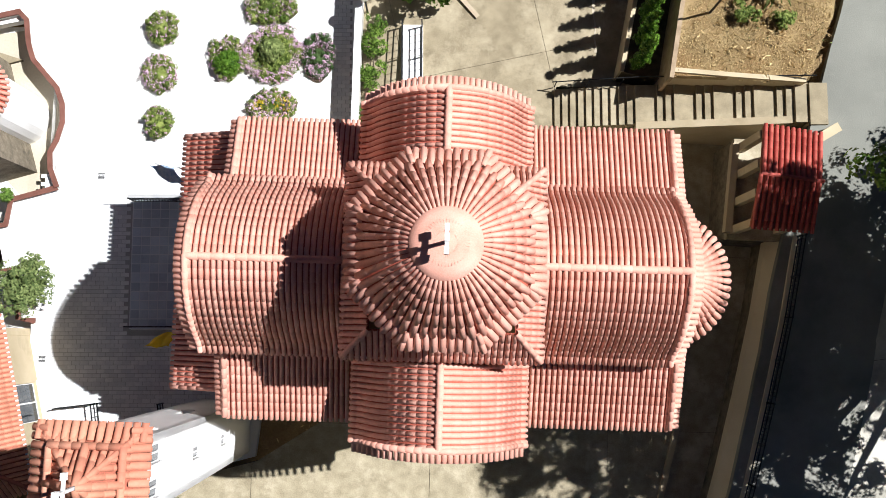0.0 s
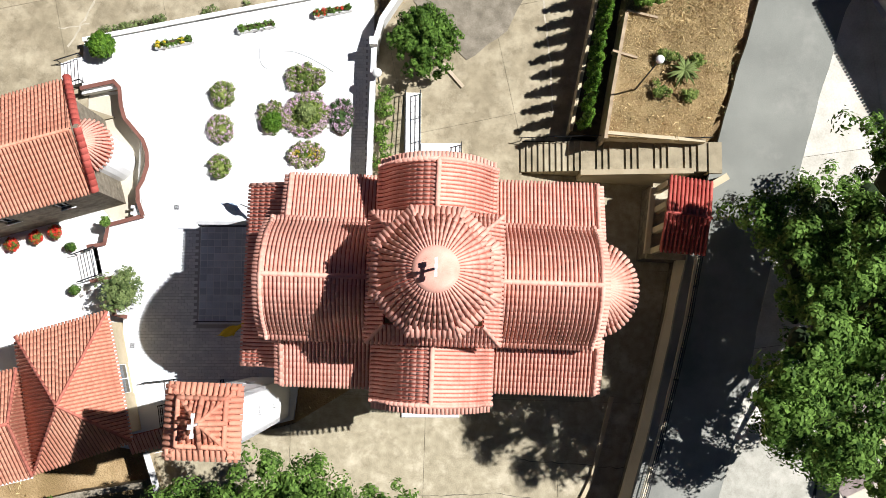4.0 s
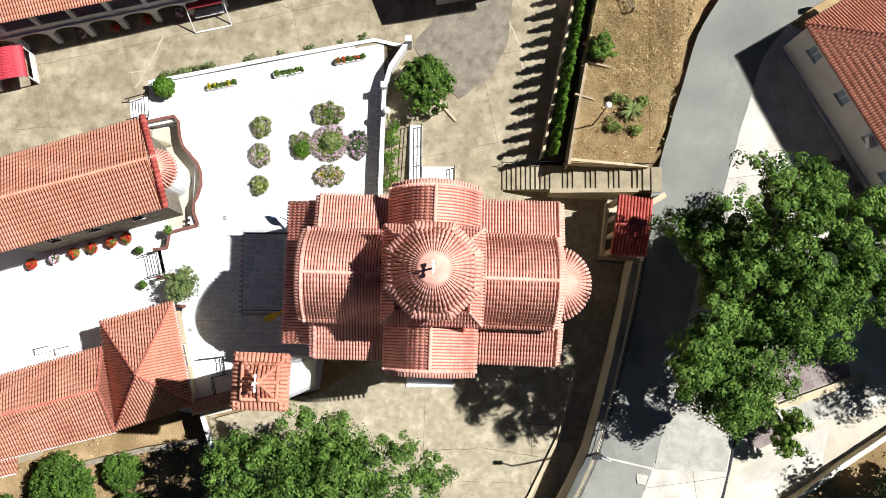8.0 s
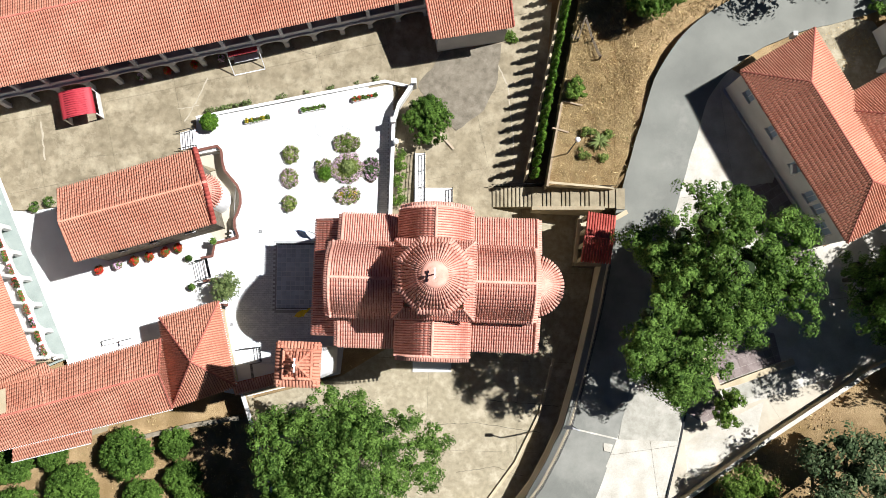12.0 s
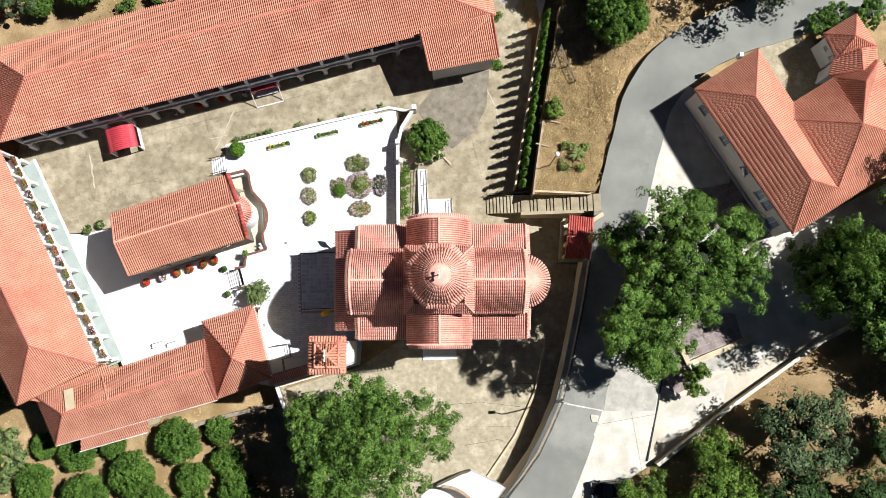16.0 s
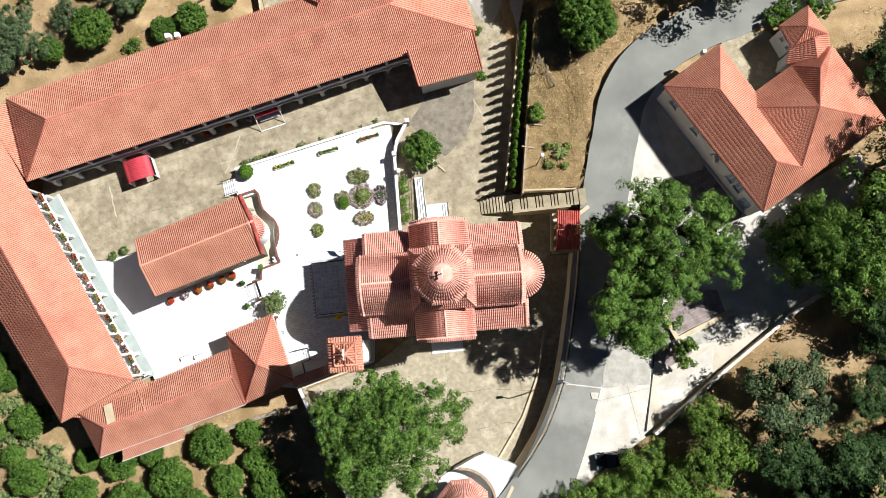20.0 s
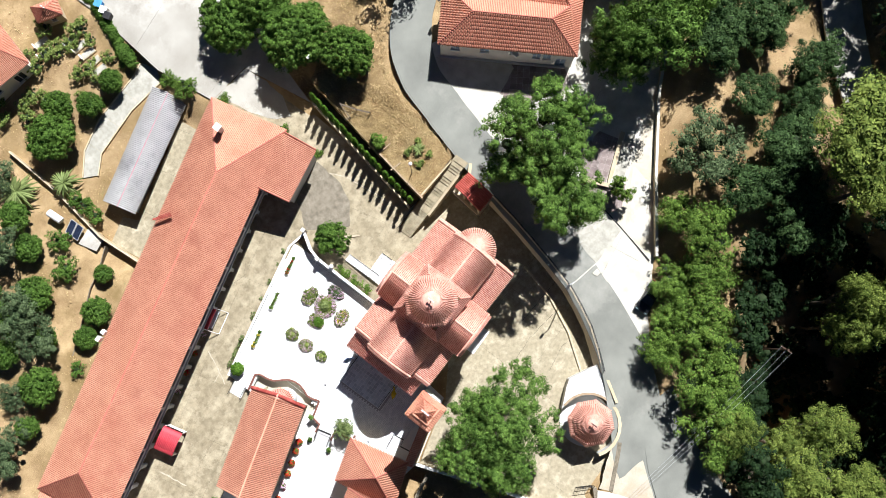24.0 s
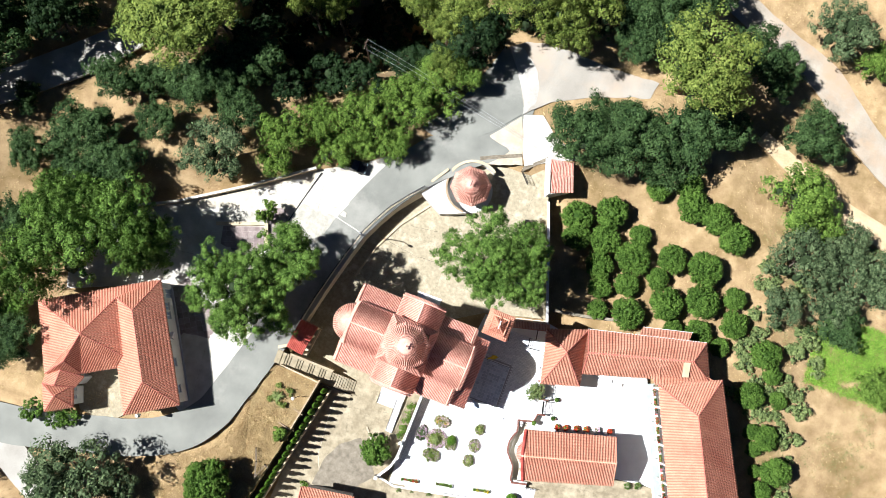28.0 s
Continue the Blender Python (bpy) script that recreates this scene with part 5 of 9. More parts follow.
short_stairs("court_stairs", "marble stairs with iron rails between terrace and lower court", -22.4, -20.8, 3.3, 5.1, -1.0, 0.0, 6)
short_stairs("chapel_stairs", "marble stairs beside the chapel down to the concrete yard", -24.1, -22.4, 15.9, 17.6, -1.0, 0.0, 6, 6)
free_wall("south_wall", "white-capped wall above the orchard", [(-17.2, -7.4, -3.3, 1.0), (-14.4, -15.8, -3.0, 1.0), (-11.4, -24.3, -2.5, 1.0)], 0.3, CREAM, PLASTER, 0.04, 0.08)
free_wall("yard_wall", "cream wall between gatehouse and bell tower", [(-17.2, -7.4, -0.2, 0.9), (-10.9, -5.9, -0.2, 0.9)], 0.3, CREAM)
free_wall("orchard_wall", "rough low wall behind the gallery", [(-17.8, -9.6, -3.2, -0.6), (-22.5, -10.4, -3.3, -0.9), (-30.0, -12.2, -3.5, -1.4), (-31.0, -12.4, -3.5, -1.4)], 0.4, STONE)
free_wall("forecourt_wall", "pale concrete wall along the forecourt", [(48.0, -0.6, 3.0, 5.6), (39.2, -4.9, 3.0, 5.2), (30.3, -10.7, 3.0, 4.9), (22.0, -16.7, 2.6, 4.4)], 0.32, CREAM, CONCRETE_PALE, 0.02, 0.04)
free_wall("planter_wall", "low concrete wall round the plane tree", [(24.5, -3.3, 3.4, 4.3), (25.8, -6.5, 3.4, 4.3), (27.9, -5.8, 3.4, 4.3), (32.6, -4.1, 3.4, 4.3)], 0.5, STONE, CREAM, 0.02, 0.05)
free_wall("drain_line", "narrow drain channel across the forecourt", [(24.0, -3.6, 3.3, 3.75), (22.8, -9.5, 3.0, 3.68), (21.2, -16.4, 2.6, 3.31)], 0.14, IRON, category="drain")

# ---- roadside shelter ----
shelter = thing("roadside_shelter", "small open shelter with a dark red tiled roof by the road", "shelter")
roof_slope(shelter, [(16.4, 8.55, 6.5), (13.9, 8.95, 6.5), (13.55, 6.85, 6.95), (16.1, 6.5, 6.95)], TILE_RED, 0.24, 0.4, 0.09)
roof_slope(shelter, [(13.2, 4.7, 6.5), (15.8, 4.5, 6.5), (16.1, 6.5, 6.95), (13.55, 6.85, 6.95)], TILE_RED, 0.24, 0.4, 0.09)
caps(shelter, [((13.55, 6.85, 6.98), (16.1, 6.5, 6.98))], TILE_RED, 0.11)
part("wall", Shape().wall((15.55, 4.7), (15.95, 8.45), 3.3, 6.4, 0.25).mesh("wall", CREAM), shelter)
for k in range(4):
    t = k / 3
    x, y = 13.5 + 0.45 * t, 4.9 + 3.75 * t
    part("column", Shape().box(x - 0.15, x + 0.2, y - 0.17, y + 0.17, 3.3, 6.35).mesh("column", CREAM), shelter)
part("sill", Shape().wall((13.3, 4.75), (13.78, 8.75), 3.3, 3.75, 0.3).mesh("sill", CREAM), shelter)
part("floor_slab", Shape().prism([(13.2, 4.5), (16.2, 4.4), (16.6, 8.9), (13.7, 9.1)], 2.9, 3.3).mesh("floor_slab", CONCRETE), shelter)
# Dark masonry colour painted in place of shade below the shelter.
part("base_wall", Shape().prism([(13.3, 4.6), (16.2, 4.4), (16.6, 8.9), (13.75, 9.1)], -0.2, 2.9).mesh("base_wall", STONE_WALL), shelter)
stub = thing("wall_stub", "short cream wall running from the shelter to the road edge", "wall", kind="structure")
part("wall_body", Shape().prism([(16.2, 8.15), (17.75, 9.05), (17.55, 9.4), (16.0, 8.5)], 3.2, 5.3).mesh("wall_body", CREAM), stub)


# ---- houses ----
def gable_house_slopes(parent, c, z, ridge, zr, mat, **kw):
    """Two slopes; corners c in order, the ridge from by edge 3-0 to by edge 1-2."""
    q = [(x, y, z) for x, y in c]
    a, b = (*ridge[0], zr), (*ridge[1], zr)
    roof_slope(parent, [q[0], q[1], b, a], mat, **kw)
    roof_slope(parent, [q[2], q[3], a, b], mat, **kw)
    caps(parent, [(a, b), (a, q[0]), (a, q[3]), (b, q[1]), (b, q[2])], mat)


# chapel
chapel = thing("chapel", "small dark stone chapel with an orange tiled gable roof", "chapel")
CH = [(-31.0, 4.5), (-19.0, 7.9), (-20.85, 14.4), (-32.7, 10.8)]
gable_house_slopes(chapel, CH, 6.5, [(-31.85, 7.7), (-19.9, 11.1)], 8.2, TILE_NEW)
caps(chapel, [((-19.45, 11.2, 8.27), (-18.95, 7.9, 6.52)), ((-19.45, 11.2, 8.27), (-20.8, 14.45, 6.52))], TILE_RED, 0.32)
inner = inset(CH, 0.5)
building_walls(chapel, inner, -1, 6.4, STONE_WALL, 0.35, {0: [(2.0, 2.8, 2.0, 3.6), (5.0, 5.8, 2.0, 3.6), (8.4, 9.2, 2.0, 3.6)]})
for a, b, m in ((inner[1], inner[2], (-20.2, 11.05)), (inner[3], inner[0], (-31.4, 7.8))):
    d = (Vector(m) - (Vector(a) + Vector(b)) / 2) * 0
    s = Shape().add([(*a, 6.4), (*b, 6.4), ((a[0] + b[0]) / 2, (a[1] + b[1]) / 2, 7.95), (a[0] * 0.98 + inner[0][0] * 0.01 + inner[2][0] * 0.01, a[1] * 0.98 + inner[0][1] * 0.01 + inner[2][1] * 0.01, 6.4), (b[0] * 0.98 + inner[0][0] * 0.01 + inner[2][0] * 0.01, b[1] * 0.98 + inner[0][1] * 0.01 + inner[2][1] * 0.01, 6.4), ((a[0] + b[0]) / 2 * 0.98 + inner[0][0] * 0.01 + inner[2][0] * 0.01, (a[1] + b[1]) / 2 * 0.98 + inner[0][1] * 0.01 + inner[2][1] * 0.01, 7.95)], [(0, 1, 2), (5, 4, 3), (0, 3, 4, 1), (1, 4, 5, 2), (2, 5, 3, 0)])
    part("gable", s.mesh("gable", STONE_WALL), chapel)
apse2 = part("apse", Shape().lathe([(1.35, -1), (1.35, 4.0), (0, 4.0)], (-20.45, 10.95), 12, radians(16 - 90), math.pi).mesh("apse", WHITEWASH), chapel)
rec = []
for k in range(19):
    a = radians(16 - 92) + radians(184) * (k + 0.5) / 19
    d = Vector((math.cos(a), math.sin(a), 0))
    c = Vector((-20.5, 10.95, 0))
    along([c + d * r + Vector((0, 0, z)) for r, z in ((0.2, 5.6), (0.8, 5.25), (1.3, 4.6), (1.62, 4.1))], (-d.y, d.x, 0), 0.095, 0.45, rec, 0.55)
part("apse_tiles", tiles_mesh("apse_tiles", rec, TILE), apse2, "", "stuff")
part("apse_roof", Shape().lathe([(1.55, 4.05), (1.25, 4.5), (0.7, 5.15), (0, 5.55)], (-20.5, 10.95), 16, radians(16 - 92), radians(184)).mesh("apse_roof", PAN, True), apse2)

# gatehouse
gate = thing("gatehouse", "square gatehouse with a hipped orange tile roof", "gatehouse")
GA = [(-22.9, -8.3), (-17.3, -6.4), (-19.0, 1.1), (-24.3, -0.4)]
hip_roof(gate, GA, 3.7, [(-20.75, -4.2)], 6.2)
building_walls(gate, inset(GA, 0.45), -3.0, 3.6, CREAM, 0.35, {1: [(2.4, 4.2, 0.2, 2.8)], 2: [(1.5, 2.7, 0.0, 2.0)]})

# south gallery
gallery = thing("south_gallery", "long low building with an orange tile roof", "building")
GL = [(-39.3, -12.4), (-22.85, -8.37), (-24.05, -2.24), (-41.4, -7.4)]
hip_roof(gallery, GL, 4.0, [(-38.0, -9.2), (-23.65, -5.25)], 5.7)
building_walls(gallery, inset(GL, 0.5), -3.2, 3.9, CREAM, 0.3, {0: [(9.0, 10.4, 0.4, 2.0), (12.0, 13.4, 0.4, 2.0), (4.0, 5.4, 0.4, 2.0)], 2: [(3.0, 4.2, -0.9, 1.4), (7.0, 8.2, 0.0, 1.4), (11.0, 12.2, 0.0, 1.4)]})
part("lean_to", Shape().prism([(-36.8, -12.5), (-30.6, -11.0), (-30.4, -10.3), (-36.6, -11.8)], -3.2, 2.9).mesh("lean_to", CREAM), gallery)
roof_slope(gallery, [(-42.2, -7.75, 3.92), (-34.25, -4.45, 3.92), (-33.0, -5.5, 4.3), (-40.7, -8.0, 4.3)], TILE_NEW)
roof_slope(gallery, [(-37.1, -13.1, 3.1), (-30.2, -11.4, 3.1), (-30.0, -10.2, 3.75), (-36.9, -11.9, 3.75)], TILE_NEW)
part("skylight", Shape().add([(-37.6, -8.9, 5.75), (-36.7, -8.6, 5.75), (-37.3, -6.6, 4.85), (-38.2, -6.9, 4.85), (-37.6, -8.9, 5.6), (-36.7, -8.6, 5.6), (-37.3, -6.6, 4.7), (-38.2, -6.9, 4.7)], [(0, 1, 2, 3), (7, 6, 5, 4), (0, 4, 5, 1), (1, 5, 6, 2), (2, 6, 7, 3), (3, 7, 4, 0)]).mesh("skylight", CREAM), gallery)

caps(gallery, [((-33.4, -7.95, 5.72), (-34.6, -5.3, 4.1))], TILE_NEW)
part("gutter", Shape().bar((-39.3, -12.5, 3.98), (-22.8, -8.48, 3.98), 0.1).mesh("gutter", WHITE), gallery, "white eaves gutter")
part("gutter", Shape().bar((-37.2, -13.25, 3.08), (-30.2, -11.55, 3.08), 0.1).mesh("gutter", WHITE), gallery, "white eaves gutter")
part("gutter", Shape().bar((-17.25, -6.4, 3.68), (-18.95, 1.15, 3.68), 0.1).mesh("gutter", WHITE), gate, "white eaves gutter")


def arcade(parent, p, q, bays, z0, spring, top, upper, eave, mat, depth=2.2, panel=None):
    """Two storeys of gallery from p to q, open to the right of that way: piers, arches, floor, posts above and a back wall."""
    p, q = Vector((*p, 0)), Vector((*q, 0))
    d = (q - p).normalized()
    s = Vector((-d.y, d.x, 0))
    w = (q - p).length / bays
    up = Vector((0, 0, 1))

    def block(a, b, t0, t1, lo, hi):
        c = [p + d * a + s * t0, p + d * b + s * t0, p + d * b + s * t1, p + d * a + s * t1]
        return [(k.x, k.y) for k in c], lo, hi
    for k in range(bays + 1):
        part("pier", Shape().prism(*block(w * k - 0.22, w * k + 0.22, 0, 0.4, z0, spring)).mesh("pier", mat), parent)
        part("post", Shape().prism(*block(w * k - 0.16, w * k + 0.16, 0.02, 0.34, top, eave)).mesh("post", mat), parent)
    for k in range(bays):
        a0, a1 = w * k + 0.0, w * (k + 1)
        r = (w - 0.44) / 2
        rise_to = min(r, top - spring - 0.3)
        outline = [(a0, spring), (a0 + 0.22, spring)]
        outline += [(a0 + w / 2 - r * math.cos(math.pi * i / 10), spring + rise_to * math.sin(math.pi * i / 10)) for i in range(1, 10)]
        outline += [(a1 - 0.22, spring), (a1, spring), (a1, top), (a0, top)]
        m = len(outline)
        v = [p + d * x + s * t + up * y for t in (0.02, 0.38) for x, y in outline]
        sh = Shape().add(v, [tuple(range(m)), tuple(range(2 * m - 1, m - 1, -1))] + [(i, m + i, m + (i + 1) % m, (i + 1) % m) for i in range(m)])
        part("arch", sh.mesh("arch", mat), parent)
        part("rail_panel", Shape().prism(*block(a0 + 0.16, a1 - 0.16, 0.08, 0.2, top + 0.2, top + 0.95)).mesh("rail_panel", panel or mat), parent)
    part("gallery_floor", Shape().prism(*block(0, w * bays, -0.12, depth, top - 0.02, top + 0.2)).mesh("gallery_floor", mat), parent)
    part("gallery_wall", Shape().prism(*block(0, w * bays, depth, depth + 0.3, z0, eave)).mesh("gallery_wall", mat), parent)


# long north building
north = thing("long_building", "long two-storey monastery building with an orange tile roof", "building")
NB = [(-44.3, 18.8), (7.3, 30.4), (5.1, 40.6), (-45.9, 28.3)]
hip_roof(north, NB, 6.0, [(-40.9, 25.0), (-2.2, 33.8)], 7.9)
part("back_wall", Shape().wall((4.4, 39.9), (-45.0, 28.0), -3.5, 5.95, 0.3, [(4 + 4 * k, 5.1 + 4 * k, 2.6, 4.0) for k in range(11)]).mesh("back_wall", CREAM), north)
part("end_wall", Shape().wall((6.4, 30.9), (4.5, 39.7), -0.5, 5.95, 0.3, [(2, 3.2, 2.4, 4.0), (5.4, 6.6, 2.4, 4.0)]).mesh("end_wall", CREAM), north)
part("end_wall", Shape().wall((-45.0, 27.6), (-43.5, 19.7), -3.0, 5.95, 0.3).mesh("end_wall", CREAM), north)
arcade(north, (-43.28, 19.25), (-0.48, 28.85), 16, -1.1, 1.0, 2.35, 2.6, 5.9, GREYWALL)
part("front_wall", Shape().wall((-0.6, 29.4), (6.3, 30.9), -0.5, 5.95, 0.3).mesh("front_wall", CREAM), north)
# chimney, dormer and roof vents
part("chimney", Shape().box(2.1, 2.7, 36.5, 37.1, 6.2, 8.9).box(1.95, 2.85, 36.35, 37.25, 8.9, 9.05).mesh("chimney", PLASTER), north)
roof_slope(north, [(-11.7, 37.0, 6.95), (-11.3, 36.3, 7.3), (-9.7, 34.9, 7.85), (-9.5, 35.4, 7.7)], TILE_RED)
part("roof_vent", Shape().box(-27.4, -26.8, 33.0, 33.5, 6.0, 7.2).box(-26.4, -25.9, 33.1, 33.6, 6.0, 6.9).mesh("roof_vent", WHITE), north)
wing = thing("east_wing", "low annex with an orange tile lean-to roof", "building")
roof_slope(wing, [(0.2, 24.75, 5.9), (7.5, 25.95, 5.9), (6.9, 30.3, 6.9), (-0.6, 28.75, 6.9)], TILE_NEW)
caps(wing, [((-0.6, 28.75, 6.95), (0.2, 24.75, 5.95)), ((6.9, 30.3, 6.95), (7.5, 25.95, 5.95))])
WG = [(0.6, 25.3), (7.0, 26.35), (6.5, 30.2), (0.0, 28.9)]
building_walls(wing, WG, -0.6, 5.8, GREYWALL, 0.3)

# west wing
west = thing("west_wing", "two-storey monastery wing with an orange tile roof and white arcade", "building")
WW = [(-42.6, -8.1), (-34.4, -4.4), (-48.3, 26.5), (-57.6, 22.4)]
hip_roof(west, [WW[1], WW[2], WW[3], WW[0]], 5.6, [(-40.4, -2.2), (-51.5, 21.5)], 7.9)
roof_slope(west, [(-44.5, 18.9, 5.62), (-45.85, 28.2, 5.62), (-48.5, 26.9, 5.72)])
arcade(west, (-34.5, -3.9), (-44.3, 17.9), 9, -1.1, 0.7, 2.1, 2.4, 5.5, PLASTER, 1.6, MARBLE)
part("back_wall", Shape().wall((-57.0, 22.2), (-42.4, -7.3), -4.5, 5.5, 0.3, [(4 + 4 * k, 5.1 + 4 * k, 2.6, 4.0) for k in range(7)]).mesh("back_wall", CREAM), west)
part("end_wall", Shape().wall((-42.2, -7.5), (-35.2, -4.4), -4.5, 5.5, 0.3).mesh("end_wall", CREAM), west)
part("apron", Shape().prism([(-34.0, -4.1), (-36.6, -5.2), (-46.4, 17.0), (-43.8, 18.2)], -1.1, -0.85).mesh("apron", ARCADE_FLOOR), west)
part("edge_strip", Shape().prism([(-33.75, -4.0), (-34.0, -4.1), (-43.8, 18.2), (-43.55, 18.3)], -1.1, -0.86).mesh("edge_strip", MARBLE), west)

# house by the road
house = thing("house", "single-storey house with a weathered orange hipped tile roof", "house")
MB = [(26.5, 20.7), (35.35, 5.95), (41.6, 9.8), (33.1, 24.55)]
NW, NE, SW, SE = (26.6, 20.8, 9.8), (33.2, 24.7, 9.8), (35.35, 6.0, 9.8), (49.9, 14.4, 9.8)
R0, R1, CROSS, PEAK, NORTH = (32.0, 19.45, 11.5), (36.9, 11.05, 11.5), (39.9, 10.3, 10.43), (42.1, 16.3, 12.0), (42.9, 20.5, 11.7)
SPUR, INNER, STEP, FAR = (36.1, 17.3, 10.3), (36.3, 19.0, 9.8), (40.7, 21.5, 9.8), (45.3, 23.2, 9.8)
for poly in ([NW, SW, R1, R0], [NE, NW, R0], [INNER, NE, R0, R1, CROSS, SPUR], [SW, SE, PEAK, CROSS], [SW, CROSS, R1], [INNER, STEP, PEAK, SPUR], [STEP, NORTH, PEAK], [SPUR, PEAK, CROSS], [SE, FAR, PEAK], [FAR, NORTH, PEAK], [FAR, STEP, NORTH]):
    roof_slope(house, poly)
caps(house, [(R0, R1), (R0, NW), (R0, NE), (R1, SW), (R1, CROSS), (PEAK, CROSS), (PEAK, SPUR), (PEAK, NORTH), (PEAK, SE), (NORTH, FAR), (NORTH, STEP)])
RB = [(39.4, 8.6), (49.5, 14.5), (43.7, 20.9), (36.2, 18.3)]
SB = [(41.2, 23.4), (45.2, 24.7), (43.5, 28.0), (40.1, 26.1)]
hip_roof(house, SB, 9.5, [(42.7, 25.5)], 10.6)
CB = [(45.3, 21.6), (45.2, 24.6), (40.9, 23.6), (40.3, 21.9)]
hip_roof(house, CB, 9.45, [(43.3, 22.0), (43.3, 24.2)], 10.4)
building_walls(house, inset(CB, 0.3), 4.0, 9.35, PLASTER, 0.25)
WIN = [(1.3, 2.4, 7.6, 9.1), (5.0, 6.1, 7.6, 9.1), (8.7, 9.8, 7.6, 9.1), (11.6, 12.6, 6.8, 8.9), (12.9, 13.9, 6.8, 8.9), (14.6, 15.9, 4.4, 7.6)]
building_walls(house, inset(MB, 0.25), 3.8, 9.7, PLASTER, 0.3, {0: WIN, 3: [(2.5, 3.7, 7.0, 8.4)]}, GLASS_BLUE)
building_walls(house, inset(RB, 0.4), 4.0, 9.7, PLASTER, 0.3, {1: [(3, 4.2, 7, 8.4), (6.5, 7.7, 7, 8.4)]})
building_walls(house, inset(SB, 0.3), 4.0, 9.2, PLASTER, 0.25, {3: [(0.7, 1.2, 7.6, 8.4), (1.8, 2.3, 7.6, 8.4)]}, GLASS_BLUE)
# Stands for a small white fixture low by the eaves, not a chimney.
part("chimney", Shape().box(31.3, 31.7, 24.0, 24.4, 8.8, 9.9).mesh("chimney", PLASTER), house)
part("air_unit", Shape().box(31.2, 31.6, 12.1, 12.9, 8.4, 9.0).mesh("air_unit", WHITE), house)
part("plinth", Shape().wall((26.66, 20.5), (34.9, 6.75), 3.7, 4.9, 0.3).mesh("plinth", GREYWALL), house)

slabs("house_court", "brownish concrete courtyard between the wings of the house", [(33.4, 24.3), (36.4, 19.3), (42.0, 21.0), (42.0, 25.0), (40.6, 27.0), (36.2, 27.4)], 5.05, CONCRETE, 5.0, 0.02, 0.5, base=CONCRETE, angle=30)

# round chapel by the road
rotunda = thing("round_chapel", "round white chapel with a red tiled eight-sided dome", "chapel", (0.05, -21.9, 0))
part("drum", Shape().lathe([(2.1, -0.2), (2.1, 4.15), (2.3, 4.15), (2.3, 4.3), (0, 4.3)], sides=32).mesh("drum", PLASTER), rotunda)
shell = octagon_dome(rotunda, (0, 0), 0.55, 6.35, 2.25, 2.72, 4.72, 4.42, 1.6, 7, 4, 8)
part("cap", Shape().lathe([(0.62, 6.33), (0.5, 6.45), (0.28, 6.56), (0, 6.62)], sides=24).mesh("cap", TILE, True), rotunda, "smooth plastered cap")
cross(rotunda, (0, 0, 6.55), 1.0, 0.3, IRON)
for k in range(8):
    s = Shape().box(2.05, 2.16, -0.3, 0.3, 1.4, 3.4)
    w = part("window", s.mesh("window", GLASS), rotunda)
    w.matrix_local = pose(0, 0, 0, 0, 0, 45 * k)
plinth = Shape().lathe([(3.35, -0.2), (3.35, 0.28), (2.0, 0.28)], sides=40)
part("plinth", plinth.mesh("plinth", PLASTER), rotunda, "white plastered round plinth")
RC = (-0.2, -22.25)
RING = [(RC[0] + 3.95 * math.cos(radians(a)), RC[1] + 3.95 * math.sin(radians(a))) for a in range(-6, -130, -12)]
ring = free_wall("ring_wall", "curved white wall with a pale coping round the round chapel", [(x, y, -0.3, 2.0) for x, y in RING], 0.28, PLASTER, CREAM, 0.06, 0.08)
wedge = thing("wall_terrace", "white plastered terrace block between road and round chapel", "terrace", kind="structure")
bow = [(RC[0] + 3.9 * math.cos(radians(a)), RC[1] + 3.9 * math.sin(radians(a))) for a in range(96, -10, -8)]
fan = Shape()
rim = [(2.1, -17.2), (2.6, -17.1), (3.0, -16.9), (4.0, -17.4), (4.9, -17.9), (5.9, -18.4), (6.9, -18.9), (6.5, -19.8), (6.0, -20.7), (5.5, -21.5), (5.0, -22.3), (4.6, -22.9), (4.2, -23.4), (3.9, -23.6)]
for k in range(len(bow) - 1):
    fan.prism([bow[k], bow[k + 1], rim[k + 1], rim[k]], -0.2, 2.0)
part("block", fan.mesh("block", PLASTER), wedge)
free_wall("wedge_parapet", "low pale parapet of the white terrace block", [(4.1, -23.5, 1.2, 2.35), (5.6, -21.2, 1.2, 2.35), (6.95, -19.0, 1.2, 2.35)], 0.3, PLASTER, CREAM, 0.03, 0.06)
free_wall("terrace_rim", "thin curved coping above the round chapel", [(x, y, 1.9, 2.12) for x, y in bow[1:]], 0.3, STONE_TAN, category="coping")
free_wall("road_kerb_wall", "brown-topped wall along the road past the round chapel", [(3.3, -24.4, -0.2, 1.9), (2.0, -25.9, -0.2, 1.75), (-1.4, -27.6, -0.2, 1.6), (-5.4, -29.4, -0.2, 1.4)], 0.5, CREAM, STONE_WALL, 0.02, 0.06)
free_wall("gate_wall", "brown-topped wall between gate and lodge", [(-6.2, -27.5, -0.2, 1.4), (-9.2, -30.3, -0.2, 1.4)], 0.45, CREAM, STONE_WALL, 0.02, 0.06)

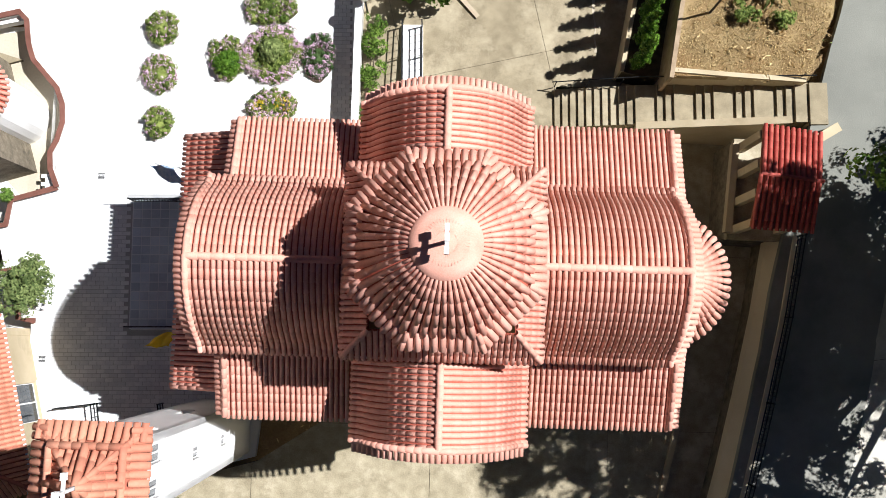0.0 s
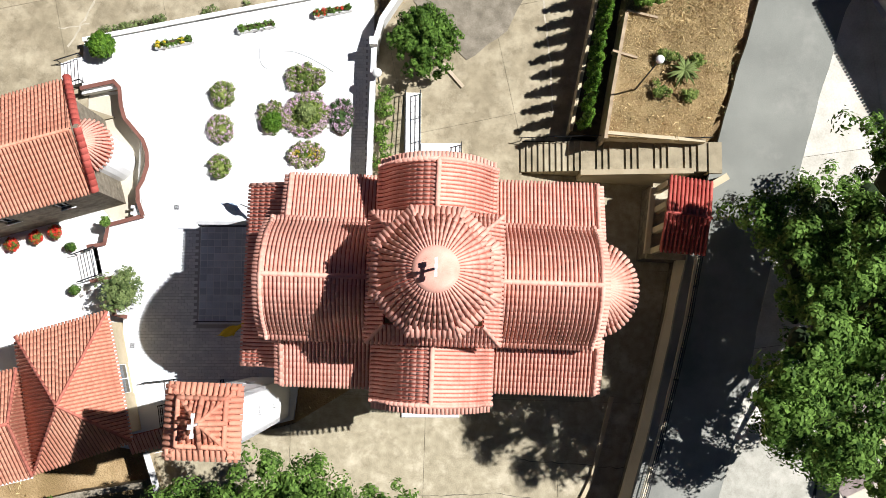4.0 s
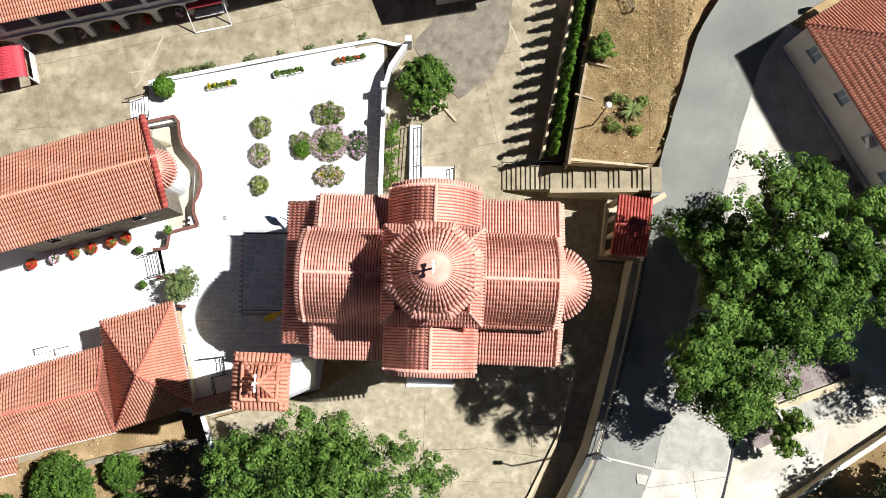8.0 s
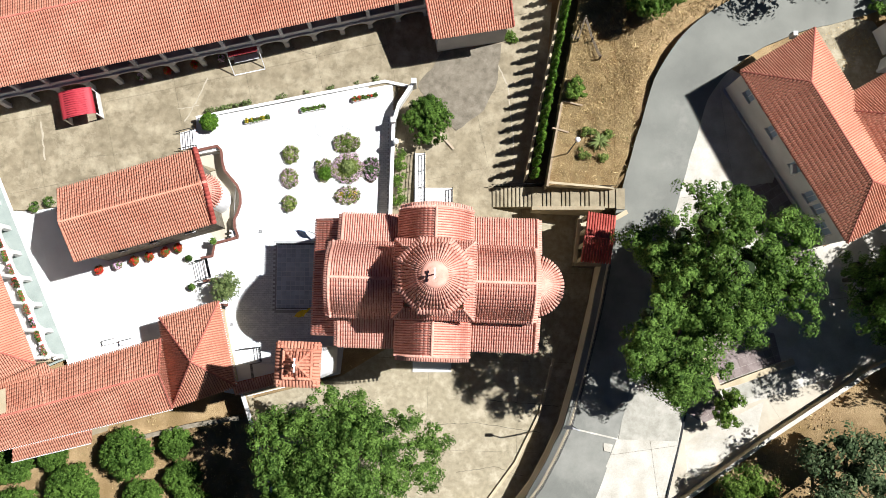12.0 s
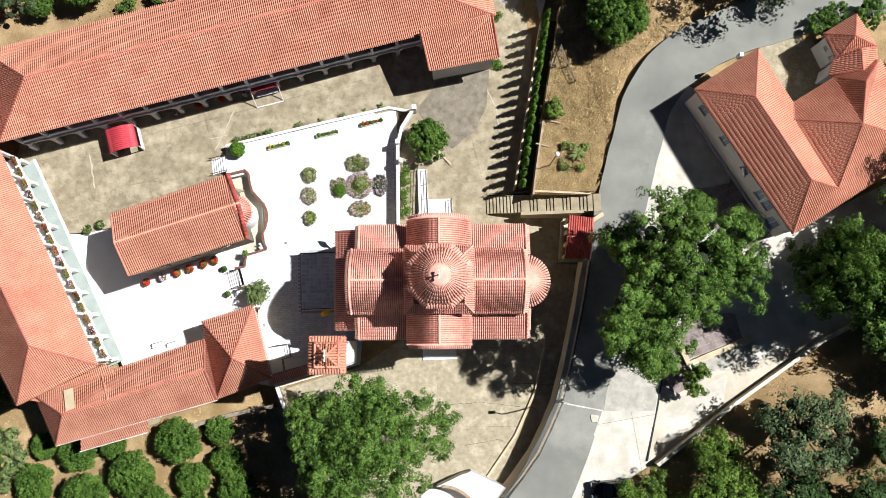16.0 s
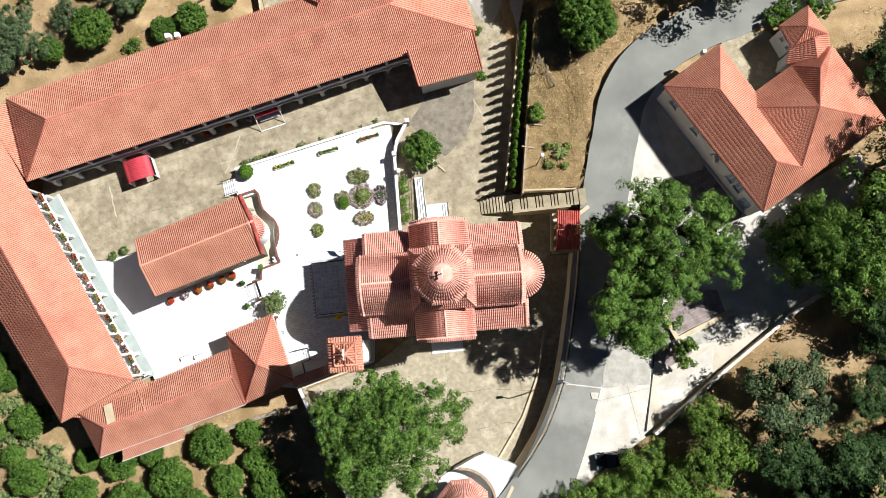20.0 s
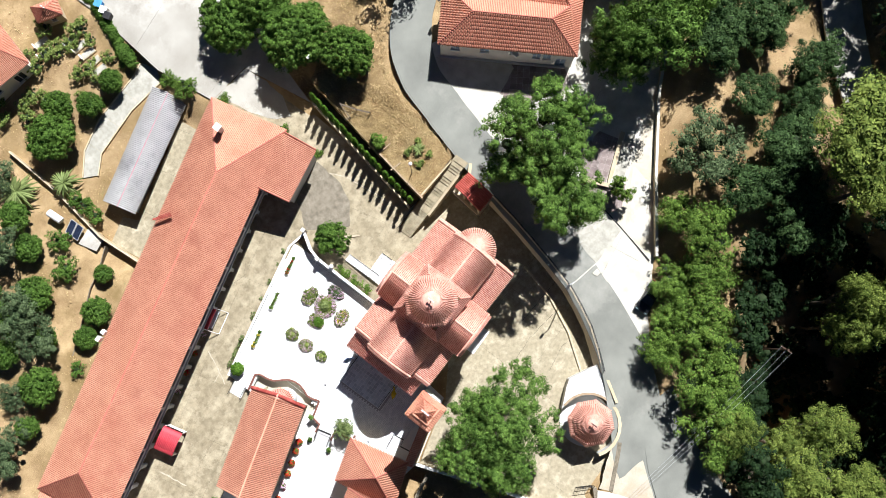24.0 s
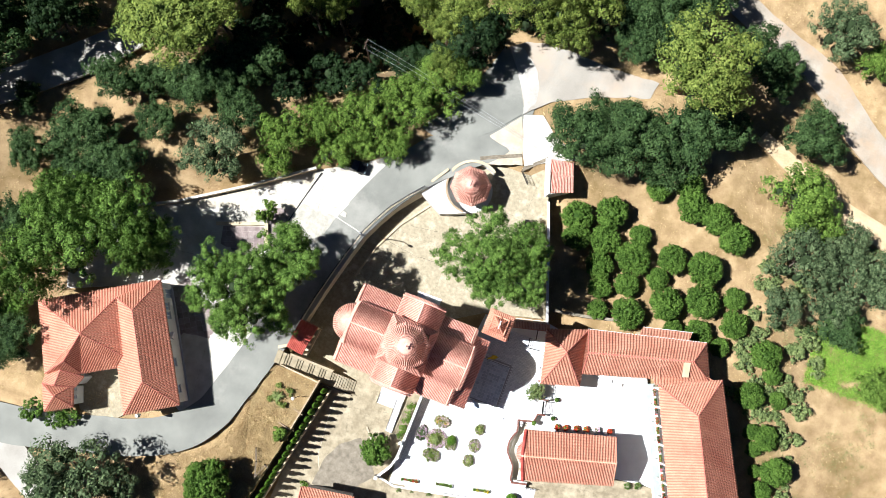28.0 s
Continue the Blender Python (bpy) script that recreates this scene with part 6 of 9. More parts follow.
# gate lodge in the south
lodge = thing("gate_lodge", "tiny white gate lodge with an orange tile roof", "lodge")
LG = [(-14.2, -26.7), (-12.8, -30.7), (-9.0, -30.2), (-10.6, -24.6)]
roof_slope(lodge, [(-11.2, -25.5, 2.3), (-14.3, -26.7, 2.3), (-13.5, -28.7, 2.95), (-10.45, -27.8, 2.95)], TILE)
roof_slope(lodge, [(-12.8, -30.7, 2.3), (-9.6, -30.1, 2.3), (-10.45, -27.8, 2.95), (-13.5, -28.7, 2.95)], TILE)
caps(lodge, [((-10.45, -27.8, 2.98), (-13.5, -28.7, 2.98))], TILE)
part("flat_roof", Shape().prism([(-11.1, -25.4), (-9.5, -30.2), (-8.8, -30.1), (-10.5, -24.5)], 1.9, 2.15).mesh("flat_roof", PLASTER), lodge, "white flat slab beside the tiles")
building_walls(lodge, inset(LG, 0.3), -2.0, 1.88, PLASTER, 0.2)
leaf = thing("iron_gate", "open iron gate leaf by the lodge", "gate")
for k in range(7):
    x, y = -6.1 - 1.5 * k / 6, -27.4 + 1.6 * k / 6
    part("bar", Shape().bar((x, y, 0.0), (x, y, 1.7), 0.05).mesh("bar", IRON), leaf)
for z in (0.15, 0.9, 1.7):
    part("gate_rail", Shape().bar((-6.1, -27.4, z), (-7.6, -25.8, z), 0.06).mesh("gate_rail", IRON), leaf)


# ---- sheds in the north ----
def sheet_slope(parent, poly, mat, pitch=0.25, r=0.05):
    """A corrugated sheet roof: long round ribs on a board."""
    return roof_slope(parent, poly, mat, pitch, 3.0, pitch * 0.42, 0.05)


shed = thing("long_shed", "long low shed with a grey corrugated roof", "shed")
A, B, C, D = (2.2, 50.0), (3.1, 45.4), (-13.0, 41.8), (-13.9, 45.9)
MA, MBB = (2.6, 47.9), (-13.5, 44.0)
sheet_slope(shed, [(*D, -0.5), (*A, -0.5), (*MA, -0.15), (*MBB, -0.15)], CORRUGATED)
sheet_slope(shed, [(*B, -0.5), (*C, -0.5), (*MBB, -0.15), (*MA, -0.15)], CORRUGATED)
caps(shed, [((*MA, -0.13), (*MBB, -0.13))], PINKSHEET, 0.09)
building_walls(shed, inset([C, B, A, D], 0.35), -3.6, -0.55, GREYWALL, 0.2, {0: [(2 + 3 * k, 3.4 + 3 * k, -2.2, -1.2) for k in range(5)]})

barn = thing("red_barn", "barn with a bright red and pink sheet roof", "barn")
BN = [(20.2, 53.0), (32.0, 49.2), (36.0, 62.0), (24.2, 66.0)]
m0, m1 = (26.9, 51.6), (31.0, 63.9)
sheet_slope(barn, [(*BN[3], 4.2), (*BN[0], 4.2), (*m0, 5.6), (*m1, 5.6)], REDSHEET)
sheet_slope(barn, [(*BN[1], 4.2), (*BN[2], 4.2), (*m1, 5.6), (*m0, 5.6)], PINKSHEET)
building_walls(barn, inset(BN, 0.35), 0, 4.1, GREYWALL, 0.2, {0: [(2.0, 3.4, 1.4, 3.0), (5.0, 6.8, 1.2, 3.0), (9.0, 10.2, 1.4, 3.0)]})
gb = inset(BN, 0.35)
part("gable", Shape().add([(*gb[0], 4.1), (*gb[1], 4.1), (27.0, 51.9, 5.35), (gb[0][0] + 0.1, gb[0][1] + 0.2, 4.1), (gb[1][0] + 0.1, gb[1][1] + 0.2, 4.1), (27.1, 52.1, 5.35)], [(0, 1, 2), (5, 4, 3), (0, 3, 4, 1), (1, 4, 5, 2), (2, 5, 3, 0)]).mesh("gable", GREYWALL), barn)

old = thing("old_farmhouse", "old farmhouse with a mottled weathered tile roof", "farmhouse")
OH = [(38.8, 60.4), (39.2, 48.2), (53.0, 48.4), (53.0, 60.8)]
hip_roof(old, OH, 3.4, [(45.9, 56.5), (45.9, 52.6)], 5.4, TILE_OLD)
building_walls(old, inset(OH, 0.4), 0.4, 3.3, CREAM, 0.3)
sheet_slope(old, [(39.1, 48.1, 2.9), (39.0, 45.7, 2.5), (47.4, 45.9, 2.5), (47.4, 48.2, 2.9)], PINKSHEET)
for x in (39.4, 43.0, 47.0):
    part("post", Shape().box(x - 0.06, x + 0.06, 45.9, 46.02, 0.5, 2.5).mesh("post", IRON), old)

far_house = thing("hill_house", "house with an orange tile roof above the garden", "house")
HH = [(-15.0, 66.2), (-5.0, 63.8), (-2.8, 71.8), (-13.0, 74.8)]
hip_roof(far_house, HH, 3.0, [(-11.6, 70.2), (-6.2, 68.7)], 4.6)
building_walls(far_house, inset(HH, 0.5), -2.5, 2.9, PLASTER, 0.3, {0: [(1.6, 2.6, 0.2, 1.6), (3.4, 4.4, 0.2, 1.6), (6.6, 8.0, -1.0, 1.4)]})

# shrine at the end of the garden
shrine = thing("shrine", "little shrine with a hipped orange tile roof among the bushes", "shrine")
SH = [(-0.1, 66.4), (2.7, 64.6), (3.9, 66.6), (1.0, 68.5)]
hip_roof(shrine, SH, 2.4, [(1.9, 66.5)], 3.4)
building_walls(shrine, inset(SH, 0.35), -0.6, 2.35, CREAM, 0.2, {0: [(1.0, 1.7, 0.5, 1.8)]})
cross(shrine, (1.9, 66.5, 3.4), 0.7, 0.24, WHITE)

# outhouse by the barn
out = thing("outhouse", "small outhouse with a pale orange tile roof", "outhouse")
OU = [(18.9, 64.0), (20.2, 66.3), (18.3, 67.5), (17.2, 65.0)]
roof_slope(out, [(*OU[3], 2.6), (*OU[0], 2.6), (*OU[1], 3.1), (*OU[2], 3.1)], TILE)
building_walls(out, inset(OU, 0.2), 0.2, 2.5, CREAM, 0.2)
free_wall("rubble_wall", "low rubble stone wall beside the barn", [(20.6, 65.0, 0.3, 1.5), (20.3, 62.0, 0.3, 1.5), (19.0, 58.2, 0.2, 1.3)], 0.9, STONE)


# ---- plants ----
rng = np.random.default_rng(11)


def leaves(centres, normals, size, spread=0.9, slim=0.55):
    """Small four-cornered leaves round given centres."""
    n = len(centres)
    d = normals + rng.normal(0, spread, (n, 3))
    d /= np.linalg.norm(d, axis=1)[:, None] + 1e-9
    u = np.cross(d, rng.normal(0, 1, (n, 3)))
    u /= np.linalg.norm(u, axis=1)[:, None] + 1e-9
    w = np.cross(d, u)
    s = size * rng.uniform(0.6, 1.35, (n, 1))
    v = np.stack([centres - u * s, centres - w * s * slim, centres + u * s, centres + w * s * slim], 1)
    return v.reshape(-1, 3), np.arange(4 * n).reshape(n, 4)


def lump(x, y, z, r, h, rough=0.3, n=10, m=6):
    """An uneven closed mass added inside a crown to stop light between its leaves."""
    v = []
    for j in range(m + 1):
        t = math.pi * j / m
        for i in range(n):
            a = math.tau * i / n
            d = Vector((math.sin(t) * math.cos(a), math.sin(t) * math.sin(a), math.cos(t)))
            k = 1 + rough * noise.noise(d * 1.9 + Vector((x, y, z)))
            v.append((x + d.x * r * k, y + d.y * r * k, z + d.z * h * k))
    return v, [(j * n + i, (j + 1) * n + i, (j + 1) * n + (i + 1) % n, j * n + (i + 1) % n) for j in range(m) for i in range(n)]


def crown_mesh(name, lobes, clumps, per, clump_r, size, mat, droop=-0.35, core=0.0, boughs=0):
    """A crown of leaf clumps on boughs over several lobes (x, y, z, radius, height), round inner masses."""
    lobes = np.array(lobes, dtype=float)
    area = lobes[:, 3] * lobes[:, 4]

    def directions(n):
        d = rng.normal(0, 1, (n, 3))
        d[:, 2] = np.where(d[:, 2] < droop, -d[:, 2] * 0.7, d[:, 2])
        return d / np.linalg.norm(d, axis=1)[:, None]
    if boughs:
        pick = rng.choice(len(lobes), boughs, p=area / area.sum())
        d0 = directions(boughs)
        L = lobes[pick]
        c0 = L[:, :3] + d0 * np.stack([L[:, 3], L[:, 3], L[:, 4]], 1) * rng.uniform(0.6, 1.12, (boughs, 1))
        which = rng.integers(0, boughs, clumps)
        d = directions(clumps)
        wide = clump_r * rng.uniform(1.2, 2.1, boughs)[which]
        c = c0[which] + d * wide[:, None] * np.array([1, 1, 0.62])
        d = d * 0.8 + d0[which] * 0.6
        d /= np.linalg.norm(d, axis=1)[:, None]
    else:
        pick = rng.choice(len(lobes), clumps, p=area / area.sum())
        d = directions(clumps)
        L = lobes[pick]
        c = L[:, :3] + d * np.stack([L[:, 3], L[:, 3], L[:, 4]], 1) * rng.uniform(0.62, 1.04, (clumps, 1)) ** 0.7
    cr = clump_r * rng.uniform(0.6, 1.4, clumps)
    e = rng.normal(0, 1, (clumps, per, 3))
    e /= np.linalg.norm(e, axis=2)[..., None]
    e[..., 2] = np.abs(e[..., 2]) * 0.9 - 0.25
    pts = c[:, None, :] + e * cr[:, None, None] * rng.uniform(0.55, 1.0, (clumps, per, 1))
    nrm = e * 1.1 + d[:, None, :] * 0.45 + np.array([0, 0, 0.15])
    v, q = leaves(pts.reshape(-1, 3), nrm.reshape(-1, 3), size, 0.24)
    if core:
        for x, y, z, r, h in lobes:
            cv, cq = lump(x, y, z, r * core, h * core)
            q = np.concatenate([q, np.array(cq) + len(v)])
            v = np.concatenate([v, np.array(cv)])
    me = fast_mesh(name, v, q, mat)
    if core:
        # Small cores take the painted shade colour; denser ones keep the leaf colour.
        me.materials.append(CORE_SHADE)
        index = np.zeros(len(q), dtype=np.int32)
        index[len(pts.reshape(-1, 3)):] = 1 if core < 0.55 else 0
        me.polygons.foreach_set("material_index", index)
    return me


def limbs_mesh(lobes, height, r, fork=0.35):
    """A tapered trunk that forks into a limb for each lobe."""
    s = Shape()
    f = Vector((0, 0, height * fork))
    s.tube([(0, 0, -0.4), (0.02 * height * 0.1, 0, height * fork * 0.5), tuple(f)], [r * 1.25, r, r * 0.85], 8)
    for x, y, z, a, b in lobes:
        t = Vector((x, y, z))
        m = f + (t - f) * 0.5 + Vector((0, 0, -0.06 * height))
        s.tube([tuple(f - Vector((0, 0, 0.1))), tuple(m), tuple(t)], [r * 0.6, r * 0.38, r * 0.14], 6)
    return s.mesh("trunk", BARK, True)


def random_lobes(R, H, n, flat=0.75, low=0.42):
    if n == 5:
        out = [(0, 0, H * 0.56, R * 0.88, H * 0.42)]
        for k in range(8):
            a = k * math.tau / 8 + random.uniform(-0.3, 0.3)
            out.append((R * 0.6 * math.cos(a), R * 0.6 * math.sin(a), H * random.uniform(0.45, 0.62), R * random.uniform(0.32, 0.4), H * 0.24))
        return out
    out = [(0, 0, H * 0.66, R * 0.62, H * 0.32)]
    for k in range(n):
        a = k * math.tau / n + random.uniform(-0.4, 0.4)
        d = R * random.uniform(0.42, 0.68)
        r = R * random.uniform(0.30, 0.48)
        out.append((d * math.cos(a), d * math.sin(a), H * random.uniform(low, 0.78), r, min(r, H * 0.26) * flat * 1.3))
    return out


def make_tree(name, label, at, lobes, height, trunk_r, clumps, per, clump_r, size, mat, category="tree", group="", fork=0.35):
    root = thing(name, label, category, at, 0, group)
    lobes_round = name in ("citrus_tree", "bay_tree")
    part("trunk", limbs_mesh(lobes, height, trunk_r, fork), root)
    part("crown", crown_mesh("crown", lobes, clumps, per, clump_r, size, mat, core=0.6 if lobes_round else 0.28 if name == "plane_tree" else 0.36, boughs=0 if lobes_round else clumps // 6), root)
    return root


def grove(name, label, spots, mat, protos, R0, H0, clumps, per, clump_r, size, trunk_r, lobes_n, group, category="tree", low=0.42, sink=0.0):
    """A few different trees of one kind, then copies of them at the other places."""
    made = []
    if name == "citrus_tree":
        spots = [(x, y, r * 0.93, h) for x, y, r, h in spots]
    for i, (x, y, r, h) in enumerate(spots):
        z = under_paving(x, y, ground_z(x, y)) - sink
        m = pose(x, y, z, 0, 0, random.uniform(0, 360)) @ Matrix.Diagonal((r / R0 * random.uniform(0.97, 1.1), r / R0 * random.uniform(0.97, 1.1), h / H0, 1))
        if i < protos:
            t = make_tree(name, label, (0, 0, 0), random_lobes(R0, H0, lobes_n, low=low), H0, trunk_r, clumps, per, clump_r, size, mat, category, group)
            t.matrix_world = m
            made.append(t)
        else:
            src = made[i % protos]
            c = copy_thing(src, Matrix.Identity(4))
            c.matrix_basis = m


# (70, -20) to (55, -34) are added, partly out of view, to cast shade.
RAVINE = [(6.6, -41.1, 3.7, 13), (61.3, -22.8, 3.8, 13), (-9.5, -57.5, 4.2, 9), (-14.5, -60.5, 4.2, 9), (-5.5, -61, 4.4, 10), (1.5, -56.5, 4.2, 11), (-11.5, -52.6, 3.2, 7), (-1, -62.5, 4.2, 10), (70, -20, 4.6, 16), (67, -28, 4.6, 17), (61, -31, 4.4, 17), (75, -14, 4.6, 15), (55, -34, 4.4, 17), (48, -38, 4.6, 20), (46, -45, 4.4, 20)]
RAVINE += [(24.7, -55.6, 4.2, 10), (19.9, -58.7, 4.2, 10), (20.2, -64.2, 4.4, 11), (14.6, -66.8, 4.4, 11), (16.5, -73, 4.6, 12), (8, -69.9, 4.4, 11), (12.9, -62.5, 4.2, 10), (6.6, -64.8, 4.2, 10), (25.5, -63, 4.4, 11), (29, -67, 4.4, 11), (31, -60.5, 4.2, 10), (2.5, -71, 4.4, 11), (22, -70, 4.4, 12)]
UNDER = [(11.2, -40.4, 3.2, 3.8), (5.5, -54.9, 3.6, 4.7), (35.5, -45.4, 3.2, 4), (25, -30.1, 3, 5.4), (26.9, -61.5, 3.3, 5), (29.4, -29.7, 3.3, 5.8), (24.6, -52.3, 3, 4.5), (39, -41.8, 3.3, 4.1), (13.3, -58.1, 2.8, 5.4), (29.4, -51.1, 3.5, 6), (23.2, -62.8, 2.6, 4.6), (23.7, -57.9, 2.5, 5.7), (38.6, -49.3, 3, 4.8), (25.5, -40.8, 3.1, 5.1), (14.4, -35.9, 2.7, 4.3), (42.8, -43.7, 3.1, 3.6), (24.6, -45.8, 3.2, 4.4), (28.8, -35.2, 2.4, 3.7), (5.1, -46.2, 3.1, 4.4), (10.9, -51.8, 2.8, 5), (7.6, -49.3, 3.3, 3.7), (21.6, -35.3, 2.8, 4.1), (33.8, -54.7, 2.6, 4.6), (19.5, -56.6, 3.4, 5.6)]
UNDER += [(1.5, -53.1, 3.4, 5.1), (33.9, -50.5, 2.6, 4.3), (13.8, -48, 3.5, 4), (39, -36.9, 3.5, 5.8), (39.9, -32.6, 3.4, 3.6), (33.7, -39.7, 2.9, 4.5), (16, -54.4, 3, 5.3), (30.2, -42, 2.5, 5), (37.8, -57, 2.4, 5.6), (-4.8, -51.4, 3.1, 5.6), (30.9, -57.7, 3.2, 5.4), (17.2, -38.9, 3.5, 4), (36.6, -28.9, 2.7, 5.7), (17.7, -50.3, 3.3, 5.2), (34.4, -34.8, 3.1, 4), (20.7, -41.3, 3.2, 5.9), (19.2, -46, 2.6, 4.9), (10, -45.1, 2.5, 4.9), (16.1, -43, 2.9, 4.9), (42.9, -37, 2.5, 4.7), (9.7, -59.7, 2.7, 4.7), (27.7, -55.3, 3.4, 6), (1, -48.6, 2.6, 4.6), (29.1, -25.8, 2.6, 5.5)]
UNDER += [(20.1, -31.3, 3.4, 5.7), (31.3, -46.4, 3.3, 5.5), (17.4, -62.3, 3.3, 4.4), (10, -55.7, 2.7, 5.4), (21.5, -49.5, 3.1, 5.6), (7.1, -42.1, 3.4, 4.1), (33, -26.8, 2.6, 4.9)]
DARK = [(-32.1, -54.8, 4.5, 9.4), (-37.6, -54.2, 3.6, 8), (-45.3, -47.2, 4.2, 9), (-18.6, -51.7, 3.4, 7.2), (-20.7, -56.8, 4.1, 8.5), (48.2, -4.7, 3.9, 8.1), (68.3, -21.4, 3.1, 6.5), (34.5, -27, 3.9, 8.1), (57.4, 5.5, 3.8, 8.1), (51.4, 20.5, 3.5, 7.3), (-16.6, -54.7, 4.2, 8.8), (-15.9, -50.1, 3.1, 6.4), (36.2, -58, 3.4, 7.2), (38.4, -25.8, 3.2, 7.5), (61, 28, 3.3, 6.6), (66.5, 27.5, 3.8, 8), (57.2, 19.6, 3.6, 7.4), (-16.5, -58.6, 3.8, 8.2)]
# (69, -11) to (62, -25) are added to throw shade on the upper road.
DARK += [(-58.7, -22.2, 3.4, 5.5), (69, -11, 4.5, 11), (75, -6, 4.6, 11), (67, -18, 4.5, 11), (62, -25, 4.2, 10), (-22.5, -61, 4, 8.4), (52.6, -18.2, 3.2, 6.4), (47.4, -19.6, 2.8, 5.6), (42.0, -21.4, 3.8, 7.4), (39.2, -23.0, 3.2, 6.4), (34.8, -20.7, 3.7, 7.2), (44.2, -14.8, 2.6, 5), (53.7, -9.4, 4, 7.6), (59.7, -4.1, 3, 5.7), (47.8, -6.8, 3.9, 7.4), (53.7, -4.2, 3.1, 5.9), (62.9, -11.6, 2, 3.8), (-12.6, -34.9, 4.4, 7.9), (-15.5, -37.8, 3.9, 7), (-20.4, -37.8, 5.1, 9.2), (-26, -39.4, 5.3, 9.5), (-30.5, -42, 4.5, 8.1), (-25.5, -35.7, 3.8, 6.8), (-17.8, -33.7, 3.4, 6.1)]
PINE = [(-24.1, -47.1, 6.1, 20.9), (9.8, -36.8, 3, 10.4), (43, -27.4, 5.9, 19.9), (-4.4, -53.3, 6, 13.4), (31.8, -42.5, 4.3, 27), (28.5, -40.9, 3.3, 27), (34, -45.9, 3.8, 27), (35.8, -47.8, 3.2, 27), (35.5, -43, 3, 27), (31.5, -39.2, 2.8, 27), (25.3, -53.7, 2.8, 27), (34.2, -52.1, 2.6, 27), (44.3, -28.8, 6.6, 20), (50.1, -26.6, 3.8, 15), (40.6, -30.6, 4.2, 20), (17, -47.5, 3.3, 20), (12.3, -45.1, 2.9, 18), (9.8, -47.4, 4, 19), (12.9, -54.1, 3.4, 20), (6.1, -52.6, 4.7, 19), (0.1, -48.7, 4.2, 16), (-5.2, -46.9, 3.7, 14), (-2.4, -53.5, 4.3, 15)]
OLIVE = [(-44.6, -64.6, 4.9, 8.7), (-49.2, -29.1, 4.8, 8.4), (-54.5, -30.3, 4.2, 7.3), (-60.4, -29.8, 4.6, 8), (-48.7, -21.9, 2.9, 5.1), (-56.1, -24.7, 3.4, 5.9), (-55.3, -34.2, 3.3, 5.8), (36.3, 34.7, 5.8, 10.2), (41.1, 37.3, 3.2, 5.5), (31.5, 34.2, 3, 5.2), (16.5, 59.5, 1.9, 3.4), (16.4, 56.4, 1.7, 3), (-19.7, 59.3, 2.4, 4.1), (-48.1, 35.6, 2.8, 4.9), (-44.7, 37, 1.7, 3.1), (-41.5, 40.3, 2, 3.5), (-47.9, 39.9, 2.7, 4.7), (-31.9, 45.9, 3.6, 6.3), (-26.9, 53.2, 3.2, 5.6), (-33.3, 41.5, 2.7, 4.8), (62.5, 38.8, 4.2, 7), (57, 39, 3.8, 6.4), (68, 38.6, 4, 7), (52.6, 40.2, 3, 5)]
OLIVE += [(35.4, -13.2, 4.4, 7.4)]
SCRUB = [(-50.9, -62.1, 2.9, 4.7), (-45.6, -37.6, 5.1, 8.2), (-50.6, -35.2, 3.3, 5.4), (-66.6, -15.2, 3, 4.7), (27.3, -19.8, 3.6, 6.3), (27.3, -15.6, 2.6, 4.5), (23.3, -23.1, 3.6, 6.3), (20.2, -19.6, 2.9, 5.1), (18, -25, 3.8, 6.6), (12.8, -24, 2.9, 5.1), (16, -23.2, 2.8, 4.9), (12.9, -30, 4.1, 7.2), (16.8, -29.9, 2.4, 4.2), (7.9, -34.8, 4.1, 7.2), (10.5, -36.3, 3, 5.2)]
CITRUS = [(53.9, 17.3, 2.4, 4.1), (-11.2, 56.6, 3.5, 6.1), (-7.4, 58.4, 2.3, 4.1), (-0.6, 54.7, 1.9, 3.4), (-4.8, 55.2, 1.9, 3.4), (-38.1, 37.8, 2.8, 4.9), (-43.6, 36.2, 1.8, 3.2), (16.2, 64.1, 1.6, 2.6), (17, 60.4, 1.5, 2.5), (16.9, 57.4, 1.4, 2.4), (-26.4, -32.2, 2.2, 3.5), (-30.4, -34.2, 2.2, 3.5), (-31.9, -31.1, 2.6, 4.2), (-35.8, -30.7, 2.6, 4.2), (-39.4, -28.9, 2.7, 4.3), (-16.2, -23.9, 2.6, 4.2), (-20.8, -26.1, 2.8, 4.5), (-21.3, -22.2, 2.7, 4.3), (-17.2, -21.1, 2.4, 3.8), (-26.1, -24.4, 1.9, 3)]
CITRUS += [(-21.8, -18.3, 2.4, 3.8), (-26.1, -20.9, 2.8, 4.5), (-31.6, -22.8, 2.4, 3.8), (-36.6, -23, 2.9, 4.6), (-30.6, -19.3, 1.9, 3), (-26.6, -17, 2.1, 3.4), (-23, -15.2, 1.9, 3), (-32.8, -16.1, 2.7, 4.3), (-37.8, -18.4, 2.9, 4.6), (-28, -12.9, 2.6, 4.2), (-23.8, -12, 1.7, 2.7), (-42.4, -20.5, 1.9, 3), (-43.4, -16.8, 2.4, 3.8), (-35.1, -13.3, 1.6, 2.6), (-38.9, -13.9, 2.2, 3.5), (-42.7, -13, 1.6, 2.6), (-49.3, -14.2, 2.5, 4), (-51.4, -11.8, 1.6, 2.6), (-49, -7.8, 2.3, 3.7), (-53.4, -8.6, 1.6, 2.6), (-51.1, -2.9, 1.4, 2.2), (-53.3, -2.8, 2, 3.2), (-52.1, -0.6, 1.3, 2.1), (-56.1, 1.4, 2.5, 4)]
BAY = [(17.6, 36.7, 4.5, 8), (19.6, 29.8, 3.5, 7.0), (19.2, 43.4, 4.0, 8), (14.3, 45.4, 4.1, 7.4)]
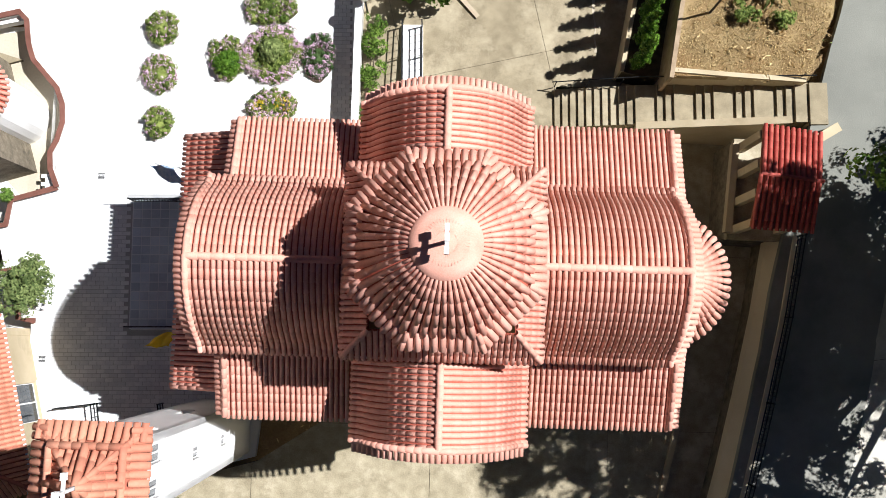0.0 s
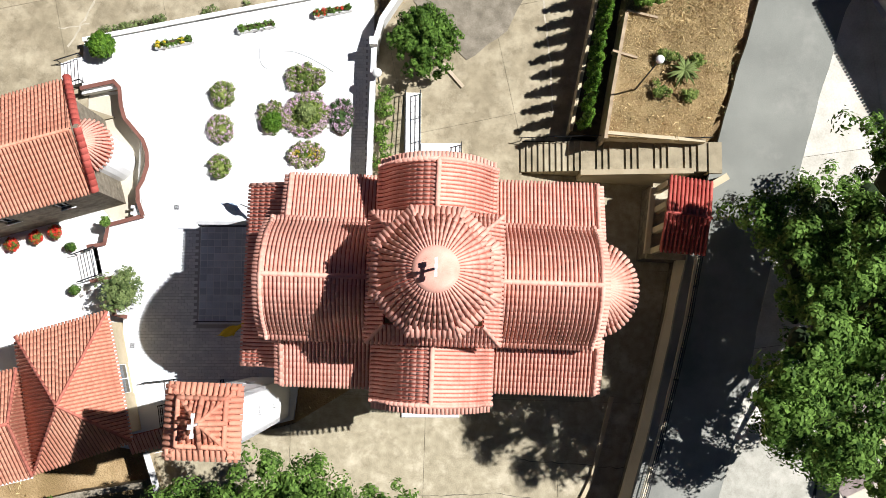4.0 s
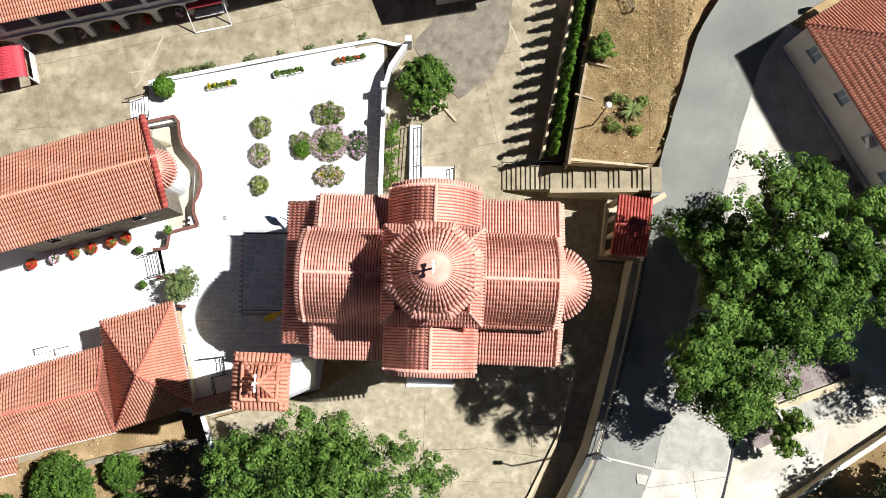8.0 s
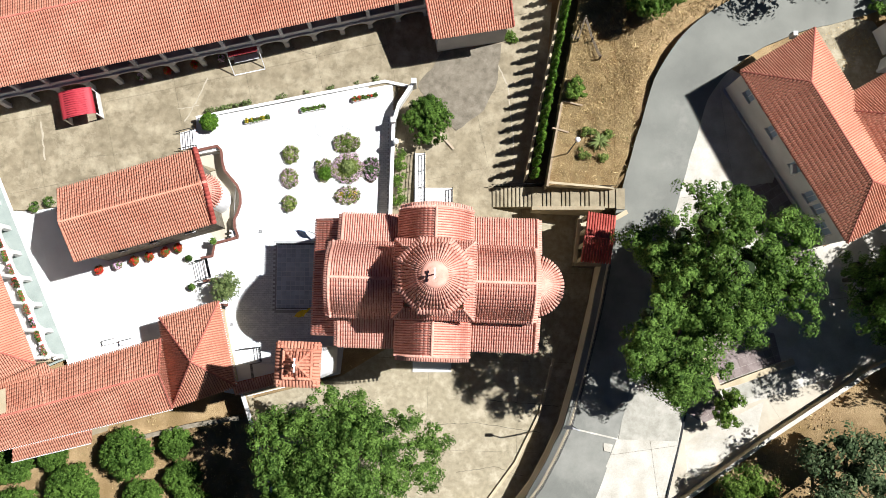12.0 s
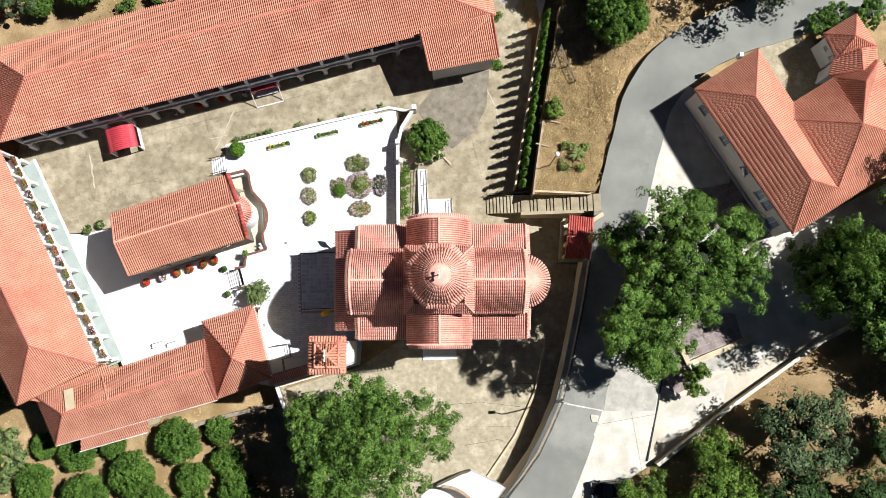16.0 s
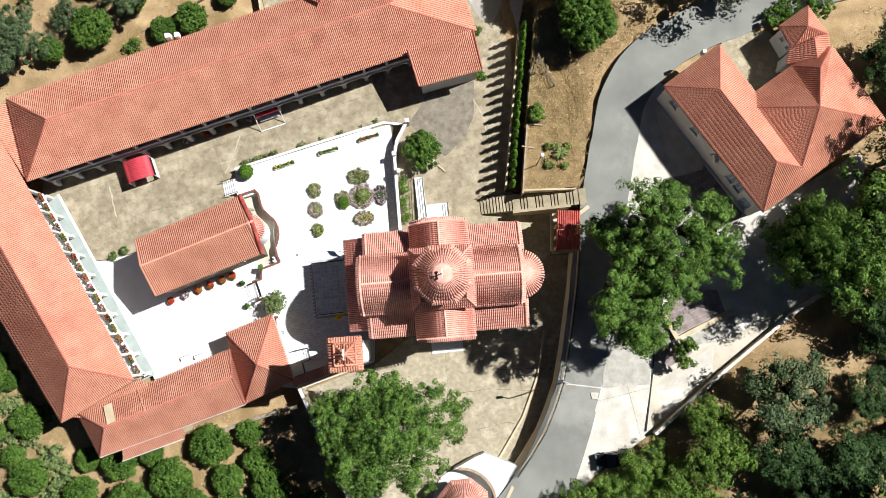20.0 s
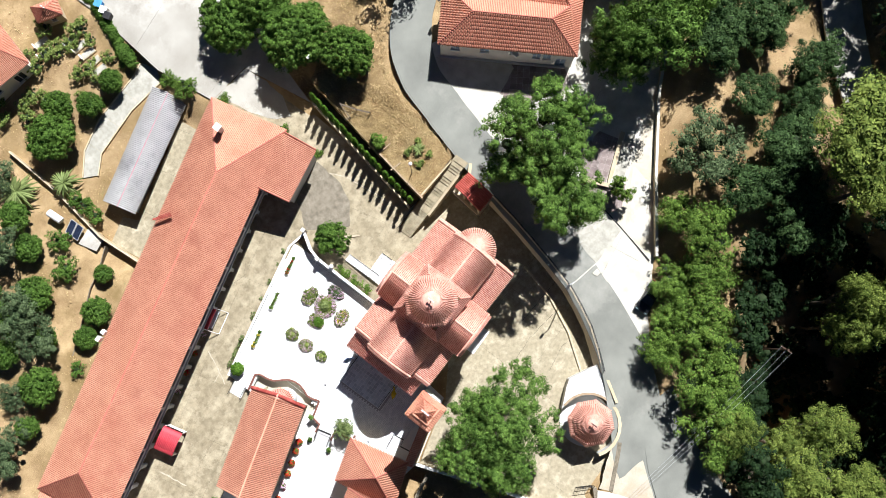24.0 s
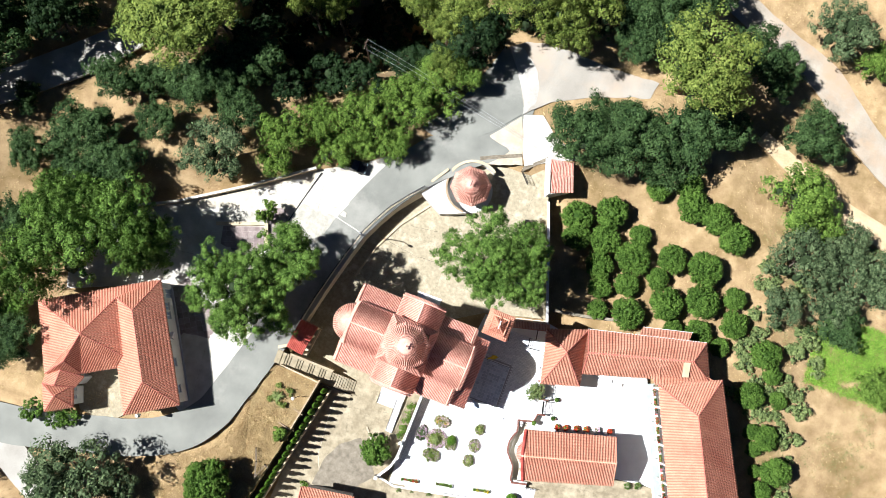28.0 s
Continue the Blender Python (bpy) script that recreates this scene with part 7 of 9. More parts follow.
CITRUS += [(-24.8, 50.4, 2.2, 3.6), (-29.0, 45.8, 2.7, 4.4), (-33.6, 46.8, 2.6, 4.2), (-33.1, 41.5, 2, 3.2), (-32.7, 51.3, 2.0, 3.2), (-37.6, 44.3, 2.1, 3.4), (-21.8, 40.5, 1.4, 2.2), (-26.1, 38, 2.1, 3.4), (-29.8, 37.1, 1.7, 2.7), (-22.6, 54.4, 2.3, 3.7), (-27.6, 53.4, 1.7, 2.8)]
CITRUS += [(-53.3, 2.3, 1.1, 1.8), (-55, 4.7, 1.6, 2.6)]
BRIGHT = [(4, 48.8, 1.2, 1.7), (4.3, 45.8, 1.4, 2)]
TALL = [(48.4, 5.2, 5.7, 15.5), (41.7, 0.7, 5.3, 15.5), (52.2, 10.7, 4.6, 15.5), (50.8, 1.2, 3.8, 15.5), (37.4, 3.2, 3, 15.5), (38, 1, 3.3, 15.5), (47.5, -1, 3.9, 15.5)]
BRIGHT += [(6, 40.9, 0.9, 1.3), (7.5, 32.3, 0.8, 1.2), (7.7, 26.7, 0.7, 1.1)]
SAPLING = [(25.9, -7.8, 1.6, 4.5)]
ROUND = [(4.0, 48.6, 0.85, 1.3), (4.4, 47.1, 0.75, 1.2), (4.6, 45.8, 0.85, 1.4), (-0.3, 18.1, 1.95, 4.1), (46, 28.9, 1.7, 3.1), (42.7, 29, 1.4, 2.6), (41, 28.1, 1.4, 2.4), (33.8, 46.8, 2.3, 4.1), (-16, 49.7, 1.1, 2), (-16, 48.1, 1.1, 2), (-16.2, 46.1, 1.1, 2)]


def open_ground(x, y):
    if any(inside(p, x, y) for p in (DRIVE, TERRACE, COURT, YARD_S, FORECOURT, LANE_YARD, FORK_ROAD, FORK, FORK_PALE, FORK_TAN, GARDEN_PATH, BACK_YARD)):
        return False
    if min(near_line(l, x, y)[0] - w for l, w in ((ROAD, 3.1), (LANE, 4.2), (TRACK, 2.2), (TRACK2, 2.0))) < 0:
        return False
    return not (10.6 + (y - 11.6) * 0.18 > x > 3 and 11 < y < 32)


def surface(x, y):
    return plot_z(x, y) if inside(PLOT, x, y) else under_paving(x, y, ground_z(x, y))


every = RAVINE + UNDER + DARK + PINE + SCRUB + OLIVE + CITRUS + BAY
# the wood goes on beyond the ravine
BEYOND = [(50, -30), (82, -32), (88, -88), (-8, -88), (-8, -64), (8, -64), (24, -67), (40, -59), (47, -44)]
for k in range(3000):
    x, y = random.uniform(-8, 88), random.uniform(-88, -30)
    if inside(BEYOND, x, y) and min(math.hypot(x - a, y - b) for a, b, r, h in every) > 5.2:
        one = (x, y, random.uniform(3.2, 4.6), random.uniform(8, 14))
        every.append(one)
        kind = random.random()
        (RAVINE if kind < 0.55 else DARK if kind < 0.82 else PINE).append(one)
grove("citrus_tree", "round glossy green citrus tree on dry ground", CITRUS, LEAF_CITRUS, 5, 2.4, 4.2, 560, 24, 0.25, 0.1, 0.10, 5, "orchard trees", low=0.36)
grove("olive_tree", "grey-green olive tree with an open uneven crown", OLIVE, LEAF_OLIVE, 5, 3.2, 5.6, 170, 40, 0.5, 0.12, 0.18, 9, "olive trees")
grove("woodland_tree", "dark dense broadleaf tree of the wooded slope", DARK, LEAF_DARK, 6, 3.8, 8.0, 290, 44, 0.62, 0.15, 0.22, 10, "woodland trees")
grove("ravine_tree", "tall tree at the head of the ravine, coloured dark for shade", RAVINE, LEAF_SHADE, 4, 4.2, 13.0, 150, 26, 0.62, 0.22, 0.25, 9, "ravine trees")
grove("understorey_tree", "low tree in the ravine, coloured dark for its shade", UNDER, LEAF_SHADE, 4, 3.0, 5.0, 90, 24, 0.5, 0.2, 0.14, 8, "ravine understorey")
grove("pine_tree", "yellow-green pine with a billowing crown", [p for p in PINE if p[3] < 17], LEAF_PINE, 3, 4.8, 11.0, 300, 44, 0.74, 0.15, 0.26, 12, "pine trees")
grove("tall_pine", "tall yellow-green pine standing over the wooded ravine", [p for p in PINE if p[3] >= 17], LEAF_PINE, 4, 4.0, 22.0, 300, 44, 0.74, 0.15, 0.30, 12, "tall pines", low=0.6)
grove("scrub_tree", "bushy light green tree beside the road", SCRUB, LEAF_BRIGHT, 3, 3.6, 5.8, 280, 40, 0.58, 0.135, 0.15, 9, "roadside trees")
grove("walnut_tree", "broad green walnut tree by the forecourt", [(x, y, r * 1.06, h) for x, y, r, h in TALL], LEAF_PLANE, 3, 5.5, 12.0, 420, 48, 0.72, 0.15, 0.30, 12, "tall trees")
grove("bay_tree", "dense round deep green tree beside the lane", BAY, LEAF_CITRUS, 4, 4.2, 7.6, 950, 30, 0.36, 0.13, 0.2, 5, "lane trees", low=0.36)
grove("green_thicket", "bright green thicket on the slope", BRIGHT, LEAF_BRIGHT, 2, 3.5, 4.5, 220, 26, 0.5, 0.17, 0.08, 9, "thickets", "shrub", 0.3)
grove("round_shrub", "clipped round dark green shrub", ROUND, LEAF_CITRUS, 2, 1.8, 3.0, 160, 22, 0.24, 0.115, 0.07, 5, "round shrubs", "shrub", 0.4)
grove("sapling", "young light green tree beside the low wall", SAPLING, LEAF_BRIGHT, 1, 1.7, 4.2, 130, 28, 0.3, 0.13, 0.07, 6, "")

def scatter(poly, count, gap, r0, r1, k, avoid):
    """Seeded places inside a stretch of open ground, apart from the trees that stand there."""
    out = []
    xs, ys = [p[0] for p in poly], [p[1] for p in poly]
    for _ in range(count * 40):
        x, y = random.uniform(min(xs), max(xs)), random.uniform(min(ys), max(ys))
        if len(out) < count and inside(poly, x, y) and open_ground(x, y) and min(math.hypot(x - a, y - b) - r * 0.7 for a, b, r, h in avoid + out) > gap:
            r = random.uniform(r0, r1)
            out.append((x, y, r, r * k))
    return out


every = every + TALL + BRIGHT + ROUND
GARDEN = [(-13, 55.5), (2.5, 55.2), (3, 68), (-14, 66)]
NORTH_BANK = [(-50, 31.5), (-24, 37.5), (-20.5, 44), (-22, 58), (-50, 46)]
WEST_BANK = [(-44.5, -22), (-46, -8), (-59, 12), (-60, 22), (-66, 20), (-58, -5), (-62, -36), (-48, -38)]
grove("garden_shrub", "small green garden shrub among the beds", scatter(GARDEN, 24, 0.5, 0.5, 1.4, 1.3, every), LEAF_BED, 3, 1.0, 1.3, 60, 20, 0.2, 0.09, 0.05, 5, "garden shrubs", "shrub", 0.35)
grove("slope_shrub", "bushy green shrub on the slope behind the building", scatter(NORTH_BANK, 8, 1.2, 0.9, 1.7, 1.3, every), LEAF_CITRUS, 3, 1.6, 2.1, 90, 20, 0.3, 0.125, 0.06, 5, "slope shrubs", "shrub", 0.35)
grove("grey_shrub", "grey-green wild shrub on the western slope", scatter(WEST_BANK, 62, 0.4, 0.4, 1.6, 1.0, every), LEAF_GREY, 4, 1.3, 1.5, 70, 20, 0.28, 0.125, 0.05, 7, "wild shrubs", "shrub", 0.3)

# two great plane trees
E_LOBES = [(21.3, 6.8, 17.8, 3.1, 2.7), (26.1, 4.6, 17.2, 2.9, 2.6), (18.3, 3.4, 13.6, 2.5, 2.2), (28.3, 1.7, 16.2, 2.4, 2.2), (18.1, -3.2, 16.6, 2.9, 2.6), (22.0, 1.1, 18.6, 3.3, 2.7), (24.3, 0.4, 17.0, 1.9, 1.8), (19.7, 0.8, 18.2, 2.7, 2.4), (17.1, 6.1, 12.6, 1.4, 1.3), (19.9, -5.5, 15.6, 1.4, 1.4), (24.1, 6.5, 16.8, 2.0, 1.8), (16.3, -0.3, 18.6, 2.0, 1.9), (23.4, 3.1, 19.4, 2.4, 2.1)]
# Lower lobes, mostly hidden under the crown, added to shade the road.
E_LOBES += [(19.2, 3.6, 12.2, 2.3, 2.2), (19.3, -3.2, 11.6, 2.4, 2.2), (22.7, 1.1, 13.1, 2.8, 2.4), (20.3, 0.8, 12.7, 2.3, 2.2), (20.5, -4.5, 11, 2.4, 2.0), (22.0, -6.2, 10, 1.9, 1.6), (22.2, -4.2, 10.6, 1.8, 1.5), (22.0, -2.2, 11.2, 1.8, 1.5), (20.2, -2.5, 9.5, 2.0, 1.6), (19.8, 1.0, 9.2, 2.0, 1.6), (21.5, 6.6, 9.5, 2.5, 1.9), (20.6, 4.0, 9.0, 2.0, 1.5), (24.0, 7.6, 9.5, 2.2, 1.7), (23.2, 4.2, 10.5, 2.5, 1.9), (25.6, 4.6, 13.2, 2.4, 2.0), (22.2, 2.4, 9.3, 2.2, 1.7), (26.4, 2.2, 11.8, 2.3, 1.9), (22.4, -0.8, 9.4, 1.8, 1.5)]
make_tree("plane_tree", "great spreading plane tree overhanging the road", (24.2, 2.0, 3.6), [(x - 24.2, y - 2.0, z - 3.6, a, b) for x, y, z, a, b in E_LOBES], 15.0, 0.55, 1700, 70, 0.56, 0.125, LEAF_PLANE, fork=0.28)
S_LOBES = [(-8.8, -9.1, 10.0, 2.5, 2.5), (-3.7, -9.6, 9.5, 2.2, 2.2), (-11.7, -11.8, 10.0, 2.7, 2.5), (-6.6, -12.3, 12.0, 3.1, 2.7), (-1.9, -12.5, 9.5, 2.1, 2.1), (-9.5, -15.8, 10.5, 2.7, 2.5), (-4.5, -16.2, 10.0, 2.5, 2.4), (-5.7, -8.4, 9.0, 1.6, 1.7), (0.2, -10.8, 8.5, 0.9, 0.9), (-8.4, -12.9, 11.5, 2.5, 2.2), (-12.5, -9.4, 8.5, 1.5, 1.6), (-11.7, -14.9, 9.3, 1.8, 1.8)]
make_tree("plane_tree", "great plane tree in the concrete churchyard", (-6.8, -12.4, 0.0), [(x + 6.8, y + 12.4, z, a, b) for x, y, z, a, b in S_LOBES], 10.5, 0.42, 1200, 70, 0.54, 0.12, LEAF_PLANE, fork=0.35)
make_tree("laurel_tree", "dense dark green tree beside the drive", (-0.4, 18.7, 0.2), random_lobes(1.65, 3.6, 5), 3.6, 0.14, 420, 30, 0.27, 0.11, LEAF_CITRUS)
make_tree("terrace_shrub", "pale yellow-green shrub at the head of the stairs", (-18.9, 2.6, 0.0), random_lobes(1.35, 2.4, 7), 2.4, 0.06, 220, 26, 0.25, 0.075, LEAF_GREY, "shrub")
ball = thing("box_ball", "clipped round box bush at the terrace corner", "shrub", (-21.0, 18.2, 0.0))
part("trunk", Shape().tube([(0, 0, -0.2), (0, 0, 0.6)], [0.06, 0.05], 6).mesh("trunk", BARK), ball)
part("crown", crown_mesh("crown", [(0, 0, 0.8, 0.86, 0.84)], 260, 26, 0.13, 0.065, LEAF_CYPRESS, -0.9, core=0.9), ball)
make_tree("plot_bush", "bright green bush against the plot wall", (13.2, 20.4, 4.2), random_lobes(1.0, 1.4, 6), 1.4, 0.05, 120, 28, 0.2, 0.1, LEAF_BRIGHT, "shrub")
make_tree("wall_weeds", "tangle of green and yellow weeds along the wall foot", (-2.95, 13.0, 0.2), [(0, 0, 0.35, 0.42, 0.4), (0.1, 1.2, 0.4, 0.4, 0.4), (0, -1.1, 0.4, 0.45, 0.4), (0.05, 2.2, 0.3, 0.35, 0.3), (0, -2.2, 0.4, 0.45, 0.4)], 0.6, 0.03, 170, 24, 0.2, 0.07, LEAF_BRIGHT, "weeds")

# row of small cypresses
for k in range(17):
    t = k / 16
    x, y = 9.75 + 3.4 * t ** 1.05, 12.9 + 17.9 * t
    h = random.uniform(4.0, 4.7)
    if k < 3:
        c = thing("cypress", "small clipped cypress in the row along the drive", "cypress", (x - 0.2, y, 1.9), 0, "cypress row")
        part("trunk", Shape().tube([(0, 0, -0.2), (0, 0, 3.6)], [0.07, 0.03], 6).mesh("trunk", BARK), c)
        part("crown", crown_mesh("crown", [(0, 0, 0.8, 0.31, 0.7), (0, 0, 1.8, 0.33, 0.9), (0, 0, 2.9, 0.26, 0.8), (0, 0, 3.8, 0.13, 0.5)], 130, 20, 0.15, 0.075, LEAF_CYPRESS, -2, core=0.7), c)
        if k == 0:
            row = []
        row.append(c)
    else:
        copy_thing(row[k % 3], pose(x - 0.2, y, 1.9, 0, 0, random.uniform(0, 360)) @ Matrix.Diagonal((random.uniform(0.9, 1.1),) * 2 + (h / 4.35, 1)))


def palm(name, label, at, trunk_h, r, count=34, group=""):
    root = thing(name, label, "palm", at, random.uniform(0, 360), group)
    part("trunk", Shape().tube([(0, 0, -0.3), (0, 0, trunk_h * 0.5), (0, 0, trunk_h)], [0.22, 0.17, 0.15], 8).mesh("trunk", BARK), root)
    for k in range(count):
        a = k * 2.4
        tilt = random.uniform(-0.15, 1.15)
        v, q = [], []
        n = 7
        length = r * random.uniform(0.8, 1.1)
        for i in range(n + 1):
            t = i / n
            rr = length * t
            z = trunk_h + length * (math.sin(tilt) * t * 0.75 - 0.55 * t * t * (1.2 - tilt * 0.5))
            d = rr * math.cos(tilt * 0.75)
            w = 0.13 * r * 0.5 * math.sin(math.pi * min(1, 0.15 + t * 0.85)) + 0.01
            for sgn in (-1, 0, 1):
                v.append((d * math.cos(a) - sgn * w * math.sin(a), d * math.sin(a) + sgn * w * math.cos(a), z - (0.08 if sgn else 0) * r * 0.5))
        for i in range(n):
            for j in (0, 1):
                b = i * 3 + j
                q.append((b, b + 1, b + 4, b + 3))
        part("frond", fast_mesh("frond", v, q, LEAF_PALM), root)
    return root


palm("palm", "short palm among shrubs on the dry plot", (15.3, 15.7, 4.2), 0.8, 1.15, 26)
palm("fan_palm", "silvery fan palm in the garden", (-15.3, 52.0, -3.0), 2.2, 2.4, 40)
palm("fan_palm", "silvery fan palm beside the water tank", (-19.9, 56.4, -3.2), 2.4, 3.0, 44)
for x, y, r in ((13.9, 14.6, 0.75), (14.3, 16.6, 0.8), (15.6, 14.3, 0.6), (16.2, 16.4, 0.5)):
    make_tree("agave_bush", "small green shrub beside the palm", (x, y, 4.2), random_lobes(r * 0.72, r * 1.0, 6), r, 0.04, 36, 24, 0.16, 0.075, LEAF_BED, "shrub", "plot shrubs")


def flower_bed(at, rx, ry, h, petals, share, turn=0, label="low bed of pink flowering plants", green=None, ring=False):
    """A soil bed with a mound of foliage and blossoms spilling over its edge."""
    root = thing("flower_bed", label, "flower bed", at, turn, "terrace beds")
    n = 22
    edge = [(random.uniform(0.82, 1.0), k * math.tau / n) for k in range(n)]
    part("soil", Shape().prism([(rx * r * math.cos(a), ry * r * math.sin(a)) for r, a in edge], 0.004, 0.16).mesh("soil", SOIL), root)
    lobes = [] if ring else [(0, 0, 0.15, min(rx, ry) * 0.8, h)]
    for k in range(13):
        a = k * math.tau / 13
        w = random.uniform(0.66, 0.84)
        lobes.append((rx * w * math.cos(a), ry * w * math.sin(a), 0.14, min(rx, ry) * random.uniform(0.26, 0.4), h * random.uniform(0.5, 1.0)))
    n1 = int(190 * rx * ry) + 70
    part("foliage", crown_mesh("foliage", lobes, n1, 18, 0.12, 0.05, green or LEAF_BED, -0.1, core=0.7), root)
    part("blossoms", crown_mesh("blossoms", [(x, y, z + 0.04, r * 1.12, hh * 1.1) for x, y, z, r, hh in lobes], int(n1 * share), 9, 0.11, 0.032, petals, 0.0), root)
    return root


hub = flower_bed((-7.9, 14.0, 0), 1.48, 1.45, 0.4, PETAL_PINK, 2.0, label="large round bed with pink flowers round a grassy plant", ring=True)
part("grass_plant", crown_mesh("grass_plant", [(0.05, 0, 0.6, 0.55, 0.5)], 90, 22, 0.16, 0.10, LEAF_PALM), hub)
part("inner_green", crown_mesh("inner_green", [(0, 0, 0.35, 1.02, 0.32)], 260, 20, 0.14, 0.06, LEAF_BED, core=0.8), hub)
flower_bed((-8.0, 16.35, 0), 1.38, 0.88, 0.5, PETAL_PINK, 0.55, label="kidney-shaped bed of yellow-green shrubs with a few pink flowers")
bush = flower_bed((-10.1, 13.75, 0), 0.86, 1.16, 0.45, PETAL_PINK, 0.7, label="kidney-shaped bed with a dense green bush")
part("green_bush", crown_mesh("green_bush", [(0.05, -0.4, 0.4, 0.62, 0.5), (0.2, -0.1, 0.35, 0.4, 0.4)], 200, 22, 0.12, 0.055, LEAF_CYPRESS, core=0.8), bush)
flower_bed((-5.65, 13.8, 0), 0.82, 1.3, 0.5, PETAL_PINK, 1.0, label="kidney-shaped bed of dusky purple flowers", green=LEAF_DARK)
bed = flower_bed((-7.85, 11.35, 0), 1.36, 0.8, 0.45, PETAL_PINK, 1.0, label="kidney-shaped bed of purple and yellow flowers")
part("yellow_blossoms", crown_mesh("yellow_blossoms", [(0.5, 0, 0.3, 0.5, 0.3), (-0.6, -0.1, 0.3, 0.4, 0.3)], 60, 9, 0.11, 0.034, PETAL_YELLOW), bed)
for y, s, share, words in ((15.25, 0.78, 0.5, "small round bed of yellow-green shrubs"), (12.95, 0.86, 1.1, "small round bed of grey-green shrubs with pale pink flowers"), (10.55, 0.7, 0.3, "small round bed of plain green shrubs")):
    flower_bed((-13.35, y, 0), s, s * 1.1, 0.6, PETAL_PINK, share, label=words)

# dry grass and weeds on the plot and the banks
def tufts(name, label, count, box, mat, spread, per, size, level, category="grass", seed=5, lift=0.03, slim=0.5):
    x0, x1, y0, y1 = box
    spots = []
    tries = 0
    while len(spots) < count and tries < count * 12:
        tries += 1
        x, y = random.uniform(x0, x1), random.uniform(y0, y1)
        if noise.noise((x * 0.16, y * 0.16, seed)) + 0.5 * noise.noise((x * 0.5, y * 0.5, seed)) < level or not open_ground(x, y):
            continue
        spots.append((x, y, surface(x, y) + lift))
    c = np.repeat(np.array(spots), per, axis=0)
    c = c + rng.normal(0, spread, c.shape) * np.array([1, 1, 0.25])
    v, q = leaves(c, np.tile(np.array([[0, 0, 0.3]]), (len(c), 1)), size, 0.8, slim)
    tagged(new(name, fast_mesh(name, v, q, mat)), label, category, kind="stuff")


tufts("dry_grass", "sun-dried straw-coloured grass on the raised plot", 15000, (10.8, 19, 11.6, 34), STRAW, 0.10, 5, 0.055, -0.5, slim=0.2)
tufts("dry_grass", "sun-dried straw-coloured grass on the slopes", 24000, (-70, 75, -75, 75), STRAW, 0.35, 5, 0.16, -0.1, slim=0.22)
tufts("long_straw", "long bleached straw on the bank above the road bend", 5000, (12, 40, 18, 47), STRAW, 0.25, 5, 0.26, -0.3, slim=0.07)
tufts("low_weeds", "dull green weeds scattered over the dry slopes", 1800, (-75, 75, -78, 75), LEAF_GREY, 0.28, 14, 0.06, 0.15, "weeds", 9)
tufts("slope_scrub", "grey-green scrub spreading over the western slope", 1100, (-70, -44, -40, 26), LEAF_GREY, 0.4, 26, 0.07, 0.0, "scrub", 14, 0.12)

LEAF_LIME = material("lime_grass_leaves", (0.13, 0.26, 0.03), (0.30, 0.48, 0.07), 1, 4, 0.6, 0, "island", 0.3, gloss=0.12)
tufts("green_grass", "bright lime-green grass on the lower western slope", 7000, (-73, -57, -24, -13), LEAF_LIME, 0.3, 12, 0.14, -0.45, "grass", 21, 0.05, 0.3)


# ---- loose things ----
def pot(at, r, mat, flowers, label, group):
    root = thing("flower_pot", label, "flower pot", at, 0, group)
    part("pot", Shape().lathe([(r * 0.6, 0), (r * 0.85, 0.35), (r * 0.9, 0.4), (r * 0.75, 0.4), (r * 0.7, 0.3), (0, 0.3)], sides=12).mesh("pot", mat), root)
    part("foliage", crown_mesh("foliage", [(0, 0, 0.55, r, 0.35)], 45, 18, 0.14, 0.055, LEAF_PLANE), root)
    if flowers:
        part("blossoms", crown_mesh("blossoms", [(0, 0, 0.6, r, 0.38)], 45, 14, 0.12, 0.05, flowers), root)
    return root


for x, y, f in ((-31.3, 4.2, PETAL_RED), (-29.6, 4.65, PETAL_PINK), (-28.0, 5.1, PETAL_RED), (-26.6, 5.5, PETAL_RED), (-25.1, 5.95, PETAL_RED), (-23.9, 6.3, PETAL_RED)):
    pot((x, y, -1.0), 0.42, TILE_RED, f, "clay pot of flowers along the chapel wall", "chapel pots")
for x, y in ((-37.7, 10.2), (-36.3, 10.7)):
    pot((x, y, -1.0), 0.55, STONE, None, "stone pot with a low green plant", "court pots")
for x, y in ((-22.9, 5.3), (-22.5, 2.6), (-20.4, 6.9)):
    pot((x, y, -1.0 if x < -21 else 0.0), 0.3, STONE, None, "small stone pot beside the stairs", "stair pots")
for k in range(4):
    x = -28.0 + 2.6 * k
    pot((x, 22.2 + 0.225 * (x + 31.0), -1.0 + 0.05 * max(0, x + 26)), 0.35, TILE_RED, PETAL_RED if k % 3 else PETAL_PINK, "pot of red flowers under the arcade", "arcade pots")

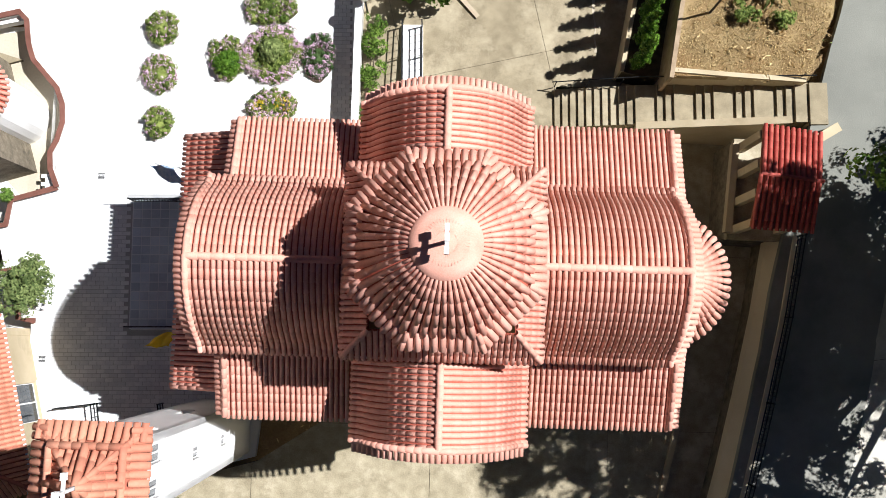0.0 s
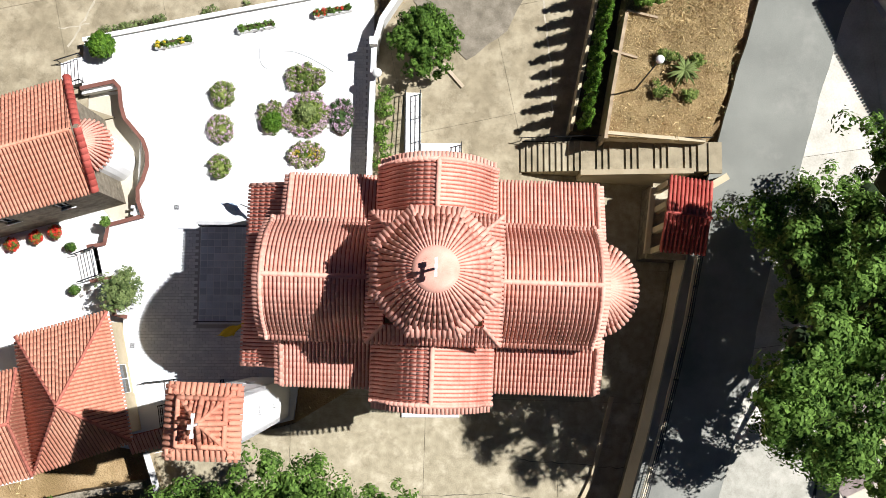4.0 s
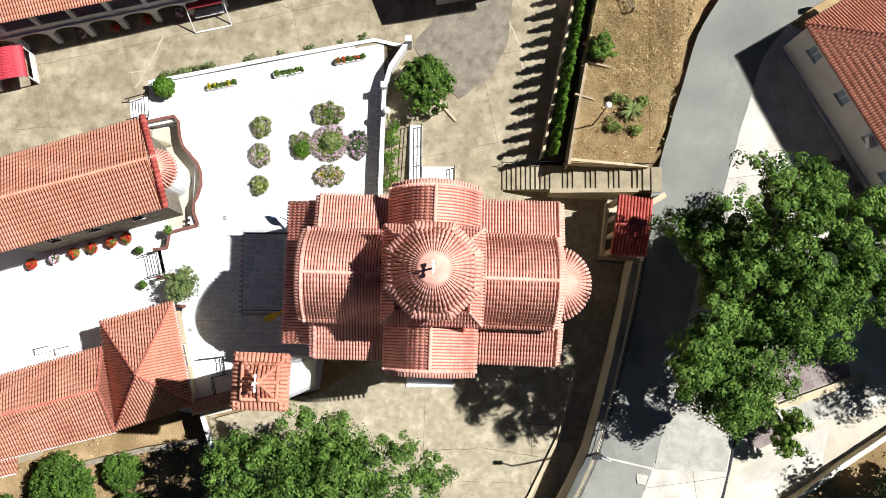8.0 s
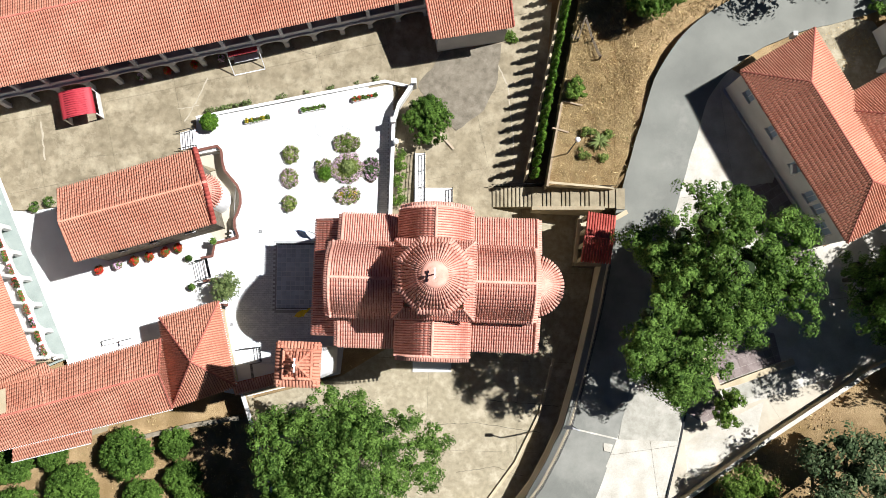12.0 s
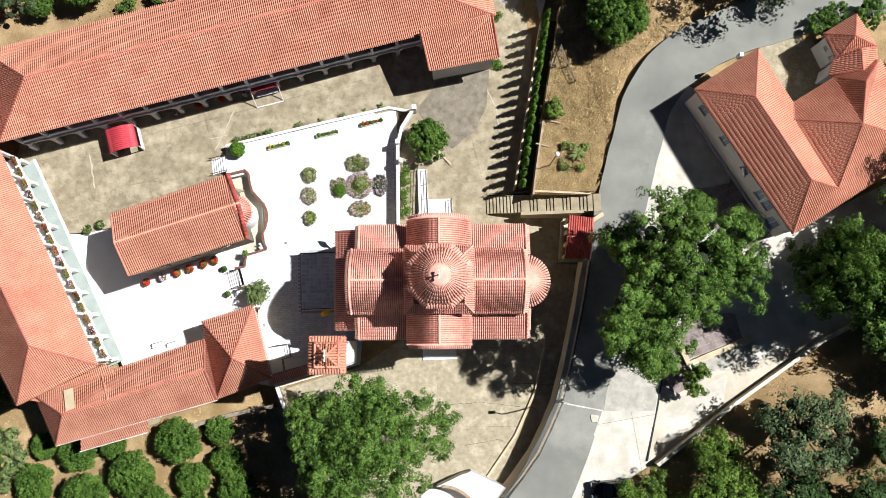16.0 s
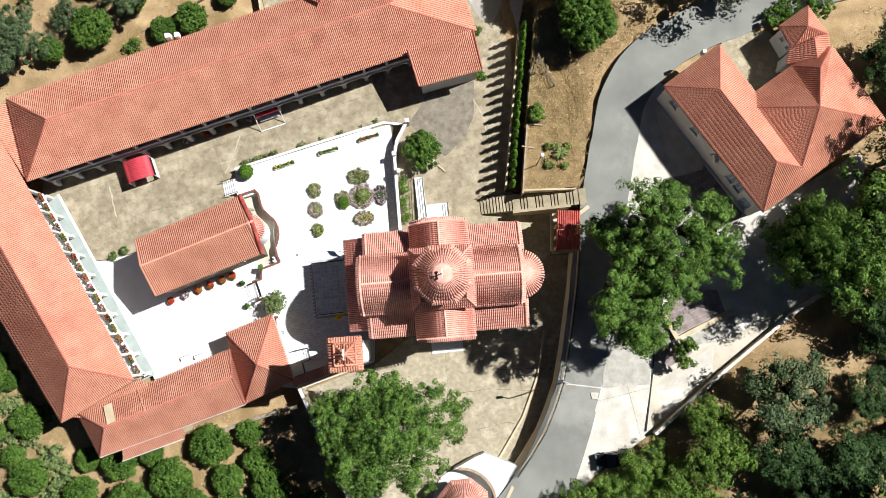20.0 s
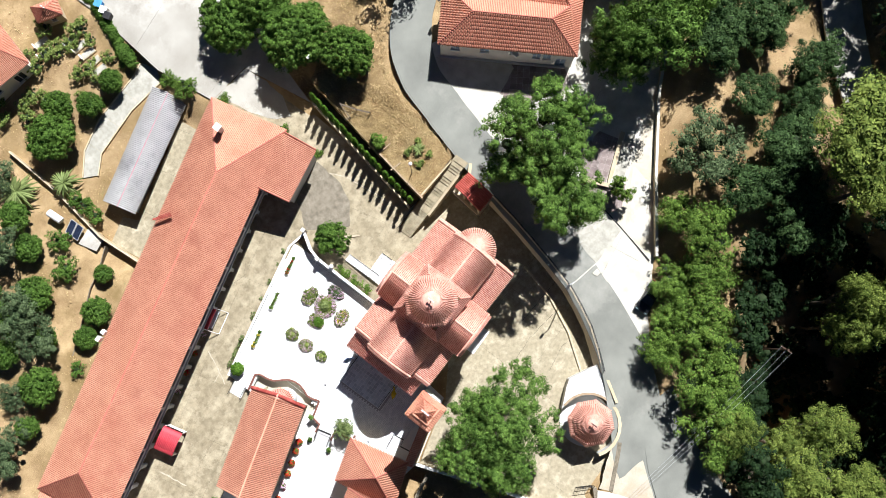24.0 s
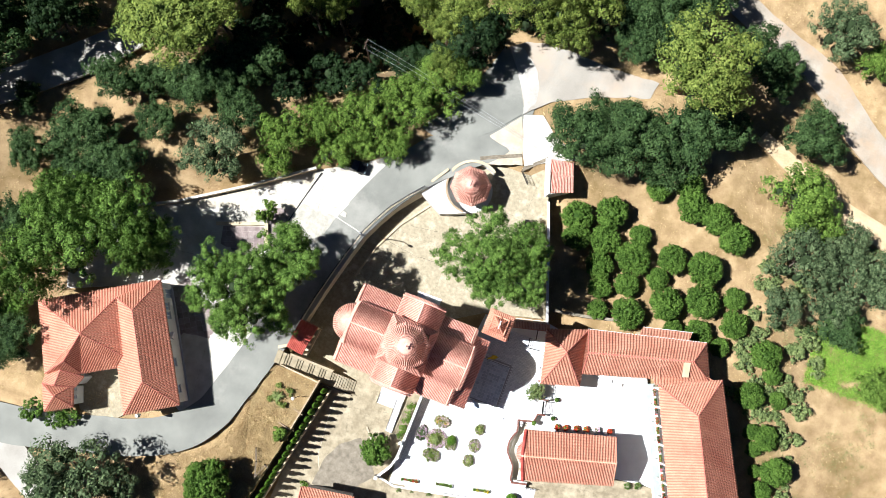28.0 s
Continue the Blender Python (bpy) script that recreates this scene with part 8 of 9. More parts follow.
for x, y, f in ((-16.5, 18.6, PETAL_YELLOW), (-11.2, 19.7, None), (-6.3, 20.8, PETAL_RED)):
    root = thing("planter_box", "long white planter box of low plants", "planter", (x, y, 0), 11, "terrace planters")
    part("box", Shape().box(-1.25, 1.25, -0.22, -0.16, 0, 0.4).box(-1.25, 1.25, 0.16, 0.22, 0, 0.4).box(-1.25, -1.19, -0.16, 0.16, 0, 0.4).box(1.19, 1.25, -0.16, 0.16, 0, 0.4).mesh("box", MARBLE), root)
    part("soil", Shape().box(-1.19, 1.19, -0.16, 0.16, 0.02, 0.33).mesh("soil", SOIL), root)
    part("foliage", crown_mesh("foliage", [(-1.0 + 0.5 * k, 0, 0.4, 0.26, random.uniform(0.12, 0.3)) for k in range(5)], 70, 18, 0.11, 0.05, LEAF_PLANE), root)
    if f:
        part("blossoms", crown_mesh("blossoms", [(-1.0 + 0.5 * k, 0, 0.45, 0.24, 0.2) for k in (0, 1, 3)], 16, 14, 0.1, 0.045, f), root)

# balcony boxes of the west wing
p, q = Vector((-34.5, -3.9, 0)), Vector((-44.3, 17.9, 0))
d = (q - p).normalized()
for k in range(18):
    c = p + (q - p) * (k + 0.5) / 18 - Vector((-d.y, d.x, 0)) * 0.05
    root = thing("balcony_box", "flower box with brown and green plants on the balcony", "planter", (c.x, c.y, 3.1), math.degrees(math.atan2(d.y, d.x)), "balcony boxes")
    part("box", Shape().box(-0.5, 0.5, -0.16, 0.16, 0, 0.22).mesh("box", TILE_RED), root)
    part("foliage", crown_mesh("foliage", [(-0.3, 0, 0.25, 0.25, 0.22), (0.3, 0, 0.25, 0.25, 0.2), (0, 0, 0.25, 0.25, 0.2)], 30, 16, 0.11, 0.05, (LEAF_GREY, LEAF_PLANE, LEAF_DARK)[k % 3]), root)
    if k % 3 != 1:
        part("blossoms", crown_mesh("blossoms", [(0, 0, 0.3, 0.4, 0.2)], 9, 12, 0.1, 0.04, (PETAL_PINK, PETAL_RED)[k % 2]), root)

# hedge outside the terrace edge
lobes = []
for k in list(range(14)) + [22, 23, 24, 31, 38, 39, 47, 53, 54]:
    t = k / 59
    lobes.append((-21.5 + 18.0 * t, 19.55 + 3.5 * t, -0.55 + 0.45 * t, random.uniform(0.16, 0.36), random.uniform(0.3, 0.7)))
tagged(new("edge_planting", crown_mesh("edge_planting", lobes, 170, 20, 0.16, 0.06, LEAF_GREY)), "straggling green planting along the terrace edge", "hedge", kind="stuff")
# a row of clipped bushes between the lane and the garden
row = [(2.9 + 5.3 * k / 13 + random.uniform(-0.15, 0.15), 54.2 + 13.0 * k / 13, random.uniform(0.85, 1.1), random.uniform(1.5, 2.1)) for k in range(14)]
first = None
for x, y, r, h in row:
    z = ground_z(x, y) - 0.1
    if first is None:
        first = thing("hedge_bush", "rounded clipped green bush in the row beside the lane", "bush", (x, y, z), 0, "bushes along the lane")
        part("stem", Shape().tube([(0, 0, -0.3), (0, 0, 0.9)], [0.07, 0.04], 6).mesh("stem", BARK), first)
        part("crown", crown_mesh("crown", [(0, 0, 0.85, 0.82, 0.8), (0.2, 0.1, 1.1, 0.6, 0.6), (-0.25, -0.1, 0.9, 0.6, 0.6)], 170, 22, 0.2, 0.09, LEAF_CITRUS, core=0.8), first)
    else:
        copy_thing(first, Matrix.Identity(4)).matrix_basis = pose(x, y, z, 0, 0, random.uniform(0, 360)) @ Matrix.Diagonal((r, r * 1.15, h / 1.8, 1))



# lamps
def globe_lamp(at, height, r, label):
    root = thing("globe_lamp", label, "street lamp", at, 0, "globe lamps")
    part("pole", Shape().tube([(0, 0, 0), (0, 0, height * 0.5), (0, 0, height)], [0.06, 0.045, 0.04], 8).mesh("pole", IRON), root)
    part("globe", Shape().lathe([(r * math.sin(math.pi * k / 10), height + r - r * math.cos(math.pi * k / 10)) for k in range(11)], sides=18).mesh("globe", GLOBE, True), root)
    part("collar", Shape().lathe([(0.09, height - 0.03), (0.12, height + 0.04), (0.06, height + 0.06)], sides=12).mesh("collar", IRON), root)


globe_lamp((-3.25, 16.1, 0.2), 1.9, 0.3, "white globe lamp on a black post by the wall")
globe_lamp((15.2, 46.3, 0.9), 8.0, 0.26, "white globe lamp on a tall post among the lane trees")
globe_lamp((12.45, 14.65, 4.2), 6.0, 0.24, "white globe lamp on a tall post in the plot")
lamp = thing("street_lamp", "grey street lamp with a long arm over the road wall", "street lamp")
part("pole", Shape().tube([(12.75, -9.9, 3.2), (12.7, -9.9, 6.5), (12.6, -9.8, 8.9), (11.9, -9.5, 9.2)], [0.09, 0.07, 0.06, 0.05], 8).mesh("pole", STEEL), lamp)
part("lamp_head", Shape().box(11.3, 11.95, -9.65, -9.35, 9.1, 9.28).mesh("lamp_head", IRON), lamp)
lamp = thing("street_lamp", "grey street lamp beside the upper lane", "street lamp")
part("pole", Shape().tube([(17.2, 33.5, 3.4), (17.2, 33.4, 7.5), (16.4, 33.2, 8.3)], [0.08, 0.06, 0.05], 8).mesh("pole", STEEL), lamp)
part("lamp_head", Shape().box(15.9, 16.5, 33.05, 33.35, 8.22, 8.4).mesh("lamp_head", WHITE), lamp)

# pale and dark crack lines in the concrete
def crack(points, width, level, mat, label):
    s = Shape()
    fine = []
    for (x0, y0), (x1, y1) in zip(points, points[1:]):
        n = max(2, int(math.hypot(x1 - x0, y1 - y0) / 0.35))
        for i in range(n):
            k = i / n
            fine.append((x0 + (x1 - x0) * k + random.uniform(-0.06, 0.06), y0 + (y1 - y0) * k + random.uniform(-0.06, 0.06), width * random.uniform(0.45, 1.3)))
    v, f = [], []
    for i, (x, y, w) in enumerate(fine):
        a, b = fine[max(0, i - 1)], fine[min(len(fine) - 1, i + 1)]
        d = Vector((b[0] - a[0], b[1] - a[1])).normalized() * w / 2
        v += [(x - d.y, y + d.x, level(x, y) + 0.006), (x + d.y, y - d.x, level(x, y) + 0.006), (x + d.y, y - d.x, level(x, y) - 0.03), (x - d.y, y + d.x, level(x, y) - 0.03)]
    for i in range(len(fine) - 1):
        f += [(4 * i + k, 4 * i + (k + 1) % 4, 4 * i + 4 + (k + 1) % 4, 4 * i + 4 + k) for k in range(4)]
    tagged(new("crack_line", s.add(v, f).mesh("crack_line", mat)), label, "crack", kind="structure")


flat = lambda x, y: 0.0
for line, w in (([(-21.6, 22.9), (-22.6, 20.8), (-23.4, 19.2), (-24.0, 18.3)], 0.14), ([(-30.6, 19.9), (-27.2, 20.1), (-24.1, 19.9), (-22.0, 20.2)], 0.09), ([(-37.6, 18.6), (-37.3, 16.4), (-37.0, 14.4)], 0.16), ([(-28.8, 20.2), (-28.1, 18.6), (-27.9, 16.5)], 0.10), ([(5.2, 26.5), (7.4, 22.0), (7.9, 17.0), (8.0, 13.6)], 0.12)):
    crack(line, w, yard_z, CRACK_PALE, "pale mended crack in the yard concrete")
for line, w in (([(-27.4, 16.9), (-25.2, 17.5)], 0.04), ([(-34, 15.0), (-30, 15.4), (-27.4, 16.9)], 0.03), ([(-15, 26.4), (-11, 25.0), (-6, 27.6)], 0.035), ([(1.5, 34), (3.0, 30.5), (2.6, 27.0)], 0.04)):
    crack(line, w, yard_z, CONCRETE_DARK, "thin dark crack in the yard concrete")
for line, w in (([(5.7, -7.9), (13.0, -8.5)], 0.05), ([(-0.9, -10.2), (4.5, -10.0), (10.6, -10.9)], 0.05), ([(2.5, -14.5), (6.0, -14.0), (9.0, -15.0)], 0.04), ([(-3.0, -20.0), (0.5, -22.5)], 0.04)):
    crack(line, w, flat, CONCRETE_DARK, "thin dark crack in the churchyard concrete")

# road seam and manholes
tagged(new("road_seam", Shape().prism([(12.9, -10.1), (16.8, -11.0), (16.78, -11.14), (12.88, -10.24)], [3.44, 3.44, 3.44, 3.44], [3.475, 3.475, 3.475, 3.475]).mesh("road_seam", CONCRETE_PALE)), "pale patched seam across the asphalt", "road patch", kind="structure")
tagged(new("road_patch", Shape().prism(ragged([(15.6, -11.45), (16.45, -11.6), (16.25, -12.3), (15.65, -12.15)], 0.25, 0.15), 3.36, 3.475).mesh("road_patch", CONCRETE_PALE)), "pale cement patch on the asphalt", "road patch", kind="structure")
for x, y, z, w in ((-16.1, 7.9, 0.0, 0.16), (-18.6, -0.9, 0.0, 0.16)):
    g = thing("drain_grate", "small square iron drain grate set in the paving", "drain grate", (x, y, z), 0, "drain grates")
    for k in range(5):
        part("slat", Shape().box(-w, w, -w + 2 * w * k / 5, -w + 2 * w * k / 5 + 0.25 * w, 0.002, 0.03).mesh("slat", IRON), g)

# red barrel canopy and white framed awning before the arcade
can = thing("barrel_canopy", "dark red barrel-shaped canopy over the arcade steps", "canopy", (-33.3, 19.75, 0), 12.6)
n = 14
arc = [(1.55 * math.cos(math.pi * k / n), 1.35 + 0.55 * math.sin(math.pi * k / n)) for k in range(n + 1)]
v = [(x, y, z - o) for o in (0, 0.05) for y in (-1.3, 1.3) for x, z in arc]
w = n + 1
f = [(k, k + 1, w + k + 1, w + k) for k in range(n)] + [(2 * w + k + 1, 2 * w + k, 3 * w + k, 3 * w + k + 1) for k in range(n)]
f += [(k + 1, k, 2 * w + k, 2 * w + k + 1) for k in range(n)] + [(w + k, w + k + 1, 3 * w + k + 1, 3 * w + k) for k in range(n)]
s = Shape().add(v, f)
part("cover", s.mesh("cover", REDSHEET), can)
rec = []
for k in range(12):
    y = -1.2 + 2.4 * k / 11
    for sg in (1, -1):
        along([(sg * 1.55 * math.cos(math.pi / 2 * (1 - t / 5)), y, 1.37 + 0.55 * math.sin(math.pi / 2 * (1 - t / 5))) for t in range(6)], (0, 1, 0), 0.05, 1.0, rec)
part("ribs", tiles_mesh("ribs", rec, REDSHEET), can, "", "stuff")
for x in (-1.5, 1.5):
    for y in (-1.2, 1.2):
        part("post", Shape().box(x - 0.05, x + 0.05, y - 0.05, y + 0.05, -1.0, 1.35).mesh("post", WHITE), can)
    part("side_wall", Shape().box(x - 0.06, x + 0.06, -1.2, 1.2, -1.0, -0.1).mesh("side_wall", PLASTER), can)
sw = thing("garden_swing", "white framed garden swing with a dark red canopy", "swing seat", (-17.7, 24.3, -0.6), 12.6)
part("canopy", Shape().box(-1.4, 1.4, 0.2, 1.7, 2.35, 2.42).mesh("canopy", CANVAS_RED), sw)
for x in (-1.5, 1.5):
    part("frame_leg", Shape().bar((x, -0.9, 0), (x, 0.5, 2.3), 0.07).bar((x, 1.7, 0), (x, 0.5, 2.3), 0.07).mesh("frame_leg", WHITE), sw)
part("cross_bar", Shape().bar((-1.5, 0.5, 2.3), (1.5, 0.5, 2.3), 0.07).mesh("cross_bar", WHITE), sw)
part("front_bar", Shape().bar((-1.5, -0.9, 0.05), (1.5, -0.9, 0.05), 0.1).mesh("front_bar", WHITE), sw)
part("seat", Shape().box(-1.2, 1.2, 0.1, 0.7, 0.45, 0.55).mesh("seat", STEEL), sw)

# garden hose
pts = [(-10.9, 18.9, 0.03), (-11.1, 18.0, 0.03), (-10.9, 17.1, 0.03), (-10.3, 16.9, 0.03), (-9.9, 17.8, 0.03), (-9.4, 18.3, 0.03), (-8.2, 18.0, 0.03), (-6.9, 17.3, 0.03), (-6.2, 16.8, 0.03)]
curve = bpy.data.curves.new("hose", "CURVE")
curve.dimensions, curve.bevel_depth = "3D", 0.022
sp = curve.splines.new("NURBS")
sp.points.add(len(pts) - 1)
for a, b in zip(sp.points, pts):
    a.co = (*b, 1)
sp.use_endpoint_u = True
curve.materials.append(STEEL)
hose = bpy.data.meshes.new_from_object(bpy.data.objects.new("hose_line", curve))
tagged(new("garden_hose", hose), "pale garden hose lying in loops on the terrace", "hose")

# parked car
car = thing("parked_car", "black hatchback parked on the pale forecourt", "car", (17.3, -19.0, 3.02), 183)
body = [(-2.1, 0.35), (-2.15, 0.7), (-2.0, 0.92), (-1.15, 0.98), (0.95, 0.98), (1.9, 0.82), (2.12, 0.62), (2.1, 0.35)]


def extrude_profile(prof, half, inset_top=0.0):
    n = len(prof)
    zmin, zmax = min(z for _, z in prof), max(z for _, z in prof)
    v = [(x, sg * (half - inset_top * (z - zmin) / (zmax - zmin)), z) for sg in (-1, 1) for x, z in prof]
    return Shape().add(v, [tuple(range(n - 1, -1, -1)), tuple(range(n, 2 * n))] + [(i, (i + 1) % n, n + (i + 1) % n, n + i) for i in range(n)])


part("body", extrude_profile(body, 0.87, 0.06).mesh("body", CARPAINT), car)
part("cabin", extrude_profile([(-1.95, 0.95), (-1.7, 1.38), (-1.2, 1.47), (0.1, 1.45), (0.95, 0.97)], 0.78, 0.14).mesh("cabin", GLASS), car)
part("roof_panel", Shape().box(-1.65, 0.05, -0.62, 0.62, 1.46, 1.495).mesh("roof_panel", CARPAINT), car)
for x in (-1.3, 1.35):
    for y in (-0.82, 0.82):
        w = part("wheel", Shape().tube([(x, y - 0.1, 0.31), (x, y + 0.1, 0.31)], [0.31, 0.31], 18).mesh("wheel", RUBBER), car)
        part("rim", Shape().tube([(x, y - 0.11, 0.31), (x, y + 0.11, 0.31)], [0.19, 0.19], 12).mesh("rim", STEEL), w)
for y in (-0.6, 0.6):
    part("headlight", Shape().box(1.98, 2.12, y - 0.2, y + 0.2, 0.62, 0.76).mesh("headlight", GLASS_PALE), car)
    part("tail_light", Shape().box(-2.16, -2.06, y - 0.2, y + 0.2, 0.68, 0.85).mesh("tail_light", CANVAS_RED), car)

# solar water heater
gz = ground_z(-20, 48)
heater = thing("solar_heater", "white water tank with a dark solar panel on a frame", "solar heater", (0, 0, 0))
part("tank", Shape().tube([(-19.6, 51.5, gz + 1.2), (-19.6, 51.4, gz + 1.2), (-19.5, 49.4, gz + 1.2), (-19.5, 49.3, gz + 1.2)], [0.4, 0.5, 0.5, 0.4], 18).mesh("tank", WHITE), heater)
for k in (0, 1):
    y0, y1 = 48.5 - 1.08 * k, 47.5 - 1.08 * k
    frame_box = Shape().prism([(-18.5, y0), (-18.5, y1), (-20.4, y1 - 0.3), (-20.4, y0 - 0.3)], [gz + 1.05, gz + 1.05, gz + 0.75, gz + 0.75], [gz + 1.13, gz + 1.13, gz + 0.83, gz + 0.83])
    pan = part("panel_frame", frame_box.mesh("panel_frame", STEEL), heater)
    part("panel", Shape().prism([(-18.57, y0 - 0.07), (-18.57, y1 + 0.07), (-20.33, y1 - 0.23), (-20.33, y0 - 0.37)], [gz + 1.11, gz + 1.11, gz + 0.82, gz + 0.82], [gz + 1.14, gz + 1.14, gz + 0.85, gz + 0.85]).mesh("panel", SOLAR), pan)
for x, y, t in ((-18.7, 48.4, 1.05), (-20.2, 48.0, 0.78), (-18.7, 46.6, 1.05), (-20.2, 46.2, 0.78), (-19.6, 51.3, 0.8), (-19.5, 49.5, 0.8)):
    part("leg", Shape().bar((x, y, gz - 0.4), (x, y, gz + t), 0.06).mesh("leg", STEEL), heater)
slabs("heater_slab", "mossy concrete slab beside the solar panel", [(-18.3, 46.2), (-18.3, 43.7), (-20.1, 43.4), (-20.7, 46.0)], gz + 0.25, LANE_GREY, 6.0, 0.0, 0.3, base=LANE_GREY)
free_wall("bank_wall", "thin low dark stone wall along the foot of the slope", [(-18.8, 42.7, -3.6, -1.9), (-21.9, 41.5, -3.6, -2.2), (-24.6, 41.0, -3.8, -2.4), (-29.8, 38.7, -4.2, -2.6), (-33.0, 37.5, -4.4, -2.8)], 0.12, STONE_WALL)
free_wall("garden_wall", "pale low garden wall behind the long building", [(-17.8, 37.4, -3.8, -1.6), (-18.2, 43.9, -3.8, -1.8), (-16.8, 52.9, -3.8, -2.0), (-16.3, 61.1, -3.8, -2.0)], 0.25, CREAM)
slabs("garden_path", "grey concrete garden path beside the shed", GARDEN_PATH, path_z, BRUSHED_GREY, 4.2, 0.04, base=CREAM, angle=0)
for line in ([(3.7, 53.7), (1.6, 53.4), (-5.6, 53.9), (-10.3, 53.0), (-13.3, 51.1)], [(3.3, 49.9), (-2.2, 50.9), (-9.2, 50.9), (-11.9, 49.5)]):
    free_wall("path_kerb", "narrow pale kerb of the garden path", [(x, y, path_z(x, y) - 0.3, path_z(x, y) + 0.12) for x, y in line], 0.16, CREAM)
slabs("back_yard", "pale concrete strip between shed and long building", BACK_YARD, back_z, CONCRETE, 6, 0.03, angle=13)
for x, y in ((-2.0, 66.0), (-2.8, 64.7), (0.6, 63.0), (0.6, 61.5), (0.5, 60.0), (0.0, 58.6), (-0.4, 57.3), (-7.0, 60.6), (-7.1, 59.5), (-7.3, 58.4)):
    root = thing("grave_slab", "pale stone grave slab with a low surround on sandy ground", "grave", (x, y, ground_z(x, y)), 76 + random.uniform(-3, 3), "graves")
    part("surround", Shape().box(-0.45, 0.45, -1.15, 1.05, -0.3, 0.3).mesh("surround", CREAM), root)
    part("slab", Shape().box(-0.36, 0.36, -1.05, 0.75, 0.3, 0.36).mesh("slab", BRUSHED_GREY), root)
    part("headstone", Shape().box(-0.36, 0.36, 0.88, 1.02, 0.3, 0.95).mesh("headstone", MARBLE), root)

for (x, y), m, lab in (((6.7, 62.2), BIN_BLUE, "blue wheeled bin at the yard edge"), ((6.4, 61.1), WHITE, "white wheeled bin at the yard edge"), ((6.1, 60.2), IRON, "dark wheeled bin at the yard edge")):
    root = thing("wheeled_bin", lab, "bin", (x, y, lane_z(x, y)), 15, "bins")
    part("body", Shape().prism([(-0.4, -0.45), (0.4, -0.45), (0.45, 0.45), (-0.45, 0.45)], 0.08, 1.0).mesh("body", m), root)
    part("lid", Shape().box(-0.48, 0.48, -0.5, 0.5, 1.0, 1.08).mesh("lid", m), root)
    for k in (-0.35, 0.35):
        part("wheel", Shape().tube([(k - 0.04, 0.4, 0.1), (k + 0.04, 0.4, 0.1)], [0.1, 0.1], 10).mesh("wheel", RUBBER), root)

# benches before the gallery
for x in (-30.2, -28.6):
    b = thing("bench", "small white bench with slim iron legs", "bench", (x, -2.6, -1.0), 14, "court benches")
    part("seat", Shape().box(-0.6, 0.6, -0.2, 0.2, 0.42, 0.47).mesh("seat", WHITE), b)
    for k in (-1, 1):
        part("leg", Shape().bar((k * 0.5, -0.18, 0), (k * 0.5, -0.18, 0.42), 0.05).bar((k * 0.5, 0.18, 0), (k * 0.5, 0.18, 0.42), 0.05).mesh("leg", IRON), b)
    part("back", Shape().box(-0.6, 0.6, 0.2, 0.24, 0.5, 0.85).mesh("back", IRON), b)

# roofed wall and iron screens between gatehouse and bell tower
pas = thing("roofed_wall", "wall with a narrow red tiled roof beside the gatehouse", "wall", kind="structure")
roof_slope(pas, [(-17.6, -7.2, 2.7), (-10.9, -5.6, 2.7), (-11.2, -4.6, 3.3), (-17.8, -6.2, 3.3)], TILE, 0.22, 0.4, 0.09)
part("wall_body", Shape().prism([(-17.4, -6.9), (-11.0, -5.35), (-11.1, -4.95), (-17.5, -6.5)], 0, 2.75).mesh("wall_body", CREAM), pas)
scr = thing("iron_screen", "black iron railing panels by the gatehouse", "railing")
railing(scr, [(-17.6, -3.2, 0), (-15.9, -3.0, 0), (-15.7, -4.4, 0), (-16.6, -4.6, 0), (-16.4, -5.9, 0)], 0.95, 0.2)
railing(scr, [(-12.8, -3.0, 0), (-12.6, -4.6, 0), (-11.2, -4.4, 0)], 0.95, 0.2)

free_wall("plot_stub", "short thin stub of wall on the dry plot", [(11.1, 17.0, 3.9, 4.5), (12.6, 16.6, 3.9, 4.42)], 0.14, STONE_TAN)
free_wall("plot_stub_north", "short thin stub of wall at the end of the plot", [(12.0, 19.5, 3.9, 4.55), (13.9, 19.1, 3.9, 4.42)], 0.14, STONE_TAN)
tagged(new("plank", Shape().bar((0.9, 17.3, yard_z(1, 17) + 0.06), (2.2, 15.8, yard_z(2, 16) + 0.06), 0.22, 0.06).mesh("plank", VERGE)), "weathered plank lying on the concrete drive", "plank")

# wooden fence and cables
fence = thing("rail_fence", "broken grey wooden rail fence on the dry bank", "fence")
line = [(12.9, 25.5), (13.5, 25.2), (14.2, 27.3), (14.8, 25.2), (15.5, 23.5)]
for (a, b), (c, d2) in zip(line, line[1:]):
    for h in (0.4, 0.85):
        part("rail", Shape().bar((a, b, plot_z(a, b) + h), (c, d2, plot_z(c, d2) + h), 0.08).mesh("rail", BARK), fence)
for a, b in line:
    part("post", Shape().bar((a, b, plot_z(a, b) - 0.2), (a, b, plot_z(a, b) + 1.05), 0.11).mesh("post", BARK), fence)
pole = thing("utility_pole", "weathered wooden utility pole among the trees", "utility pole", (21.0, -35.2, ground_z(21.0, -35.2)))
part("post", Shape().tube([(0, 0, -0.5), (0, 0, 9.4 - ground_z(21.0, -35.2))], [0.16, 0.11], 8).mesh("post", WOODDARK), pole)
